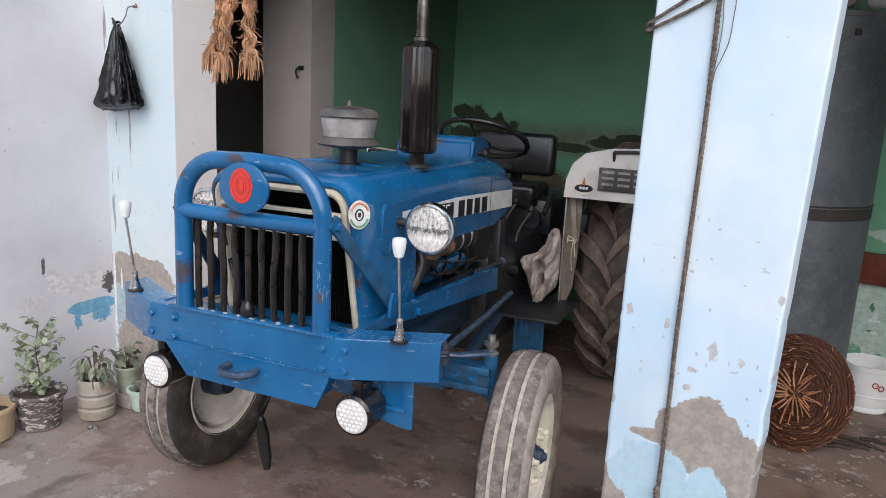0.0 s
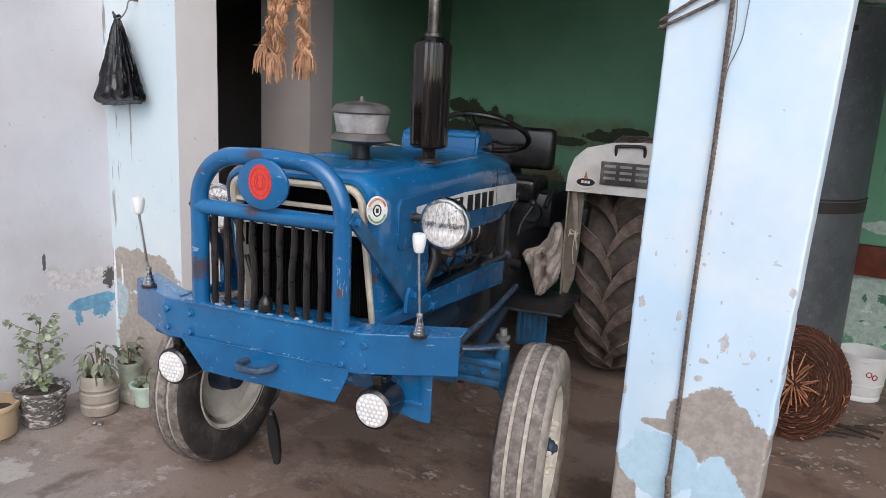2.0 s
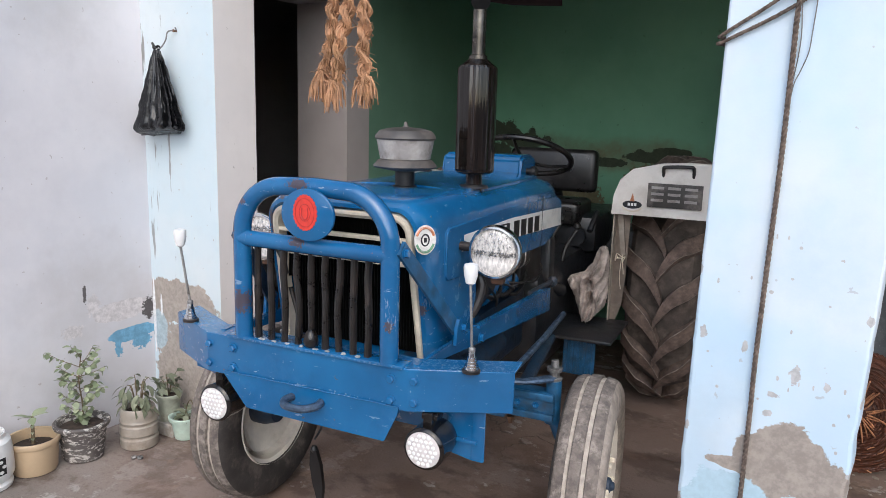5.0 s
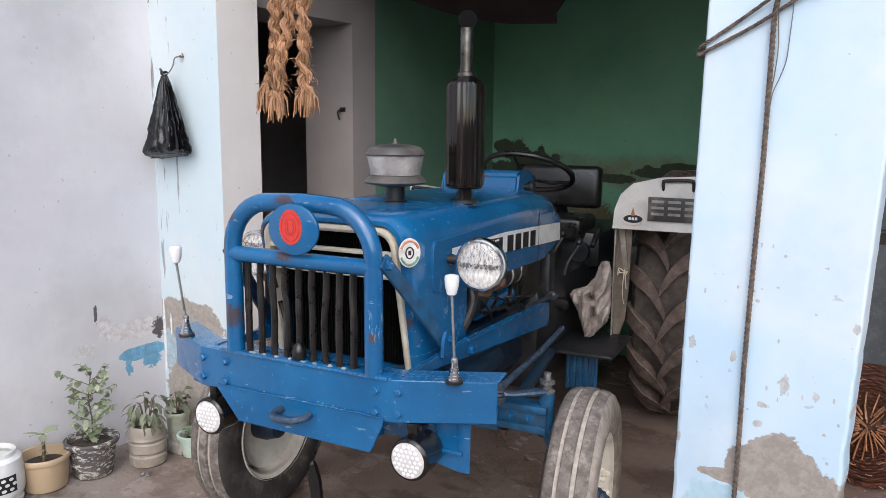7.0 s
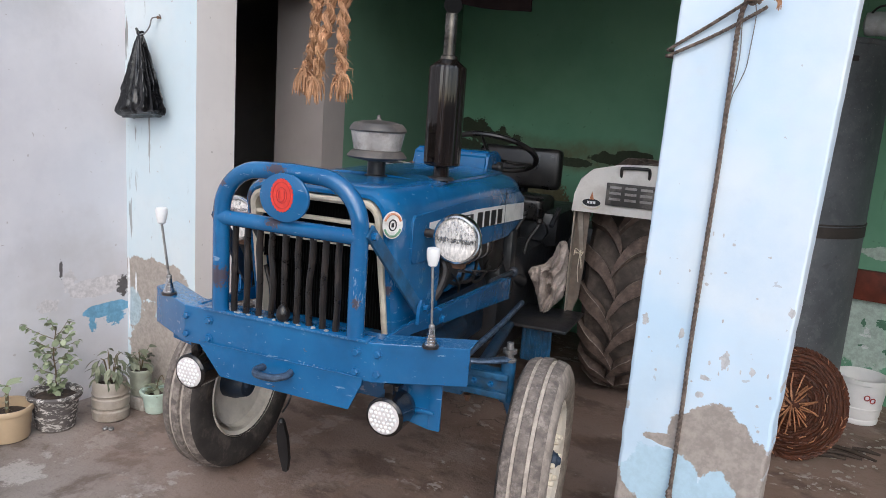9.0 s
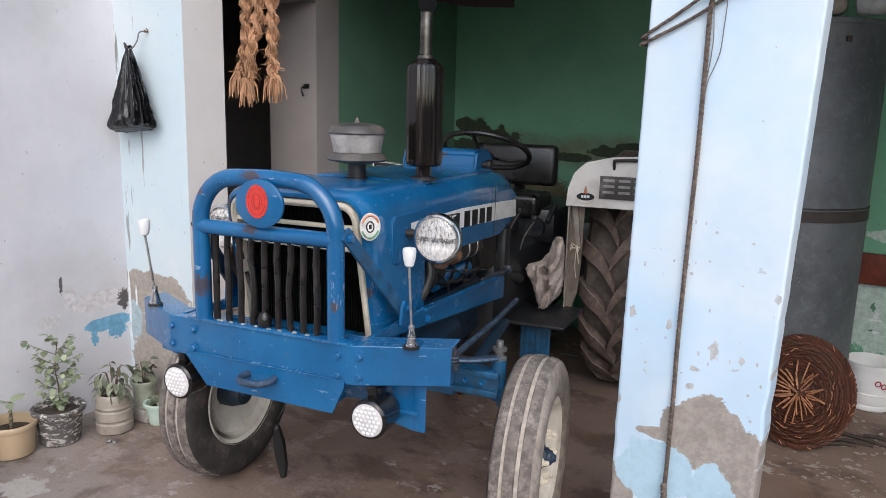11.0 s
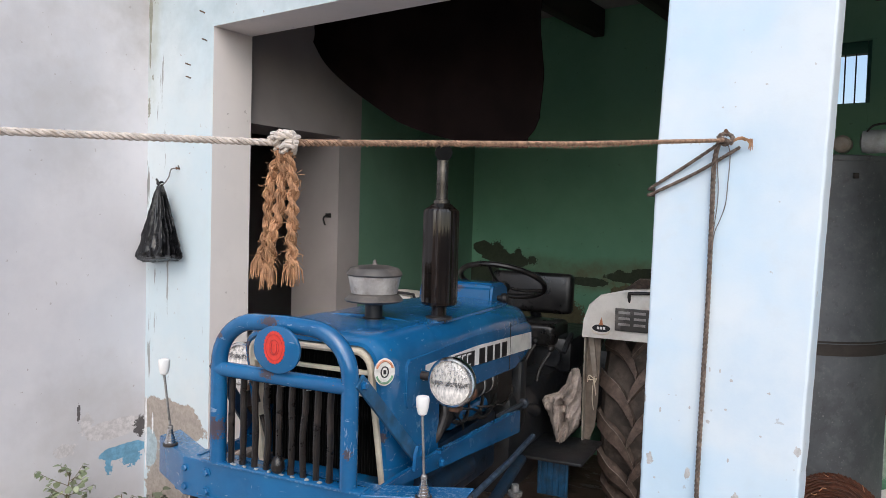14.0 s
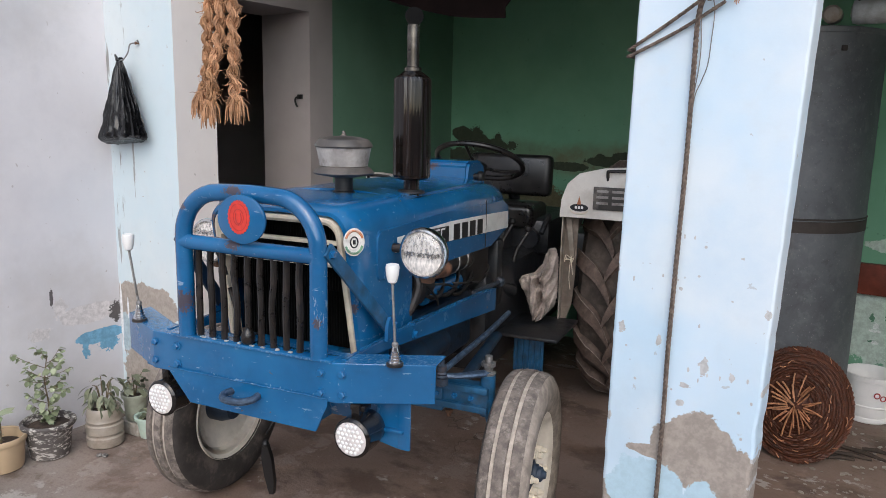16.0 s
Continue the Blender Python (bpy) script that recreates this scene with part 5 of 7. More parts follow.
    part("bell_housing", bm, M_GRIME, eng)
bm = B()
box(bm, -0.24, 0.24, 1.30, 2.75, 0.42, 0.88, 0.05)
tube(bm, [(-0.5, 2.505, 0.674), (0.5, 2.505, 0.674)], 0.10, 20)
# extra block filling the gap behind the foot plate, where only shadow shows
box(bm, -0.46, 0.46, 2.38, 2.66, 0.50, 0.93, 0.05)
part("gearbox", bm, M_GRIME, T, "dark oily gearbox and rear axle")

# cowl, steering wheel, seat
bm = B()
prof = [(1.26, 1.26), (1.27, 1.335), (1.29, 1.350), (1.42, 1.350), (1.46, 1.330), (1.47, 1.20), (1.47, 1.0), (1.26, 1.0)]
prism(bm, prof, "x", -0.20, 0.145)
bmesh.ops.bevel(bm, geom=[e for e in bm.edges], offset=0.012, segments=2, affect="EDGES")
cowl = part("dash_cowl", bm, BLUE, T, "blue instrument cowl")
bm = B()
tube(bm, [(0.13, 1.34, 1.285), (0.175, 1.34, 1.285)], 0.012, 12)
lathe(bm, [(0.022, 0), (0.024, 0.012), (0.018, 0.022)], Matrix.Translation((0.165, 1.34, 1.285)) @ SIDE, 16)
part("key_knob", bm, M_BLACK, cowl)
SW = Matrix.Translation((-0.02, 1.83, 1.318)) @ Matrix.Rotation(radians(-26), 4, "X")
bm = B()
tube(bm, [SW @ Vector((0.215 * math.cos(2 * math.pi * k / 48), 0.215 * math.sin(2 * math.pi * k / 48), 0)) for k in range(49)], 0.0135, 10, caps=False)
sw = part("steering_wheel", bm, M_VINYL, T, "thin black steering wheel")
for k in range(3):
    a = 2 * math.pi * (k / 3 + 0.08)
    bm = B()
    tube(bm, [SW @ Vector((0.03 * math.cos(a), 0.03 * math.sin(a), -0.03)), SW @ Vector((0.12 * math.cos(a), 0.12 * math.sin(a), -0.025)), SW @ Vector((0.212 * math.cos(a), 0.212 * math.sin(a), 0))], 0.008, 8)
    part("spoke", bm, M_VINYL, sw)
bm = B()
lathe(bm, [(0.04, -0.05), (0.042, -0.02), (0.03, -0.01), (0.001, -0.008)], SW, 20)
tube(bm, [SW @ Vector((0, 0, -0.03)), (-0.02, 1.47, 1.12)], 0.022, 14)
part("column", bm, M_BLACK, sw)
bm = B()
box(bm, -0.235, 0.232, 2.20, 2.29, 1.125, 1.345, 0.028, Matrix.Translation((0, 2.2, 1.1)) @ Matrix.Rotation(radians(-4), 4, "X") @ Matrix.Translation((0, -2.2, -1.1)), 3)
seat = part("seat_back", bm, M_VINYL, T, "black vinyl seat back")
bm = B()
box(bm, -0.22, 0.22, 1.96, 2.24, 0.98, 1.10, 0.03, None, 3)
part("seat_cushion", bm, M_VINYL, seat)
bm = B()
tube(bm, smooth_path([(0.0, 2.3, 0.86), (0.02, 2.33, 1.0), (0.0, 2.25, 1.2)], 4), 0.03, 10)
box(bm, -0.1, 0.1, 1.9, 2.3, 0.84, 0.985, 0.02)
part("seat_post", bm, M_GRIME, seat)
bm = B()
box(bm, -0.26, 0.30, 2.02, 2.62, 0.84, 1.03, 0.04)
tube(bm, [(0.20, 1.98, 0.93), (0.20, 2.02, 0.93)], 0.05, 16)
tube(bm, smooth_path([(0.28, 2.05, 1.02), (0.31, 1.95, 1.06), (0.30, 1.86, 0.98)], 4), 0.014, 8)
part("hydraulic_housing", bm, M_GRIME, T, "dark oily hydraulic housing under the seat")
for k, (x, y, h) in enumerate(((0.16, 1.62, 0.2), (0.22, 1.68, 0.16), (0.10, 1.60, 0.26))):
    bm = B()
    tube(bm, smooth_path([(x, y, 0.82), (x + 0.01, y + 0.02, 0.82 + h * 0.6), (x + 0.05, y + 0.06, 0.84 + h)], 4), 0.009, 8)
    lathe(bm, [(0.006, 0), (0.018, 0.012), (0.016, 0.028), (0.004, 0.034)], Matrix.Translation((x + 0.05, y + 0.06, 0.84 + h)), 12)
    part("lever", bm, M_BLACK, T)


# mudguards
# Inner parts of the white mudguard: their shade is put into these browned tones.
M_SHADEWHITE = plain("dusty white paint, shade tone", (0.36, 0.31, 0.26), 0.8, vary=0.3, scale=12, dirt=(0.22, 0.175, 0.14), dirt_amt=0.7)
M_SHADEBROWN = plain("dusty paint, deeper shade tone", (0.20, 0.16, 0.13), 0.85, vary=0.35, scale=14, dirt=(0.15, 0.115, 0.09), dirt_amt=0.7)
def fender(s):
    sec = [(0.418, 1.088), (0.424, 1.17), (0.447, 1.236), (0.50, 1.285), (0.615, 1.314), (0.74, 1.322), (0.86, 1.318)]
    if s < 0:
        sec = sec[:5]
    rows = [(1.750, 0.0, 1.0), (1.754, 0.006, 1.0), (1.9, 0.0, 1.0), (2.2, -0.04, 1.0), (2.5, -0.09, 1.0), (2.8, -0.17, 1.0), (2.98, -0.26, 1.0), (3.08, -0.36, 1.0)]
    bm = B()
    rings = []
    for y, dz, k in rows:
        outer = [(x * s, y, z + dz) for x, z in sec]
        inner = [((x + (0.006 if i < 4 else 0)) * s, y + 0.002, z + dz - 0.006) for i, (x, z) in enumerate(sec)]
        rings.append(outer + inner[::-1])
    loft(bm, rings)
    prism(bm, [(x * s, z) for x, z in sec] + [(sec[-1][0] * s, 1.088)], "y", 1.744, 1.752)
    hx = 0 if s > 0 else -0.16
    ob = part("mudguard", bm, M_WHITE, T, "dusty white mudguard")
    ob.location.z = 0 if s > 0 else -0.082
    bm = B()
    prism(bm, [(1.760, 1.09), (1.756, 0.80), (1.768, 0.525), (1.80, 0.53), (1.83, 0.80), (1.86, 0.9), (2.2, 1.03), (2.5, 0.99), (2.8, 0.90), (2.9, 0.8), (3.0, 0.6), (3.08, 0.73), (2.98, 0.83), (2.8, 0.92), (2.5, 1.0), (2.2, 1.05), (1.9, 1.09)], "x", 0.427 * s, 0.433 * s)
    part("inner_panel", bm, M_SHADEWHITE, ob)
    bm = B()
    prism(bm, [(0.433 * s, 1.09), (0.497 * s, 1.09), (0.492 * s, 0.80), (0.482 * s, 0.66), (0.440 * s, 0.535), (0.433 * s, 0.535)], "y", 1.80, 1.806)
    part("front_web", bm, M_SHADEBROWN, ob)
    bm = B()
    prism(bm, [(0.440 * s, 1.085), (0.466 * s, 1.085), (0.488 * s, 0.90), (0.470 * s, 0.89)], "y", 1.782, 1.799)
    part("stay", bm, M_SHADEWHITE, ob)
    bm = B()
    knot = random.Random(12)
    for _ in range(5):
        p = Vector((0.480 * s, 1.776, 0.885))
        tube(bm, smooth_path([p, p + Vector((knot.uniform(-0.03, 0.03), -0.012, knot.uniform(-0.02, 0.03))), p + Vector((knot.uniform(-0.04, 0.03), 0.0, knot.uniform(-0.09, 0.02)))], 4), 0.0022, 5)
    tube(bm, smooth_path([(0.474 * s, 1.774, 0.885), (0.470 * s, 1.776, 0.80), (0.478 * s, 1.778, 0.74)], 4), 0.0020, 5)
    part("string", bm, M_CREAMTRIM, ob, "tied pale string")
    bm = B()
    tube(bm, smooth_path([((x + hx) * s, y, z) for x, y, z in ((0.632, 1.752, 1.262), (0.632, 1.735, 1.300), (0.645, 1.733, 1.308), (0.74, 1.733, 1.312), (0.756, 1.735, 1.302), (0.756, 1.752, 1.262))], 4), 0.0075, 8)
    part("grab_handle", bm, M_BLACK, ob)
    # foot plate and step
    bm = B()
    box(bm, min(0.20 * s, 0.52 * s), max(0.20 * s, 0.52 * s), 1.42, 1.80, 0.575, 0.590, 0.004)
    part("foot_plate", bm, M_GRIME, T)
    bm = B()
    box(bm, min(0.30 * s, 0.44 * s), max(0.30 * s, 0.44 * s), 1.50, 1.512, 0.40, 0.576, 0.003)
    # the darker blue carries the shade under the foot plate
    step = part("step", bm, M_AXLE, T)
    for k in range(5):
        bm = B()
        x = (0.315 + 0.027 * k) * s
        box(bm, x - 0.006, x + 0.006, 1.49, 1.5, 0.41, 0.57, 0.002)
        part("rib", bm, M_AXLE, step)

    if s < 0:
        return
    bm = B()
    box(bm, min(0.572 * s, 0.80 * s), max(0.572 * s, 0.80 * s), 1.732, 1.744, 1.132, 1.236, 0.003)
    lamp = part("name_plate", bm, M_DARKPLASTIC, ob, "black plate with raised pale bars")
    bm = B()
    for k in range(3):
        x0 = 0.588 + 0.070 * k
        for z in (1.217, 1.190, 1.163):
            a, b = x0 * s, (x0 + 0.052) * s
            box(bm, min(a, b), max(a, b), 1.7285, 1.733, z - 0.0055, z + 0.0055)
    tagged(part("plate_bars", bm, M_GREYPLASTIC, lamp), kind="stuff")
    bm = B()
    lathe(bm, [(0.042, 0), (0.042, 0.002)], Matrix.Translation((0.508 * s, 1.744, 1.135)) @ FWD @ Matrix.Diagonal((1, 0.42, 1, 1)), 30)
    bd = part("badge", bm, M_INK, ob, "small oval sticker with a flame")
    bm = B()
    prism(bm, [((0.508 - 0.010) * s, 1.150), (0.508 * s, 1.188), ((0.508 + 0.010) * s, 1.150)], "y", 1.739, 1.742)
    part("flame", bm, M_ORANGE, bd)
    bm = B()
    for k in range(3):
        x0 = (0.489 + 0.014 * k)
        box(bm, min(x0 * s, (x0 + 0.010) * s), max(x0 * s, (x0 + 0.010) * s), 1.739, 1.742, 1.130, 1.142)
    part("badge_bars", bm, M_WHITEPLASTIC, bd)
    bm = B()
    tube(bm, [((0.508 + 0.044 * math.cos(radians(a))) * s, 1.742, 1.132 + 0.026 * math.sin(radians(a))) for a in range(200, 341, 10)], 0.003, 5)
    part("badge_arc", bm, M_CREAMTRIM, bd)


fender(1)
fender(-1)

# strap hanging under the bumper
bm = B()
tube(bm, smooth_path([(-0.29, 0.56, 0.58), (-0.298, 0.52, 0.42), (-0.302, 0.475, 0.375)], 4), 0.004, 8)
lathe(bm, [(0.008, -0.012), (0.014, 0.0), (0.008, 0.012)], Matrix.Translation((-0.302, 0.472, 0.340)), 10)
strap = part("hanging_strap", bm, M_BLACK, T, "black rubber strap hanging under the bumper")
bm = B()
prism(bm, [(-0.314, 0.335), (-0.290, 0.338), (-0.272, 0.285), (-0.262, 0.20), (-0.268, 0.150), (-0.285, 0.148), (-0.306, 0.215), (-0.317, 0.28)], "y", 0.464, 0.480)
part("flap", bm, M_BLACK, strap)


# ---- things in the yard and the garage ----
M_JUTE = plain("straw-coloured jute", (0.44, 0.235, 0.128), 0.95, vary=0.4, scale=60, bump=0.5, dirt=(0.25, 0.14, 0.06), dirt_amt=0.5)
M_PALEROPE = plain("pale cotton rope", (0.62, 0.55, 0.49), 0.95, vary=0.25, scale=60, bump=0.4, dirt=(0.35, 0.27, 0.2), dirt_amt=0.5)
M_DARKROPE = plain("weathered dark rope", (0.17, 0.128, 0.104), 0.95, vary=0.6, scale=90, bump=0.5, dirt=(0.06, 0.047, 0.04), dirt_amt=0.6)
M_BROWNROPE = plain("hairy brown rope", (0.38, 0.235, 0.155), 0.95, vary=0.5, scale=90, bump=0.5, dirt=(0.12, 0.08, 0.055), dirt_amt=0.7)
M_WIRE = plain("grey wire", (0.20, 0.19, 0.19), 0.5, 0.6)
M_BAG = plain("thin black plastic", (0.006, 0.006, 0.007), 0.25, vary=0.3, scale=26, bump=0.6, fine=90)
M_SOIL = plain("dark potting soil", (0.055, 0.038, 0.028), 0.95, vary=0.5, scale=50, bump=1.0)
M_BEIGE = plain("beige plastic", (0.52, 0.385, 0.245), 0.40, vary=0.08, scale=8, bump=0.03, dirt=(0.4, 0.31, 0.21), dirt_amt=0.3)
M_TAN = plain("dirty translucent tan plastic", (0.36, 0.315, 0.265), 0.35, vary=0.2, scale=10, bump=0.1, dirt=(0.22, 0.17, 0.13), dirt_amt=0.7)
M_MINT = plain("pale green plastic", (0.50, 0.62, 0.53), 0.4, vary=0.1, scale=10, bump=0.03, dirt=(0.35, 0.36, 0.3), dirt_amt=0.4)
M_OLDGREEN = plain("faded green-grey plastic", (0.34, 0.36, 0.29), 0.5, vary=0.2, scale=12, bump=0.05, dirt=(0.2, 0.17, 0.13), dirt_amt=0.6)
M_TWIG = plain("brown stem", (0.16, 0.12, 0.07), 0.8, vary=0.3, scale=40)


def leaf_material(name, a, b):
    n = Nodes(name)
    info = n.nt.nodes.new("ShaderNodeObjectInfo")
    v = n.noise(30, 3)
    col = n.mix(info.outputs["Random"], a, b)
    col = n.mix(n.math("MULTIPLY", v, 0.4), col, tuple(x * 0.5 for x in a))
    n.bump(v, 0.2, 0.002)
    return n.out(col, 0.5, 0.0, Subsurface_Weight=0.0)


M_LEAF = leaf_material("fresh green leaf", (0.19, 0.235, 0.125), (0.36, 0.40, 0.255))
M_LEAFDARK = leaf_material("dusty dark green leaf", (0.11, 0.13, 0.08), (0.29, 0.305, 0.205))


def speckled():
    n = Nodes("flaking painted pot")
    a = n.noise(42, 8, 0.75, stretch=(0.7, 0.7, 1.5))
    col = n.mix(n.step(a, 0.525, 0.56), (0.095, 0.083, 0.078), (0.58, 0.55, 0.51))
    col = n.mix(n.math("MULTIPLY", n.step(n.noise(9, 5), 0.5, 0.7), 0.4), col, (0.2, 0.17, 0.14))
    n.bump(a, 0.4, 0.004)
    return n.out(col, 0.7)


M_SPECKLE = speckled()


def leaf_mesh(material, length, width, droop=0.25, fold=0.25):
    bm = B()
    prof = [0.0, 0.55, 0.9, 1.0, 0.85, 0.5, 0.0]
    rows = []
    for i, w in enumerate(prof):
        t = i / 6
        z = -droop * length * t * t
        if w == 0:
            rows.append([bm.verts.new((0, length * t, z))])
        else:
            h = fold * w * width * 0.5
            rows.append([bm.verts.new((-w * width / 2, length * t, z + h)), bm.verts.new((0, length * t, z)), bm.verts.new((w * width / 2, length * t, z + h))])
    for a, b in zip(rows, rows[1:]):
        if len(a) == 1:
            bm.faces.new((a[0], b[1], b[0])), bm.faces.new((a[0], b[2], b[1]))
        elif len(b) == 1:
            bm.faces.new((a[0], a[1], b[0])), bm.faces.new((a[1], a[2], b[0]))
        else:
            bm.faces.new((a[0], a[1], b[1], b[0])), bm.faces.new((a[1], a[2], b[2], b[1]))
    me = bpy.data.meshes.new("leaf")
    for f in bm.faces:
        f.smooth = True
    bm.to_mesh(me)
    bm.free()
    me.materials.append(material)
    return me


def put_leaf(me, parent, p, az, tilt, size, roll=0.0):
    ob = new("leaf", me)
    ob.parent = parent
    ob.matrix_local = Matrix.Translation(p) @ Matrix.Rotation(az, 4, "Z") @ Matrix.Rotation(tilt, 4, "X") @ Matrix.Rotation(roll, 4, "Y") @ Matrix.Scale(size, 4)
    return ob


def pot_part(parent, prof, material, soil_r, soil_z, label, seg=36):
    bm = B()
    lathe(bm, prof, None, seg)
    part("pot", bm, material, parent, label)
    bm = B()
    lathe(bm, [(soil_r, soil_z - 0.01), (soil_r, soil_z), (soil_r * 0.6, soil_z + 0.006), (0.001, soil_z + 0.01)], None, 20)
    part("soil", bm, M_SOIL, parent)


def stem(parent, pts, r0, r1):
    bm = B()
    p = smooth_path(pts, 4)
    tube(bm, p, [r0 + (r1 - r0) * i / (len(p) - 1) for i in range(len(p))], 7)
    return part("stem", bm, M_TWIG, parent)


# pot with a slender small-leaved shrub
rnd = random.Random(11)
pl = thing("potted_plant", pose(-2.905, 1.712, 0, 0, 0, 20), "small-leaved green shrub in a flaking black and white pot", "potted plant", "pots along the wall")
pot_part(pl, [(0.072, 0), (0.080, 0.004), (0.099, 0.138), (0.110, 0.142), (0.114, 0.150), (0.114, 0.160), (0.109, 0.166), (0.098, 0.164), (0.092, 0.138), (0.086, 0.11)], M_SPECKLE, 0.091, 0.138, "flaking black and white pot")
me = leaf_mesh(M_LEAF, 0.030, 0.027, 0.15)
trunk = [(0, 0, 0.13), (0.006, 0.004, 0.24), (-0.002, 0.0, 0.34), (0.010, 0.008, 0.455)]
stem(pl, trunk, 0.0042, 0.0022)
path = smooth_path(trunk, 6)
for k in range(24):
    t = 0.10 + 0.90 * k / 23
    p = path[min(int(t * (len(path) - 1)), len(path) - 1)]
    a = k * 2.4 + rnd.uniform(-0.5, 0.5)
    ln = (0.028 + 0.50 * t * t * (1.10 - t)) * rnd.uniform(0.55, 1.2)
    end = p + Vector((ln * math.cos(a), ln * math.sin(a), 0.03 + 0.05 * rnd.random()))
    mid = p * 0.45 + end * 0.55 + Vector((0, 0, -0.005))
    stem(pl, [p, mid, end], 0.0017, 0.0008)
    for j in range(9):
        q = p.lerp(mid, (j + 2) / 5) if j < 3 else mid.lerp(end, (j - 2) / 6)
        put_leaf(me, pl, q, a - math.pi / 2 + rnd.uniform(-1.5, 1.5), rnd.uniform(-1.3, 0.7), rnd.uniform(0.6, 1.15), rnd.uniform(-0.9, 0.9))
for j in range(9):
    a = rnd.uniform(0, 6.3)
    put_leaf(me, pl, (0.02 * math.cos(a), 0.02 * math.sin(a), 0.15 + 0.02 * rnd.random()), a, 0.5, 0.9)

# beige pot with a seedling
pl = thing("potted_plant", pose(-2.945, 1.525, 0, 0, 0, 0), "broad-leaved seedling in a smooth beige plastic pot", "potted plant", "pots along the wall")
pot_part(pl, [(0.076, 0), (0.083, 0.003), (0.086, 0.010), (0.095, 0.118), (0.100, 0.120), (0.103, 0.126), (0.104, 0.142), (0.101, 0.147), (0.093, 0.145), (0.088, 0.118), (0.084, 0.09)], M_BEIGE, 0.086, 0.104, "smooth beige plastic pot")
stem(pl, [(0, 0, 0.10), (0.004, 0, 0.16), (0, 0.004, 0.232)], 0.0085, 0.006)
me = leaf_mesh(M_LEAF, 0.085, 0.036, 0.22, 0.15)
for a, tl in ((0.35, 0.30), (1.75, -0.10), (2.5, 0.40), (4.3, 0.15), (5.3, 0.55)):
    put_leaf(me, pl, (0, 0, 0.228), a, tl, rnd.uniform(0.85, 1.1), rnd.uniform(-0.2, 0.2))
me2 = leaf_mesh(M_LEAFDARK, 0.022, 0.014)
for k in range(9):
    put_leaf(me2, pl, (0, 0, 0.125 + 0.009 * k), k * 2.1, -0.3, 1.0)

# ribbed cut-down container with drooping leaves
pl = thing("potted_plant", pose(-2.82, 1.925, 0, 0, 0, 15) @ Matrix.Scale(0.9, 4), "drooping dark-leaved plant in a cut-down ribbed tan container", "potted plant", "pots along the wall")
pot_part(pl, [(0.080, 0), (0.088, 0.006), (0.091, 0.05), (0.084, 0.058), (0.084, 0.066), (0.091, 0.074), (0.091, 0.115), (0.084, 0.122), (0.085, 0.130), (0.090, 0.138), (0.084, 0.150), (0.086, 0.17), (0.080, 0.20), (0.077, 0.205), (0.070, 0.203), (0.068, 0.17)], M_TAN, 0.070, 0.175, "cut-down ribbed tan plastic container")
me = leaf_mesh(M_LEAFDARK, 0.07, 0.029, 0.5)
for k in range(9):
    a = k * 0.78 + rnd.uniform(-0.2, 0.2)
    top = Vector((0.055 * math.cos(a), 0.055 * math.sin(a), rnd.uniform(0.25, 0.345)))
    stem(pl, [(0.01 * math.cos(a), 0.01 * math.sin(a), 0.18), tuple(top * 0.6 + Vector((0, 0, 0.11))), tuple(top)], 0.003, 0.0018)
    for j in range(6):
        put_leaf(me, pl, top + Vector((rnd.uniform(-0.012, 0.012), rnd.uniform(-0.012, 0.012), -0.012 * j)), a - 1.57 + rnd.uniform(-1.2, 1.2), rnd.uniform(-1.1, 0.1), rnd.uniform(0.7, 1.1), rnd.uniform(-0.4, 0.4))

# two small pots in the corner
bm = B()
box(bm, -0.075, 0.075, -0.05, 0.05, 0.0, 0.062, 0.008)
for v in bm.verts:
    v.co += Vector((noise.noise(v.co * 30), noise.noise(v.co * 30 + Vector((5, 0, 0))), 0)) * 0.005
stone = tagged(part("stone_block", bm, plain("grey limewashed stone", (0.40, 0.37, 0.33), 0.9, vary=0.3, scale=18, bump=0.5, dirt=(0.20, 0.17, 0.14), dirt_amt=0.7)), "rough grey stone block under a flower pot", "stone")
stone.matrix_world = pose(-2.83, 2.09, 0, 0, 0, 6)
pl = thing("potted_plant", pose(-2.83, 2.09, 0.062, 0, 0, 0) @ Matrix.Scale(0.70, 4), "leafy plant in a faded green-grey pot on a stone block", "potted plant", "pots along the wall")
pot_part(pl, [(0.058, 0), (0.064, 0.004), (0.074, 0.16), (0.086, 0.163), (0.088, 0.185), (0.083, 0.188), (0.072, 0.185), (0.066, 0.14)], M_OLDGREEN, 0.068, 0.16, "faded green-grey pot")
me = leaf_mesh(M_LEAFDARK, 0.08, 0.045, 0.3)
for k in range(7):
    a = k * 0.9
    top = Vector((0.06 * math.cos(a), 0.05 * math.sin(a), rnd.uniform(0.24, 0.34)))
    stem(pl, [(0, 0, 0.15), tuple(top * 0.5 + Vector((0, 0, 0.11))), tuple(top)], 0.003, 0.002)
    for j in range(4):
        put_leaf(me, pl, top - Vector((0, 0, 0.02 * j)), a + rnd.uniform(-1.4, 1.4), rnd.uniform(-0.7, 0.4), rnd.uniform(0.7, 1.1), rnd.uniform(-0.4, 0.4))
pl = thing("potted_plant", pose(-2.722, 2.095, 0, 0, 0, 0) @ Matrix.Scale(0.92, 4), "wilting plant in a small pale green bowl pot", "potted plant", "pots along the wall")
pot_part(pl, [(0.045, 0), (0.050, 0.004), (0.066, 0.095), (0.076, 0.098), (0.079, 0.115), (0.074, 0.118), (0.064, 0.115), (0.058, 0.08)], M_MINT, 0.061, 0.095, "small pale green bowl pot")
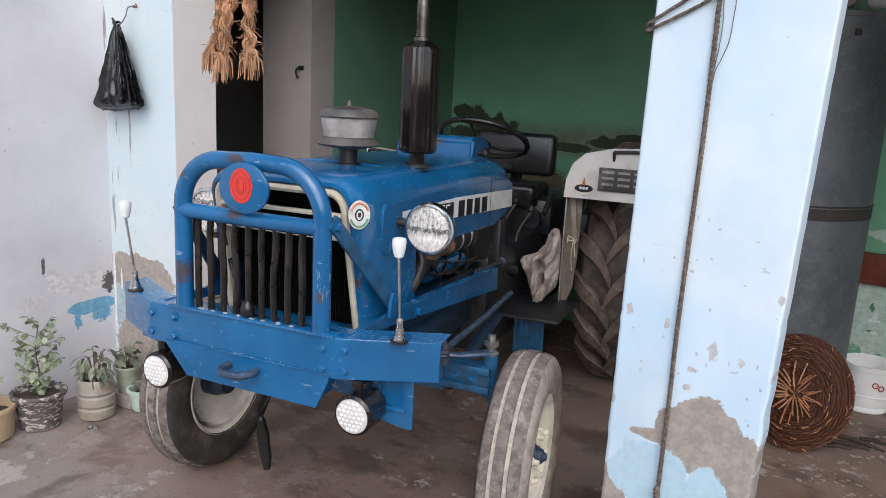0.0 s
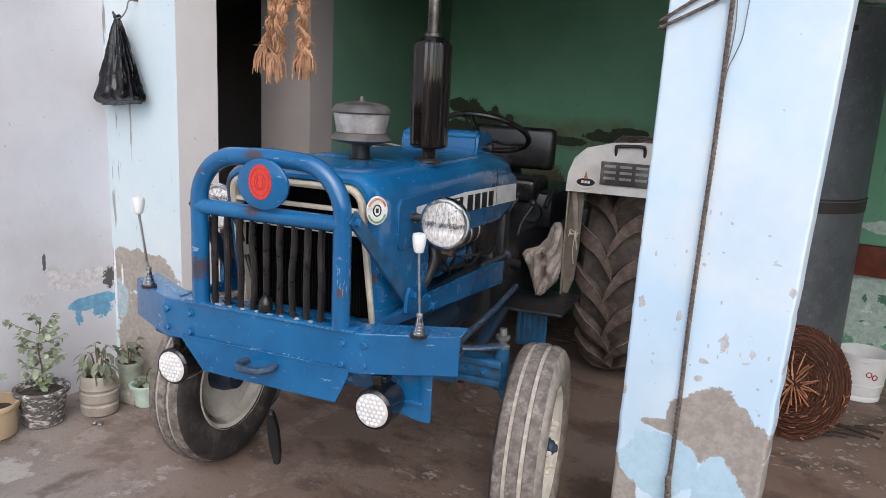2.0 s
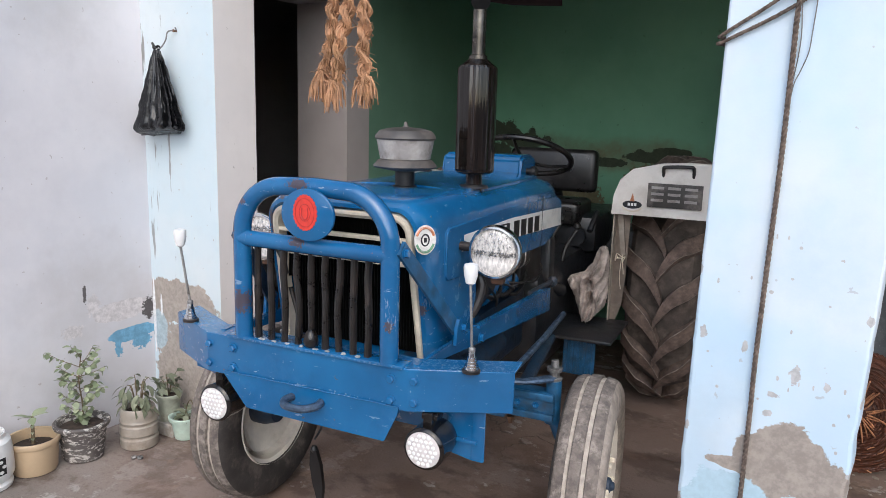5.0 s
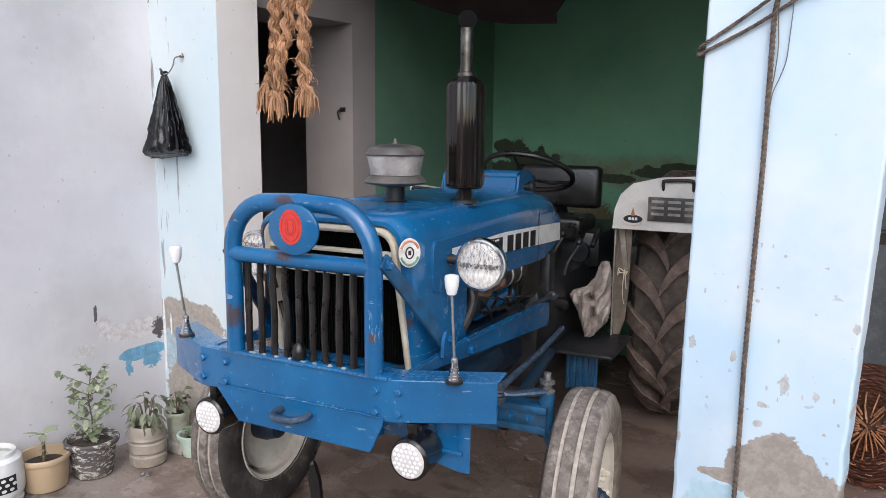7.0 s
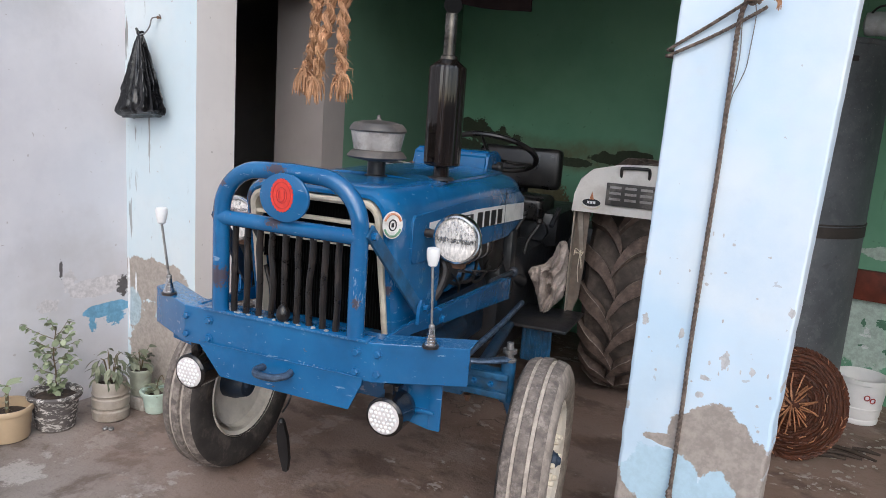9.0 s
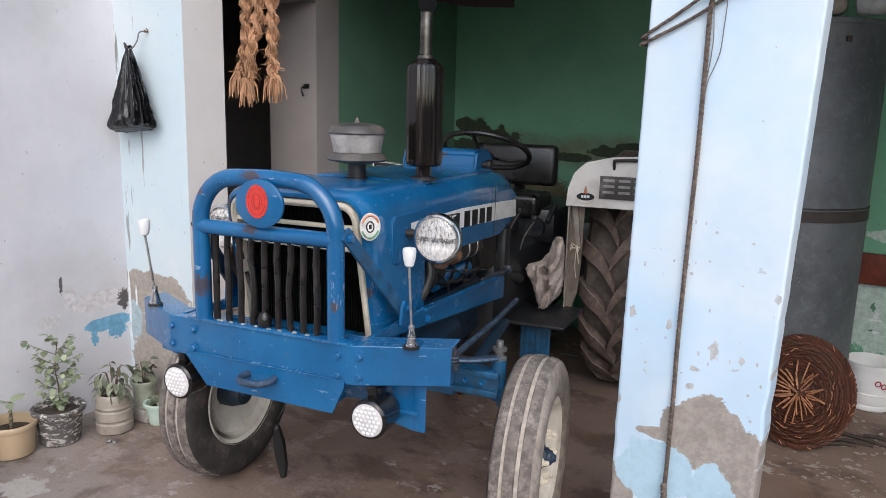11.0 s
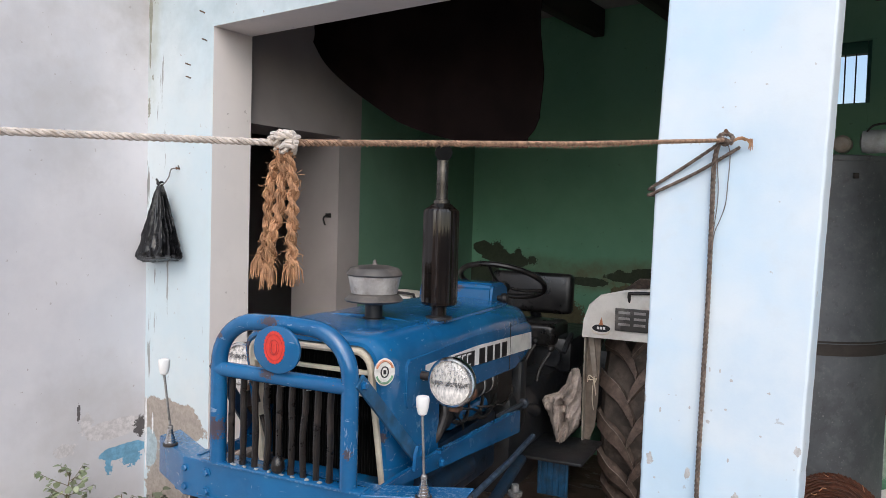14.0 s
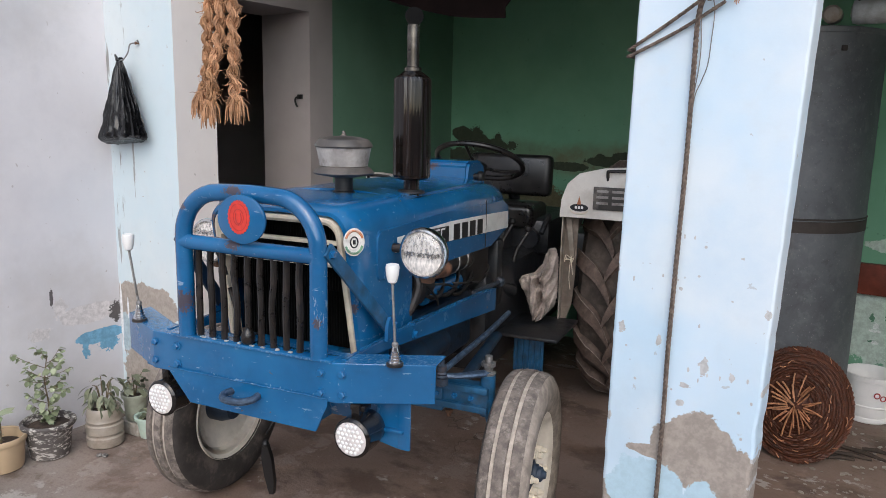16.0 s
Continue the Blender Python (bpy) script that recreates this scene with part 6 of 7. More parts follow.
stem(pl, [(0, 0, 0.09), (0.02, 0, 0.17), (0.05, 0.0, 0.21), (0.07, 0, 0.19)], 0.003, 0.002)
me = leaf_mesh(M_LEAFDARK, 0.06, 0.036, 0.4)
for k in range(11):
    put_leaf(me, pl, (rnd.uniform(-0.03, 0.05), rnd.uniform(-0.03, 0.03), rnd.uniform(0.11, 0.17)), rnd.uniform(0, 6.3), rnd.uniform(-0.5, 0.6), rnd.uniform(0.7, 1.1))

# white jar
jar = thing("plastic_jar", pose(-2.95, 1.335, 0, 0, 0, 0), "cut-down white plastic jar with a black printed patch", "jar")
bm = B()
lathe(bm, [(0.085, 0), (0.095, 0.004), (0.098, 0.02), (0.088, 0.03), (0.100, 0.045), (0.106, 0.06), (0.104, 0.15), (0.098, 0.19), (0.082, 0.205), (0.080, 0.222), (0.076, 0.222), (0.077, 0.2), (0.095, 0.18), (0.1, 0.06)], None, 40)
part("body", bm, M_WHITEPLASTIC, jar)
bm = B()
ring = [[(r * math.cos(radians(a)), r * math.sin(radians(a)), z) for r, z in ((0.1052, 0.072), (0.1066, 0.072), (0.1056, 0.140), (0.1042, 0.140))] for a in range(-62, 23, 7)]
loft(bm, ring)
print_ob = part("printed_patch", bm, M_INK, jar)
bm = B()
for i in range(5):
    for j in range(3):
        a = radians(-54 + 16 * i + (7 if j % 2 else 0))
        lathe(bm, [(0.0085, 0), (0.0085, 0.0016)], Matrix.Rotation(a, 4, "Z") @ Matrix.Translation((0.1054, 0, 0.084 + 0.021 * j)) @ SIDE @ Matrix.Diagonal((0.8, 1.1, 1, 1)), 10)
tagged(part("printed_dots", bm, M_WHITEPLASTIC, print_ob), kind="stuff")

# litter by the pots
for k, (x, y) in enumerate(((-2.712, 1.828), (-2.690, 1.842))):
    bm = B()
    lathe(bm, [(0.012, 0), (0.013, 0.006), (0.009, 0.010)], pose(x, y, 0.003, 8, 14 * k, 0), 12)
    tagged(part("bottle_cap", bm, M_STEEL), "crumpled bottle cap lying on the concrete", "bottle cap", "litter")


def rope(bm, path, r, strands=3, pitch=0.035, seg=6, step=0.004):
    """Strands laid round a path."""
    pts = [Vector(p) for p in path]
    acc, fine = 0.0, []
    for a, b in zip(pts, pts[1:]):
        n = max(1, int((b - a).length / step))
        fine += [a.lerp(b, k / n) for k in range(n)]
    fine.append(pts[-1])
    u = None
    dirs = []
    for i, p in enumerate(fine):
        d = (fine[min(i + 1, len(fine) - 1)] - fine[max(i - 1, 0)]).normalized()
        if u is None:
            u, w = frame_of(d)
        else:
            u = (u - d * u.dot(d)).normalized()
            w = d.cross(u)
        if i:
            acc += (p - fine[i - 1]).length
        dirs.append((p, u.copy(), w.copy(), acc))
    for k in range(strands):
        tube(bm, [p + r * 0.60 * (math.cos(2 * math.pi * (s / pitch + k / strands)) * a + math.sin(2 * math.pi * (s / pitch + k / strands)) * b) for p, a, b, s in dirs], r * 0.50, seg)
    return bm


def hairs(bm, pts, count, length, spread, r, rnd, down=0.0):
    for _ in range(count):
        p = Vector(rnd.choice(pts))
        d = Vector((rnd.uniform(-1, 1), rnd.uniform(-1, 1), rnd.uniform(-1, 0.4) - down)).normalized()
        q = p + d * length * rnd.uniform(0.4, 1.0)
        m = (p + q) / 2 + Vector((rnd.uniform(-1, 1), rnd.uniform(-1, 1), rnd.uniform(-1, 1))) * spread
        tube(bm, [p, m, q], [r, r * 0.9, r * 0.5], 4)


def twist(bm, pts, rnd):
    """Two loose plies of straw fibre twisted round a path."""
    fine, acc = [], 0.0
    for a, b in zip(pts, pts[1:]):
        n = max(1, int((b - a).length / 0.004))
        for k in range(n):
            fine.append((a.lerp(b, k / n), acc))
            acc += (b - a).length / n
    fine.append((pts[-1], acc))
    turn = rnd.uniform(0, 3)
    for k in range(2):
        for _ in range(16):
            ph0, rad, seed = rnd.uniform(0, 6.3), 0.0038 * math.sqrt(rnd.random()), rnd.uniform(0, 50)
            line = []
            for p, s in fine:
                ph, th = 2 * math.pi * (s / 0.046 + k / 2) + turn, ph0 - s / 0.009
                wob = Vector((noise.noise((s * 60, seed, 0)), noise.noise((s * 60, seed, 9)), 0)) * 0.0042
                line.append(p + Vector((0.0046 * math.cos(ph) + rad * math.cos(th), 0.0046 * math.sin(ph) + rad * math.sin(th), 0)) + wob)
            tube(bm, line, rnd.uniform(0.0010, 0.0018), 5)
    return bm


# rope across the opening, with a knotted jute tassel
KN = Vector((-0.574, 0.837, 1.733))
PK = Vector((-0.290, 2.165, 1.860))
WL = Vector((LX + 0.005, -5.62, 1.470))
line = thing("rope_line", Matrix.Translation(KN), "thin twisted rope stretched from the wall to the pillar", "rope")
bm = B()
rope(bm, [WL - KN, Vector((-0.012, 0, 0))], 0.0054, 3, 0.030, 6, 0.004)
part("pale_length", bm, M_PALEROPE, line, "pale cotton rope")
bm = B()
rope(bm, [Vector((0.012, 0.01, 0)), (PK - KN) * 0.5 + Vector((0, 0, -0.006)), PK - KN], 0.0054, 3, 0.026, 6, 0.004)
hairs(bm, [Vector((0.012, 0.01, 0)).lerp(PK - KN, q / 140) + Vector((0, 0, -0.012 * (1 - abs(q / 70 - 1)))) for q in range(140)], 900, 0.009, 0.003, 0.0005, random.Random(6), -0.3)
part("brown_length", bm, M_BROWNROPE, line, "hairy brown rope")
bm = B()
rnd = random.Random(3)
kpts = [Vector((0.016 * math.cos(a) * (1 + 0.2 * math.sin(3 * a)), 0.010 * math.sin(2 * a), 0.013 * math.sin(a))) for a in [2 * math.pi * k / 24 for k in range(25)]]
rope(bm, kpts, 0.0075, 3, 0.03, 6, 0.005)
rope(bm, [(0.018, 0, 0.012), (-0.004, -0.012, 0.008), (-0.014, 0.0, -0.012), (0.006, 0.012, -0.014), (0.02, 0.0, -0.004)], 0.0065, 3, 0.03, 6, 0.004)
part("knot", bm, M_PALEROPE, line, "fat pale knot")
tassel_ends = ((-0.054, 0.004, -0.194), (-0.020, -0.010, -0.206), (0.016, 0.006, -0.200))
for k, e in enumerate(tassel_ends):
    bm = B()
    e = Vector(e)
    pts = smooth_path([Vector((-0.006 + 0.006 * k, 0, -0.012)), Vector((-0.022 + 0.019 * k, 0.004 * (k - 1), -0.06)), e * 0.72 + Vector((0.002, 0, 0)), e + Vector((0, 0, 0.016))], 6)
    pts = [p + Vector((0.0045 * noise.noise(p * 45), 0.0045 * noise.noise(p * 60 + Vector((9, 0, 0))), 0)) for p in pts]
    twist(bm, pts, rnd)
    tas = part("tassel_strand", bm, M_JUTE, line, "frayed straw-coloured jute strand")
    bm = B()
    hairs(bm, pts, 150, 0.020, 0.008, 0.0005, rnd)
    for _ in range(60):
        p = e + Vector((rnd.uniform(-0.007, 0.007), rnd.uniform(-0.007, 0.007), 0.022))
        out = Vector((rnd.gauss(0, 0.008), rnd.gauss(0, 0.007), rnd.uniform(-0.034, -0.014)))
        tube(bm, [p, p + out * 0.55 + Vector((out.x * 0.25, out.y * 0.25, 0.001)), p + out + Vector((0, 0, -0.006))], [0.0016, 0.0014, 0.0007], 4)
    tagged(part("frayed_end", bm, M_JUTE, tas), kind="stuff")

# rope tied round the pillar and hanging down its face
pr = thing("hanging_rope", Matrix.Translation((-0.30, 2.19, 1.86)), "dark weathered rope knotted on the pillar and hanging down", "rope")
O = Vector((-0.30, 2.19, 1.86))


def rel(*p):
    return Vector(p) - O


bm = B()
rope(bm, smooth_path([rel(-0.308, 2.172, 1.856), rel(-0.321, 2.184, 1.80), rel(-0.322, 2.186, 1.67), rel(-0.3225, 2.186, 1.42), rel(-0.326, 2.186, 1.22), rel(-0.331, 2.186, 0.90), rel(-0.330, 2.186, 0.70), rel(-0.332, 2.184, 0.40), rel(-0.336, 2.180, 0.20), rel(-0.35, 2.15, 0.06)], 6), 0.0066, 3, 0.042, 7, 0.004)
part("hanging_length", bm, M_DARKROPE, pr)
bm = B()
rope(bm, smooth_path([rel(-0.333, 2.176, 0.42), rel(-0.326, 2.172, 0.33), rel(-0.340, 2.172, 0.22), rel(-0.342, 2.165, 0.07)], 5), 0.0095, 3, 0.034, 6, 0.005)
part("doubled_end", bm, M_DARKROPE, pr)
bm = B()
rope(bm, smooth_path([rel(-0.292, 2.172, 1.862), rel(-0.40, 2.190, 1.795), rel(-0.497, 2.193, 1.735), rel(-0.506, 2.21, 1.728), rel(-0.506, 2.41, 1.735)], 5), 0.0052, 3, 0.024, 6, 0.005)
rope(bm, smooth_path([rel(-0.255, 2.186, 1.842), rel(-0.37, 2.190, 1.775), rel(-0.492, 2.191, 1.717), rel(-0.507, 2.205, 1.712), rel(-0.507, 2.41, 1.718)], 5), 0.0052, 3, 0.024, 6, 0.005)
part("loop", bm, M_DARKROPE, pr)
bm = B()
rope(bm, [rel(-0.29 + 0.018 * math.cos(a), 2.172 + 0.010 * math.sin(2 * a), 1.864 + 0.014 * math.sin(a)) for a in [2 * math.pi * k / 20 for k in range(21)]], 0.0062, 3, 0.025, 6, 0.004)
rope(bm, [rel(-0.31, 2.168, 1.872), rel(-0.285, 2.158, 1.86), rel(-0.27, 2.168, 1.85)], 0.006, 3, 0.025, 6, 0.004)
part("knot", bm, M_DARKROPE, pr)
bm = B()
rope(bm, smooth_path([rel(-0.275, 2.172, 1.856), rel(-0.252, 2.176, 1.866), rel(-0.235, 2.176, 1.860)], 5), 0.0048, 3, 0.02, 6, 0.004)
rnd = random.Random(8)
for _ in range(30):
    p = rel(-0.236, 2.176, 1.860)
    tube(bm, [p, p + Vector((rnd.uniform(0.004, 0.016), rnd.uniform(-0.006, 0.006), rnd.uniform(-0.008, 0.004))), p + Vector((rnd.uniform(0.006, 0.018), rnd.uniform(-0.008, 0.006), rnd.uniform(-0.03, -0.01)))], [0.0012, 0.001, 0.0005], 4)
part("frayed_tail", bm, M_JUTE, pr, "frayed straw-coloured tail")
for k, pts in enumerate(([(-0.300, 2.180, 1.86), (-0.314, 2.190, 1.818), (-0.309, 2.192, 1.73), (-0.311, 2.192, 1.672), (-0.318, 2.190, 1.598), (-0.320, 2.188, 1.522)], [(-0.284, 2.180, 1.85), (-0.281, 2.192, 1.816), (-0.284, 2.192, 1.744), (-0.288, 2.192, 1.685), (-0.301, 2.192, 1.642), (-0.315, 2.190, 1.598), (-0.321, 2.188, 1.50)])):
    bm = B()
    tube(bm, smooth_path([rel(*p) for p in pts], 5), 0.0014, 5)
    part("thin_wire", bm, M_WIRE, pr, "thin grey wire")
bm = B()
tube(bm, [(-0.288, 2.168, 1.885), (-0.288, 2.21, 1.882)], 0.003, 8)
lathe(bm, [(0.006, 0), (0.006, 0.003)], Matrix.Translation((-0.288, 2.168, 1.885)) @ FWD, 10)
tagged(part("nail", bm, M_RUST), "rusty nail driven into the limewashed pillar", "nail", "nails")

# black carrier bag on a bent wire
bag = thing("carrier_bag", Matrix.Translation((-2.875, 2.135, 1.39)), "knotted black plastic carrier bag hanging on a bent wire", "bag")
rnd = random.Random(21)
bm = B()
rings, seg = [], 128
for j in range(25):
    t = j / 24
    z = 0.352 * (1 - t)
    w = 0.016 + 0.146 * (t ** 1.0)
    d = 0.014 + 0.052 * (t ** 0.9)
    if j == 24:
        w, d = w * 0.95, d * 0.75
    row = []
    for k in range(seg):
        a = 2 * math.pi * k / seg
        pleat = 1 + (0.15 * (1 - 0.35 * t)) * math.sin(19 * a + 2.6 * math.sin(3 * a) + 1.5 * t) * (1 if t > 0.05 else 0.3) + 0.16 * noise.noise((3.5 * math.cos(a), 3.5 * math.sin(a), 5 * t)) - 0.14 * abs(noise.noise((7 * math.cos(a), 7 * math.sin(a), 9 * t)))
        sag = 0.02 * math.cos(a + 0.6) * t ** 3 + 0.010 * noise.noise((5 * math.cos(a), 2, 5 * math.sin(a))) * t ** 2
        row.append((w * pleat * math.cos(a) - 0.006 * t - 0.002, d * pleat * math.sin(a), z + sag))
    rings.append(row)
loft(bm, rings)
part("bag_body", bm, M_BAG, bag, "pleated shiny black plastic", angle=60)
bm = B()
tube(bm, smooth_path([(-0.02, -0.004, 0.375), (-0.012, -0.008, 0.358), (0.004, -0.004, 0.352), (0.012, 0.006, 0.360), (0.002, 0.008, 0.370), (-0.012, 0.0, 0.366)], 5), 0.006, 7, flat=0.6)
tube(bm, [(-0.012, 0, 0.36), (-0.03, -0.004, 0.385), (-0.026, -0.006, 0.378)], [0.007, 0.005, 0.002], 6)
part("knot", bm, M_BAG, bag)
bm = B()
tube(bm, smooth_path([(-0.002, 0.0, 0.36), (0.020, 0.004, 0.362), (0.034, 0.02, 0.395), (0.034, 0.03, 0.428), (0.044, 0.04, 0.437), (0.054, 0.06, 0.440), (0.055, 0.055, 0.452)], 6), 0.003, 6)
part("bent_wire", bm, M_WIRE, bag)
bm = B()
tube(bm, [(-2.822, 2.185, 1.828), (-2.822, 2.21, 1.826)], 0.004, 8)
lathe(bm, [(0.007, 0), (0.007, 0.003)], Matrix.Translation((-2.822, 2.185, 1.828)) @ FWD, 10)
tagged(part("nail", bm, M_RUST), "rusty nail in the pale blue front wall", "nail", "nails")
for x, z in ((-2.643, 2.538), (-2.624, 2.409), (-2.747, 2.31), (-2.742, 2.249), (-2.787, 2.754)):
    bm = B()
    tube(bm, [(x - 0.004, 2.175, z + 0.006), (x, 2.21, z)], 0.0032, 7)
    tagged(part("nail", bm, M_RUST), "rusty nail in the pale blue front wall", "nail", "nails")
# hook in the doorway's reveal
bm = B()
tube(bm, smooth_path([(-2.735, DY1 + 0.004, 1.62), (-2.735, DY1 - 0.03, 1.618), (-2.730, DY1 - 0.045, 1.600), (-2.727, DY1 - 0.038, 1.575), (-2.735, DY1 - 0.026, 1.570)], 5), 0.005, 8)
box(bm, -2.755, -2.715, DY1 - 0.006, DY1 + 0.002, 1.61, 1.635, 0.002)
tagged(part("wall_hook", bm, M_BLACK), "small black iron hook in the doorway reveal", "hook")

# dark tarpaulin slung under the beams
def tarp():
    low = [(-2.70, 2.60), (-2.608, 2.484), (-2.518, 2.40), (-2.303, 2.234), (-2.104, 2.115), (-1.92, 2.046), (-1.747, 2.0), (-1.55, 1.957), (-1.322, 1.941)]
    p = smooth_path([(x, 0, z) for x, z in low], 6)
    bm = B()
    n = 22
    front, back = [], []
    for lay, off in ((front, 0.0), (back, 0.006)):
        for i, v in enumerate(p):
            row = []
            for j in range(n + 1):
                t = j / n
                y = 2.90 + 0.05 * noise.noise((v.x * 3, t * 2, 1)) + 0.02 * math.sin(14 * v.x + 3 * t) * t + off
                row.append(bm.verts.new((v.x + 0.02 * noise.noise((t * 4, v.x * 2, 5)) + 0.055 * max(0, min(1, (v.x + 1.45) / 0.1)) * max(0, min(1, (t - 0.07) / 0.03)), y, v.z + (2.858 - v.z) * t)))
            lay.append(row)
        for i in range(len(p) - 1):
            for j in range(n):
                bm.faces.new((lay[i][j], lay[i + 1][j], lay[i + 1][j + 1], lay[i][j + 1]))
    for i in range(len(p) - 1):
        bm.faces.new((front[i][0], front[i + 1][0], back[i + 1][0], back[i][0]))
    for j in range(n):
        bm.faces.new((front[-1][j], front[-1][j + 1], back[-1][j + 1], back[-1][j]))
    return bm


M_TARP = plain("dark brown tarpaulin", (0.010, 0.006, 0.0055), 0.95, vary=0.4, scale=5, bump=0.3, Specular_IOR_Level=0.08)
tp = thing("tarpaulin", Matrix.Translation((-1.95, 2.9, 1.94)), "dark brown tarpaulin slung under the ceiling beams", "tarpaulin")
sheet = part("sheet", tarp(), M_TARP, tp)
sheet.matrix_parent_inverse = tp.matrix_world.inverted()
for x in (-2.368, -1.821, -1.36):
    bm = B()
    tube(bm, [(x + 1.95, 0.03, 0.89), (x + 1.95, 0.0, 0.92), (x + 1.95, -0.03, 0.89)], 0.006, 6)
    part("tie", bm, M_DARKROPE, tp)

# dusty cloth stuffed beside the mudguard
M_SACK = plain("dusty grey-pink cloth", (0.52, 0.44, 0.395), 0.95, vary=0.35, scale=18, bump=0.5, dirt=(0.20, 0.16, 0.14), dirt_amt=0.6)


def crumpled_cloth():
    """A bunched cloth: pinched at its foot, folds fanning up to a strip tucked behind the mudguard."""
    edges = [(0.0, 0.40, 0.66), (0.06, 0.36, 0.74), (0.2, 0.27, 0.95), (0.35, 0.17, 1.0), (0.45, 0.06, 1.0), (0.52, 0.0, 1.0), (0.60, 0.10, 1.0), (0.66, 0.42, 1.0), (0.78, 0.60, 1.0), (0.90, 0.66, 0.98), (1.0, 0.74, 0.93)]
    nu, nv = 34, 44
    bm = B()
    lays = []
    for back in (0, 1):
        rows = []
        for j in range(nv + 1):
            v = j / nv
            k = max(i for i in range(len(edges) - 1) if edges[i][0] <= v + 1e-6)
            e0, e1 = edges[k], edges[k + 1]
            q = (v - e0[0]) / (e1[0] - e0[0])
            l, r = e0[1] + (e1[1] - e0[1]) * q, e0[2] + (e1[2] - e0[2]) * q
            row = []
            for i in range(nu + 1):
                u = i / nu
                x = l + (r - l) * u
                bulge = math.sin(math.pi * u) ** 0.6
                fan = (x - 0.5 - 0.32 * v) / (0.28 + 0.8 * v)
                w = fan * 3.3 + 1.3 * noise.noise((x * 2, v * 2, 3))
                ridge = abs(2 * (w - math.floor(w + 0.5)))
                dent = 0.12 * math.exp(-((x - 0.55) ** 2 / 0.006 + (v - 0.50) ** 2 / 0.004)) + 0.11 * math.exp(-((x - 0.62) ** 2 / 0.004 + (v - 0.27) ** 2 / 0.010))
                crease = 0.060 * (0.5 - abs(noise.noise((x * 5, v * 5, 8)))) ** 2
                y = -0.045 * bulge - (0.040 * ridge ** 2.5 + crease) * bulge + dent if not back else 0.03 * bulge
                row.append(bm.verts.new((0.185 * (x - 0.5) + 0.004 * noise.noise((v * 30, u * 3, 2)), y, 0.335 * v + 0.006 * noise.noise((u * 9, v * 9, 1)))))
            rows.append(row)
        lays.append(rows)
    for rows in lays:
        for j in range(nv):
            for i in range(nu):
                bm.faces.new((rows[j][i], rows[j][i + 1], rows[j + 1][i + 1], rows[j + 1][i]))
    bmesh.ops.remove_doubles(bm, verts=bm.verts[:], dist=0.0008)
    return bm


bm = crumpled_cloth()
cl = part("dust_sheet", bm, M_SACK, None, angle=20)
cl.matrix_world = pose(-1.29, 1.464, 0, 0, 0, 10.5) @ pose(0.345, 1.69, 0.605, 0, 0, 8)
tagged(cl, "crumpled dusty grey cloth stuffed beside the mudguard", "cloth")

# steel grain bin with a band


def galvanised():
    """Dull zinc sheet with cloudy stains, pale specks and runs."""
    n = Nodes("dull galvanised sheet")
    cloud, mid, speck = n.noise(2.6, 6, 0.62), n.noise(17, 6, 0.65), n.noise(85, 4, 0.6)
    col = n.mix(n.step(cloud, 0.34, 0.66), (0.098, 0.106, 0.117), (0.150, 0.160, 0.172))
    col = n.mix(n.math("MULTIPLY", n.step(mid, 0.50, 0.66), 0.45), col, (0.195, 0.205, 0.213))
    col = n.mix(n.math("MULTIPLY", n.step(mid, 0.44, 0.32), 0.5), col, (0.078, 0.080, 0.086))
    col = n.mix(n.math("MULTIPLY", n.step(speck, 0.63, 0.70), 0.6), col, (0.30, 0.305, 0.305))
    runs = n.step(n.noise(20, 4, 0.6, stretch=(1, 1, 0.06)), 0.60, 0.72)
    col = n.mix(n.math("MULTIPLY", runs, 0.25), col, (0.22, 0.215, 0.205))
    n.bump(n.math("ADD", mid, n.math("MULTIPLY", speck, 0.4)), 0.05, 0.004)
    return n.out(col, n.math("ADD", 0.42, n.math("MULTIPLY", mid, 0.2)), 0.3)


M_ZINC = galvanised()
M_BAND = plain("dark iron band", (0.055, 0.045, 0.04), 0.6, 0.3, vary=0.3)
binn = thing("grain_bin", pose(-0.415, 4.25, 0.042), "tall dull grey sheet-steel grain bin with a dark band", "grain bin")
bm = B()
lathe(bm, [(0.375, 0), (0.38, 0.004), (0.38, 1.90), (0.384, 1.905), (0.384, 1.925), (0.37, 1.93), (0.1, 1.94), (0.001, 1.942)], None, 64)
part("body", bm, M_ZINC, binn)
bm = B()
lathe(bm, [(0.3795, 0.99), (0.3835, 0.992), (0.3835, 1.043), (0.3795, 1.045)], None, 64, caps=False)
lathe(bm, [(0.381, 1.050), (0.386, 1.052), (0.386, 1.057), (0.381, 1.059)], None, 64, caps=False)
part("band", bm, M_BAND, binn, "dark iron band")
bm = B()
box(bm, -0.012, 0.012, -0.392, -0.379, 1.82, 1.845, 0.003, Matrix.Rotation(radians(38), 4, "Z"))
part("catch", bm, M_BAND, binn)
M_MILKY = plain("milky plastic", (0.50, 0.54, 0.55), 0.35, vary=0.2, scale=14, bump=0.05, dirt=(0.26, 0.25, 0.23), dirt_amt=0.5)
can = thing("plastic_can", pose(-0.18, 4.05, 1.984), "pale plastic can lying on the grain bin", "can")
bm = B()
lathe(bm, [(0.02, 0), (0.05, 0.01), (0.055, 0.03), (0.055, 0.2), (0.048, 0.22), (0.02, 0.23)], Matrix.Translation((0, 0, 0.055)) @ SIDE, 28)
part("body", bm, M_MILKY, can)
bm = B()
tube(bm, smooth_path([(0.03, -0.03, 0.10), (0.06, -0.05, 0.125), (0.12, -0.045, 0.13), (0.15, -0.02, 0.108)], 5), 0.005, 7)
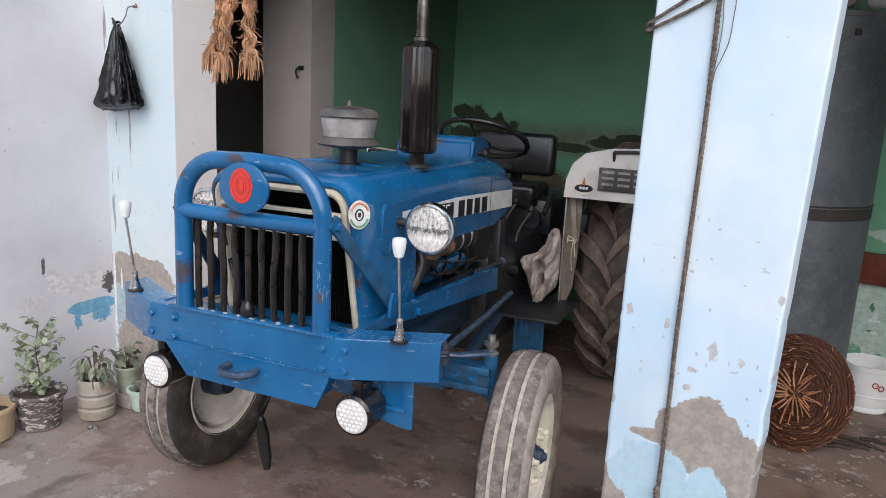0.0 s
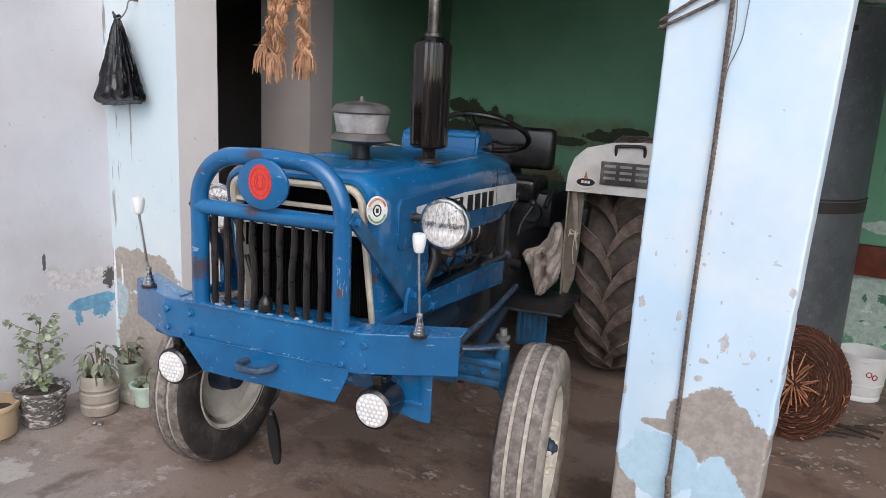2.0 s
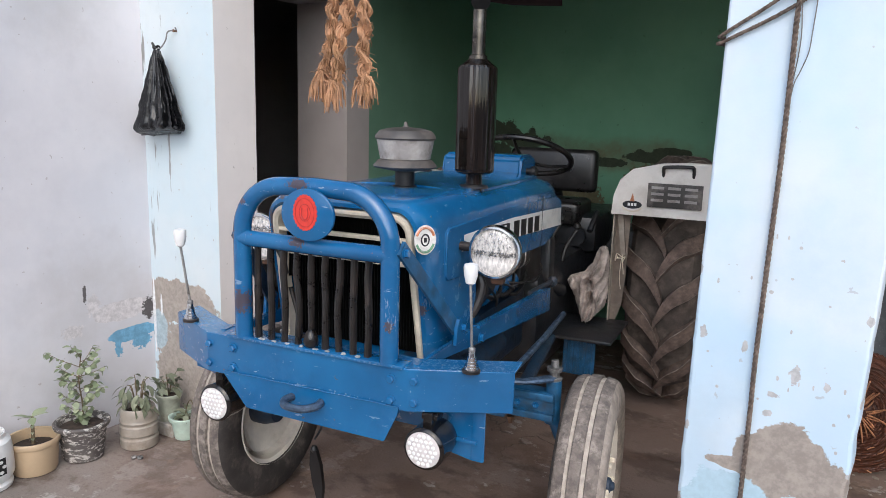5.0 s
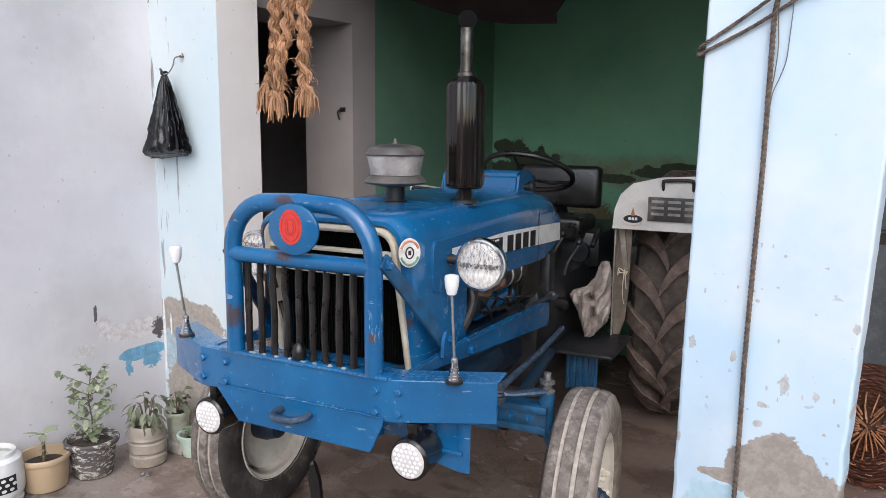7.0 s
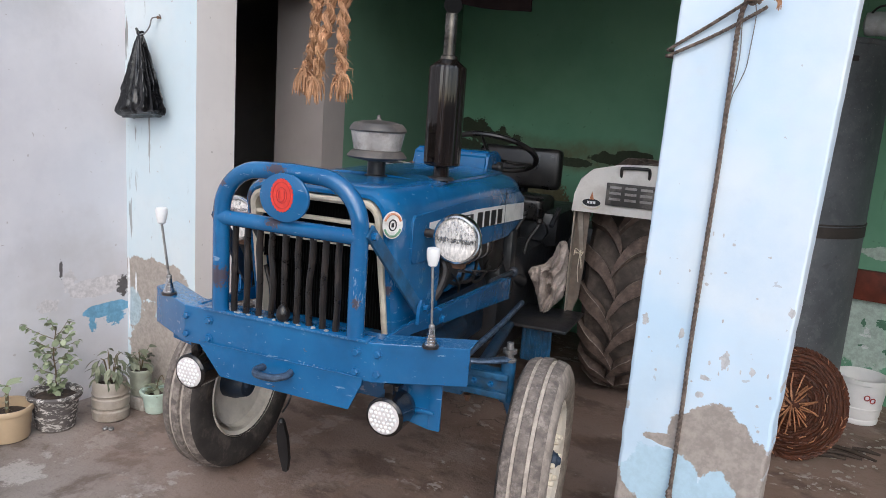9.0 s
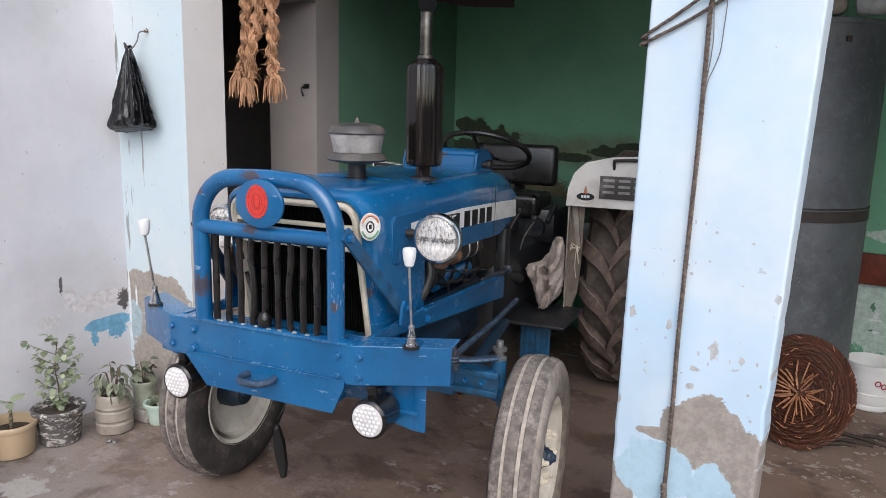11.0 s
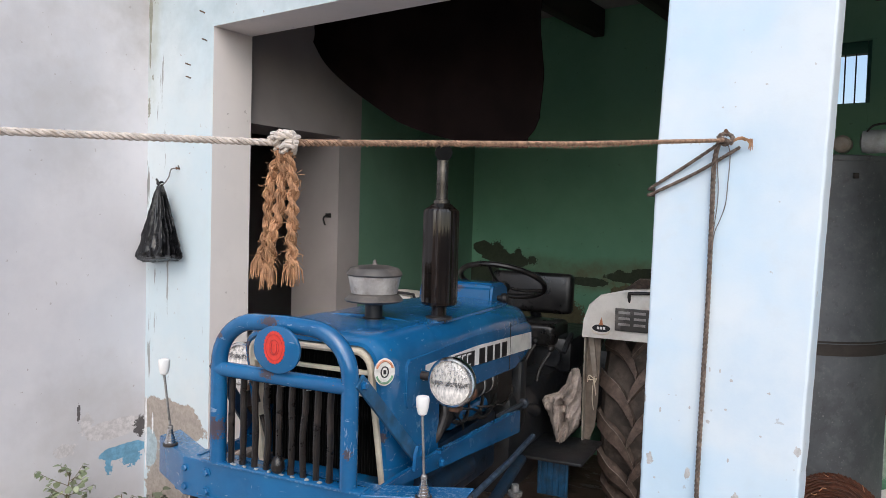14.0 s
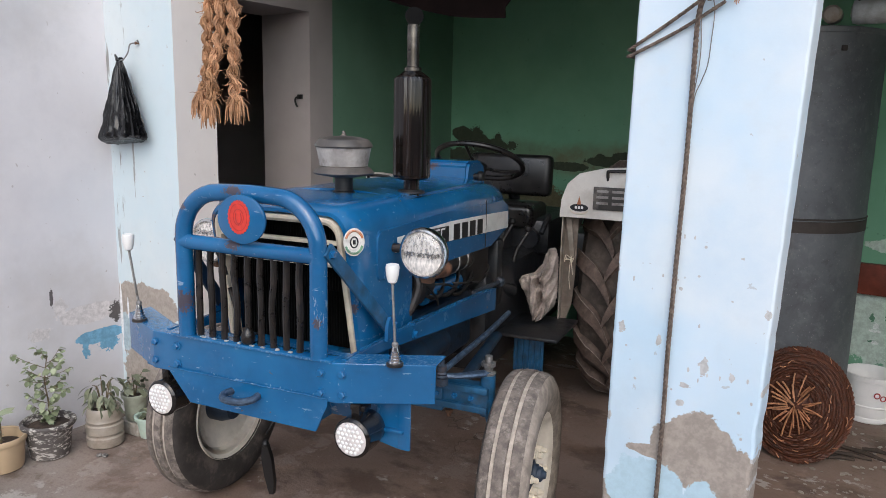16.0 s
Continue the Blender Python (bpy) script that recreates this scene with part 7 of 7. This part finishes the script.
part("handle", bm, M_BLACK, can)
pj = thing("plastic_jar", pose(-0.245, 3.985, 1.984), "small tan jar lying on the grain bin", "jar")
bm = B()
lathe(bm, [(0.001, 0.004), (0.036, 0.0), (0.04, 0.01), (0.04, 0.07), (0.03, 0.08), (0.001, 0.082)], Matrix.Translation((0, 0.04, 0.04)) @ FWD, 24)
part("body", bm, M_TAN, pj)

# basket leaning on the bin
M_CANE = plain("reddish-brown cane", (0.098, 0.030, 0.013), 0.6, vary=0.4, scale=40, bump=0.4)
M_CANEPALE = plain("pale split cane", (0.47, 0.225, 0.115), 0.6, vary=0.4, scale=40, bump=0.3)
bk = thing("basket", Matrix.Translation((-0.165, 3.585, 0.052)) @ Matrix.Rotation(radians(-14), 4, "X") @ Matrix.Diagonal((0.86, 1, 1, 1)), "round reddish-brown cane basket leaning on the grain bin", "basket")
R0 = 0.25
C = Vector((0, 0, R0))


def on_bowl(r, a):
    """A point of the basket's domed back, at a part r of its radius."""
    return C + Vector((r * R0 * math.cos(a), -0.085 * (1 - r ** 2.6), r * R0 * math.sin(a)))


bm = B()
loft(bm, [[on_bowl(r, 2 * math.pi * k / 60) + Vector((0, 0.006, 0)) for k in range(60)] for r in (0.02, 0.2, 0.4, 0.6, 0.8, 0.92, 1.0)])
part("backing", bm, M_CANE, bk)
rnd = random.Random(9)
for i in range(15):
    r = 0.30 + 0.05 * i
    bm = B()
    pts = []
    for k in range(121):
        a = 2 * math.pi * k / 120
        p = on_bowl(min(r + 0.035 * noise.noise((1.6 * math.cos(a), 1.6 * math.sin(a), 1.7 * i)), 1.0) + 0.005 * rnd.uniform(-1, 1), a)
        pts.append(p + Vector((0, -0.003 + 0.005 * math.sin(22 * a + math.pi * i), 0)))
    tube(bm, pts, [0.0042 * (1 + 0.45 * noise.noise((0.13 * q, 2.0 * i, 0))) for q in range(121)], 5, caps=False)
    part("weaver", bm, M_CANE, bk)
for k in range(30):
    a = 2 * math.pi * k / 30 + rnd.uniform(-0.13, 0.13)
    bm = B()
    da = rnd.uniform(-0.05, 0.05)
    r0, r1 = rnd.uniform(0.0, 0.22), rnd.uniform(0.34, 0.60)
    pts = [on_bowl(r0 + (r1 - r0) * j / 4, a + da * (j - 2)) + Vector((0, -0.011, 0)) for j in range(5)]
    tube(bm, pts, rnd.uniform(0.0080, 0.0120), 5, flat=0.4)
    part("spoke", bm, M_CANEPALE, bk)
for k in range(48):
    a, r = rnd.uniform(0, 6.28), rnd.uniform(0.5, 1.0)
    bm = B()
    da = rnd.uniform(0.08, 0.30)
    tube(bm, [on_bowl(r + 0.03 * j * rnd.uniform(-0.6, 0.6), a + da * j / 2) + Vector((0, -0.010, 0)) for j in range(3)], 0.0042, 5, flat=0.6)
    part("splint", bm, M_CANEPALE if k % 2 == 0 else M_CANE, bk)
bm = B()
rope(bm, [C + Vector((R0 * math.cos(2 * math.pi * k / 80), 0.0, R0 * math.sin(2 * math.pi * k / 80))) for k in range(81)], 0.013, 3, 0.07, 6, 0.012)
rim = part("rim", bm, M_CANE, bk, "braided cane rim")
for k in range(34):
    a0, ln = 2 * math.pi * k / 34 + rnd.uniform(-0.1, 0.1), rnd.uniform(0.04, 0.10)
    ra, rb = rnd.uniform(-0.014, 0.0), rnd.uniform(0.004, 0.016)
    bm = B()
    tube(bm, [C + Vector(((R0 + ra + (rb - ra) * q) * math.cos(a0 + ln * q), -0.0135 + 0.012 * (q - 0.5) ** 2, (R0 + ra + (rb - ra) * q) * math.sin(a0 + ln * q))) for q in [j / 5 for j in range(6)]], rnd.uniform(0.0024, 0.0040), 5, flat=0.7)
    part("binding", bm, M_CANEPALE if k % 3 == 0 else M_CANE, rim)

# white bucket
bu = thing("bucket", pose(0.068, 4.38, 0.045) @ Matrix.Scale(1.1, 4), "white plastic bucket with a ribbed foot and a small print", "bucket")
bm = B()
lathe(bm, [(0.088, 0), (0.094, 0.004), (0.096, 0.02), (0.092, 0.028), (0.098, 0.04), (0.100, 0.075), (0.1035, 0.078), (0.1035, 0.084), (0.101, 0.087), (0.112, 0.20), (0.118, 0.203), (0.119, 0.225), (0.115, 0.227), (0.110, 0.2), (0.098, 0.05)], None, 40)
part("body", bm, M_WHITEPLASTIC, bu)
for k in range(2):
    bm = B()
    tube(bm, [Vector((0.1095 * math.cos(a), 0.1095 * math.sin(a), z)) for a, z in [(radians(-70 + 14 * k + 6 * math.cos(q)), 0.145 - 0.012 * k + 0.012 * math.sin(q)) for q in [2 * math.pi * j / 14 for j in range(15)]]], 0.0025, 5)
    part("printed_mark", bm, M_REDDARK, bu)
# sticks and rubbish beside the basket
M_STICK = plain("dark broken wood", (0.06, 0.042, 0.032), 0.85, vary=0.4, scale=30, bump=0.5)
for k, (x, y, a, ln) in enumerate(((0.06, 3.80, 8, 0.16), (0.10, 3.86, -14, 0.20), (0.02, 3.74, 25, 0.12), (0.15, 3.92, 4, 0.12))):
    bm = B()
    tube(bm, [(-ln / 2, 0, 0.012), (0, 0.006, 0.015), (ln / 2, 0, 0.010)], [0.008, 0.011, 0.006], 7)
    ob = tagged(part("stick", bm, M_STICK), "short dark broken stick lying on the concrete", "stick", "sticks")
    ob.matrix_world = pose(x, y, 0.041, 0, 0, a)
rnd = random.Random(4)
bm = B()
for k in range(110):
    x, y, s = rnd.uniform(-0.2, 0.35), rnd.uniform(3.3, 4.2), rnd.uniform(0.004, 0.022)
    n = rnd.randint(5, 7)
    t = bmesh.new()
    prism(t, [(s * rnd.uniform(0.5, 1.0) * math.cos(2 * math.pi * q / n), 0.6 * s * rnd.uniform(0.5, 1.0) * math.sin(2 * math.pi * q / n)) for q in range(n)], "z", 0, 0.003)
    join(bm, t, pose(x, y, 0.044, rnd.uniform(-6, 6), rnd.uniform(-6, 6), rnd.uniform(0, 180)))
tagged(part("rubbish", bm, M_TAN, smooth=False), "small pale scraps scattered on the concrete", "litter", kind="stuff")
# red-brown plank against the rear wall
bm = B()
box(bm, -0.15, 1.6, RY - 0.05, RY - 0.004, 0.63, 0.80, 0.008)
M_REDWOOD = plain("red-brown painted wood", (0.20, 0.045, 0.025), 0.55, vary=0.4, scale=8, dirt=(0.07, 0.04, 0.03), dirt_amt=0.6)
tagged(part("wooden_plank", bm, M_REDWOOD), "red-brown painted plank fixed along the green wall", "plank", kind="structure")
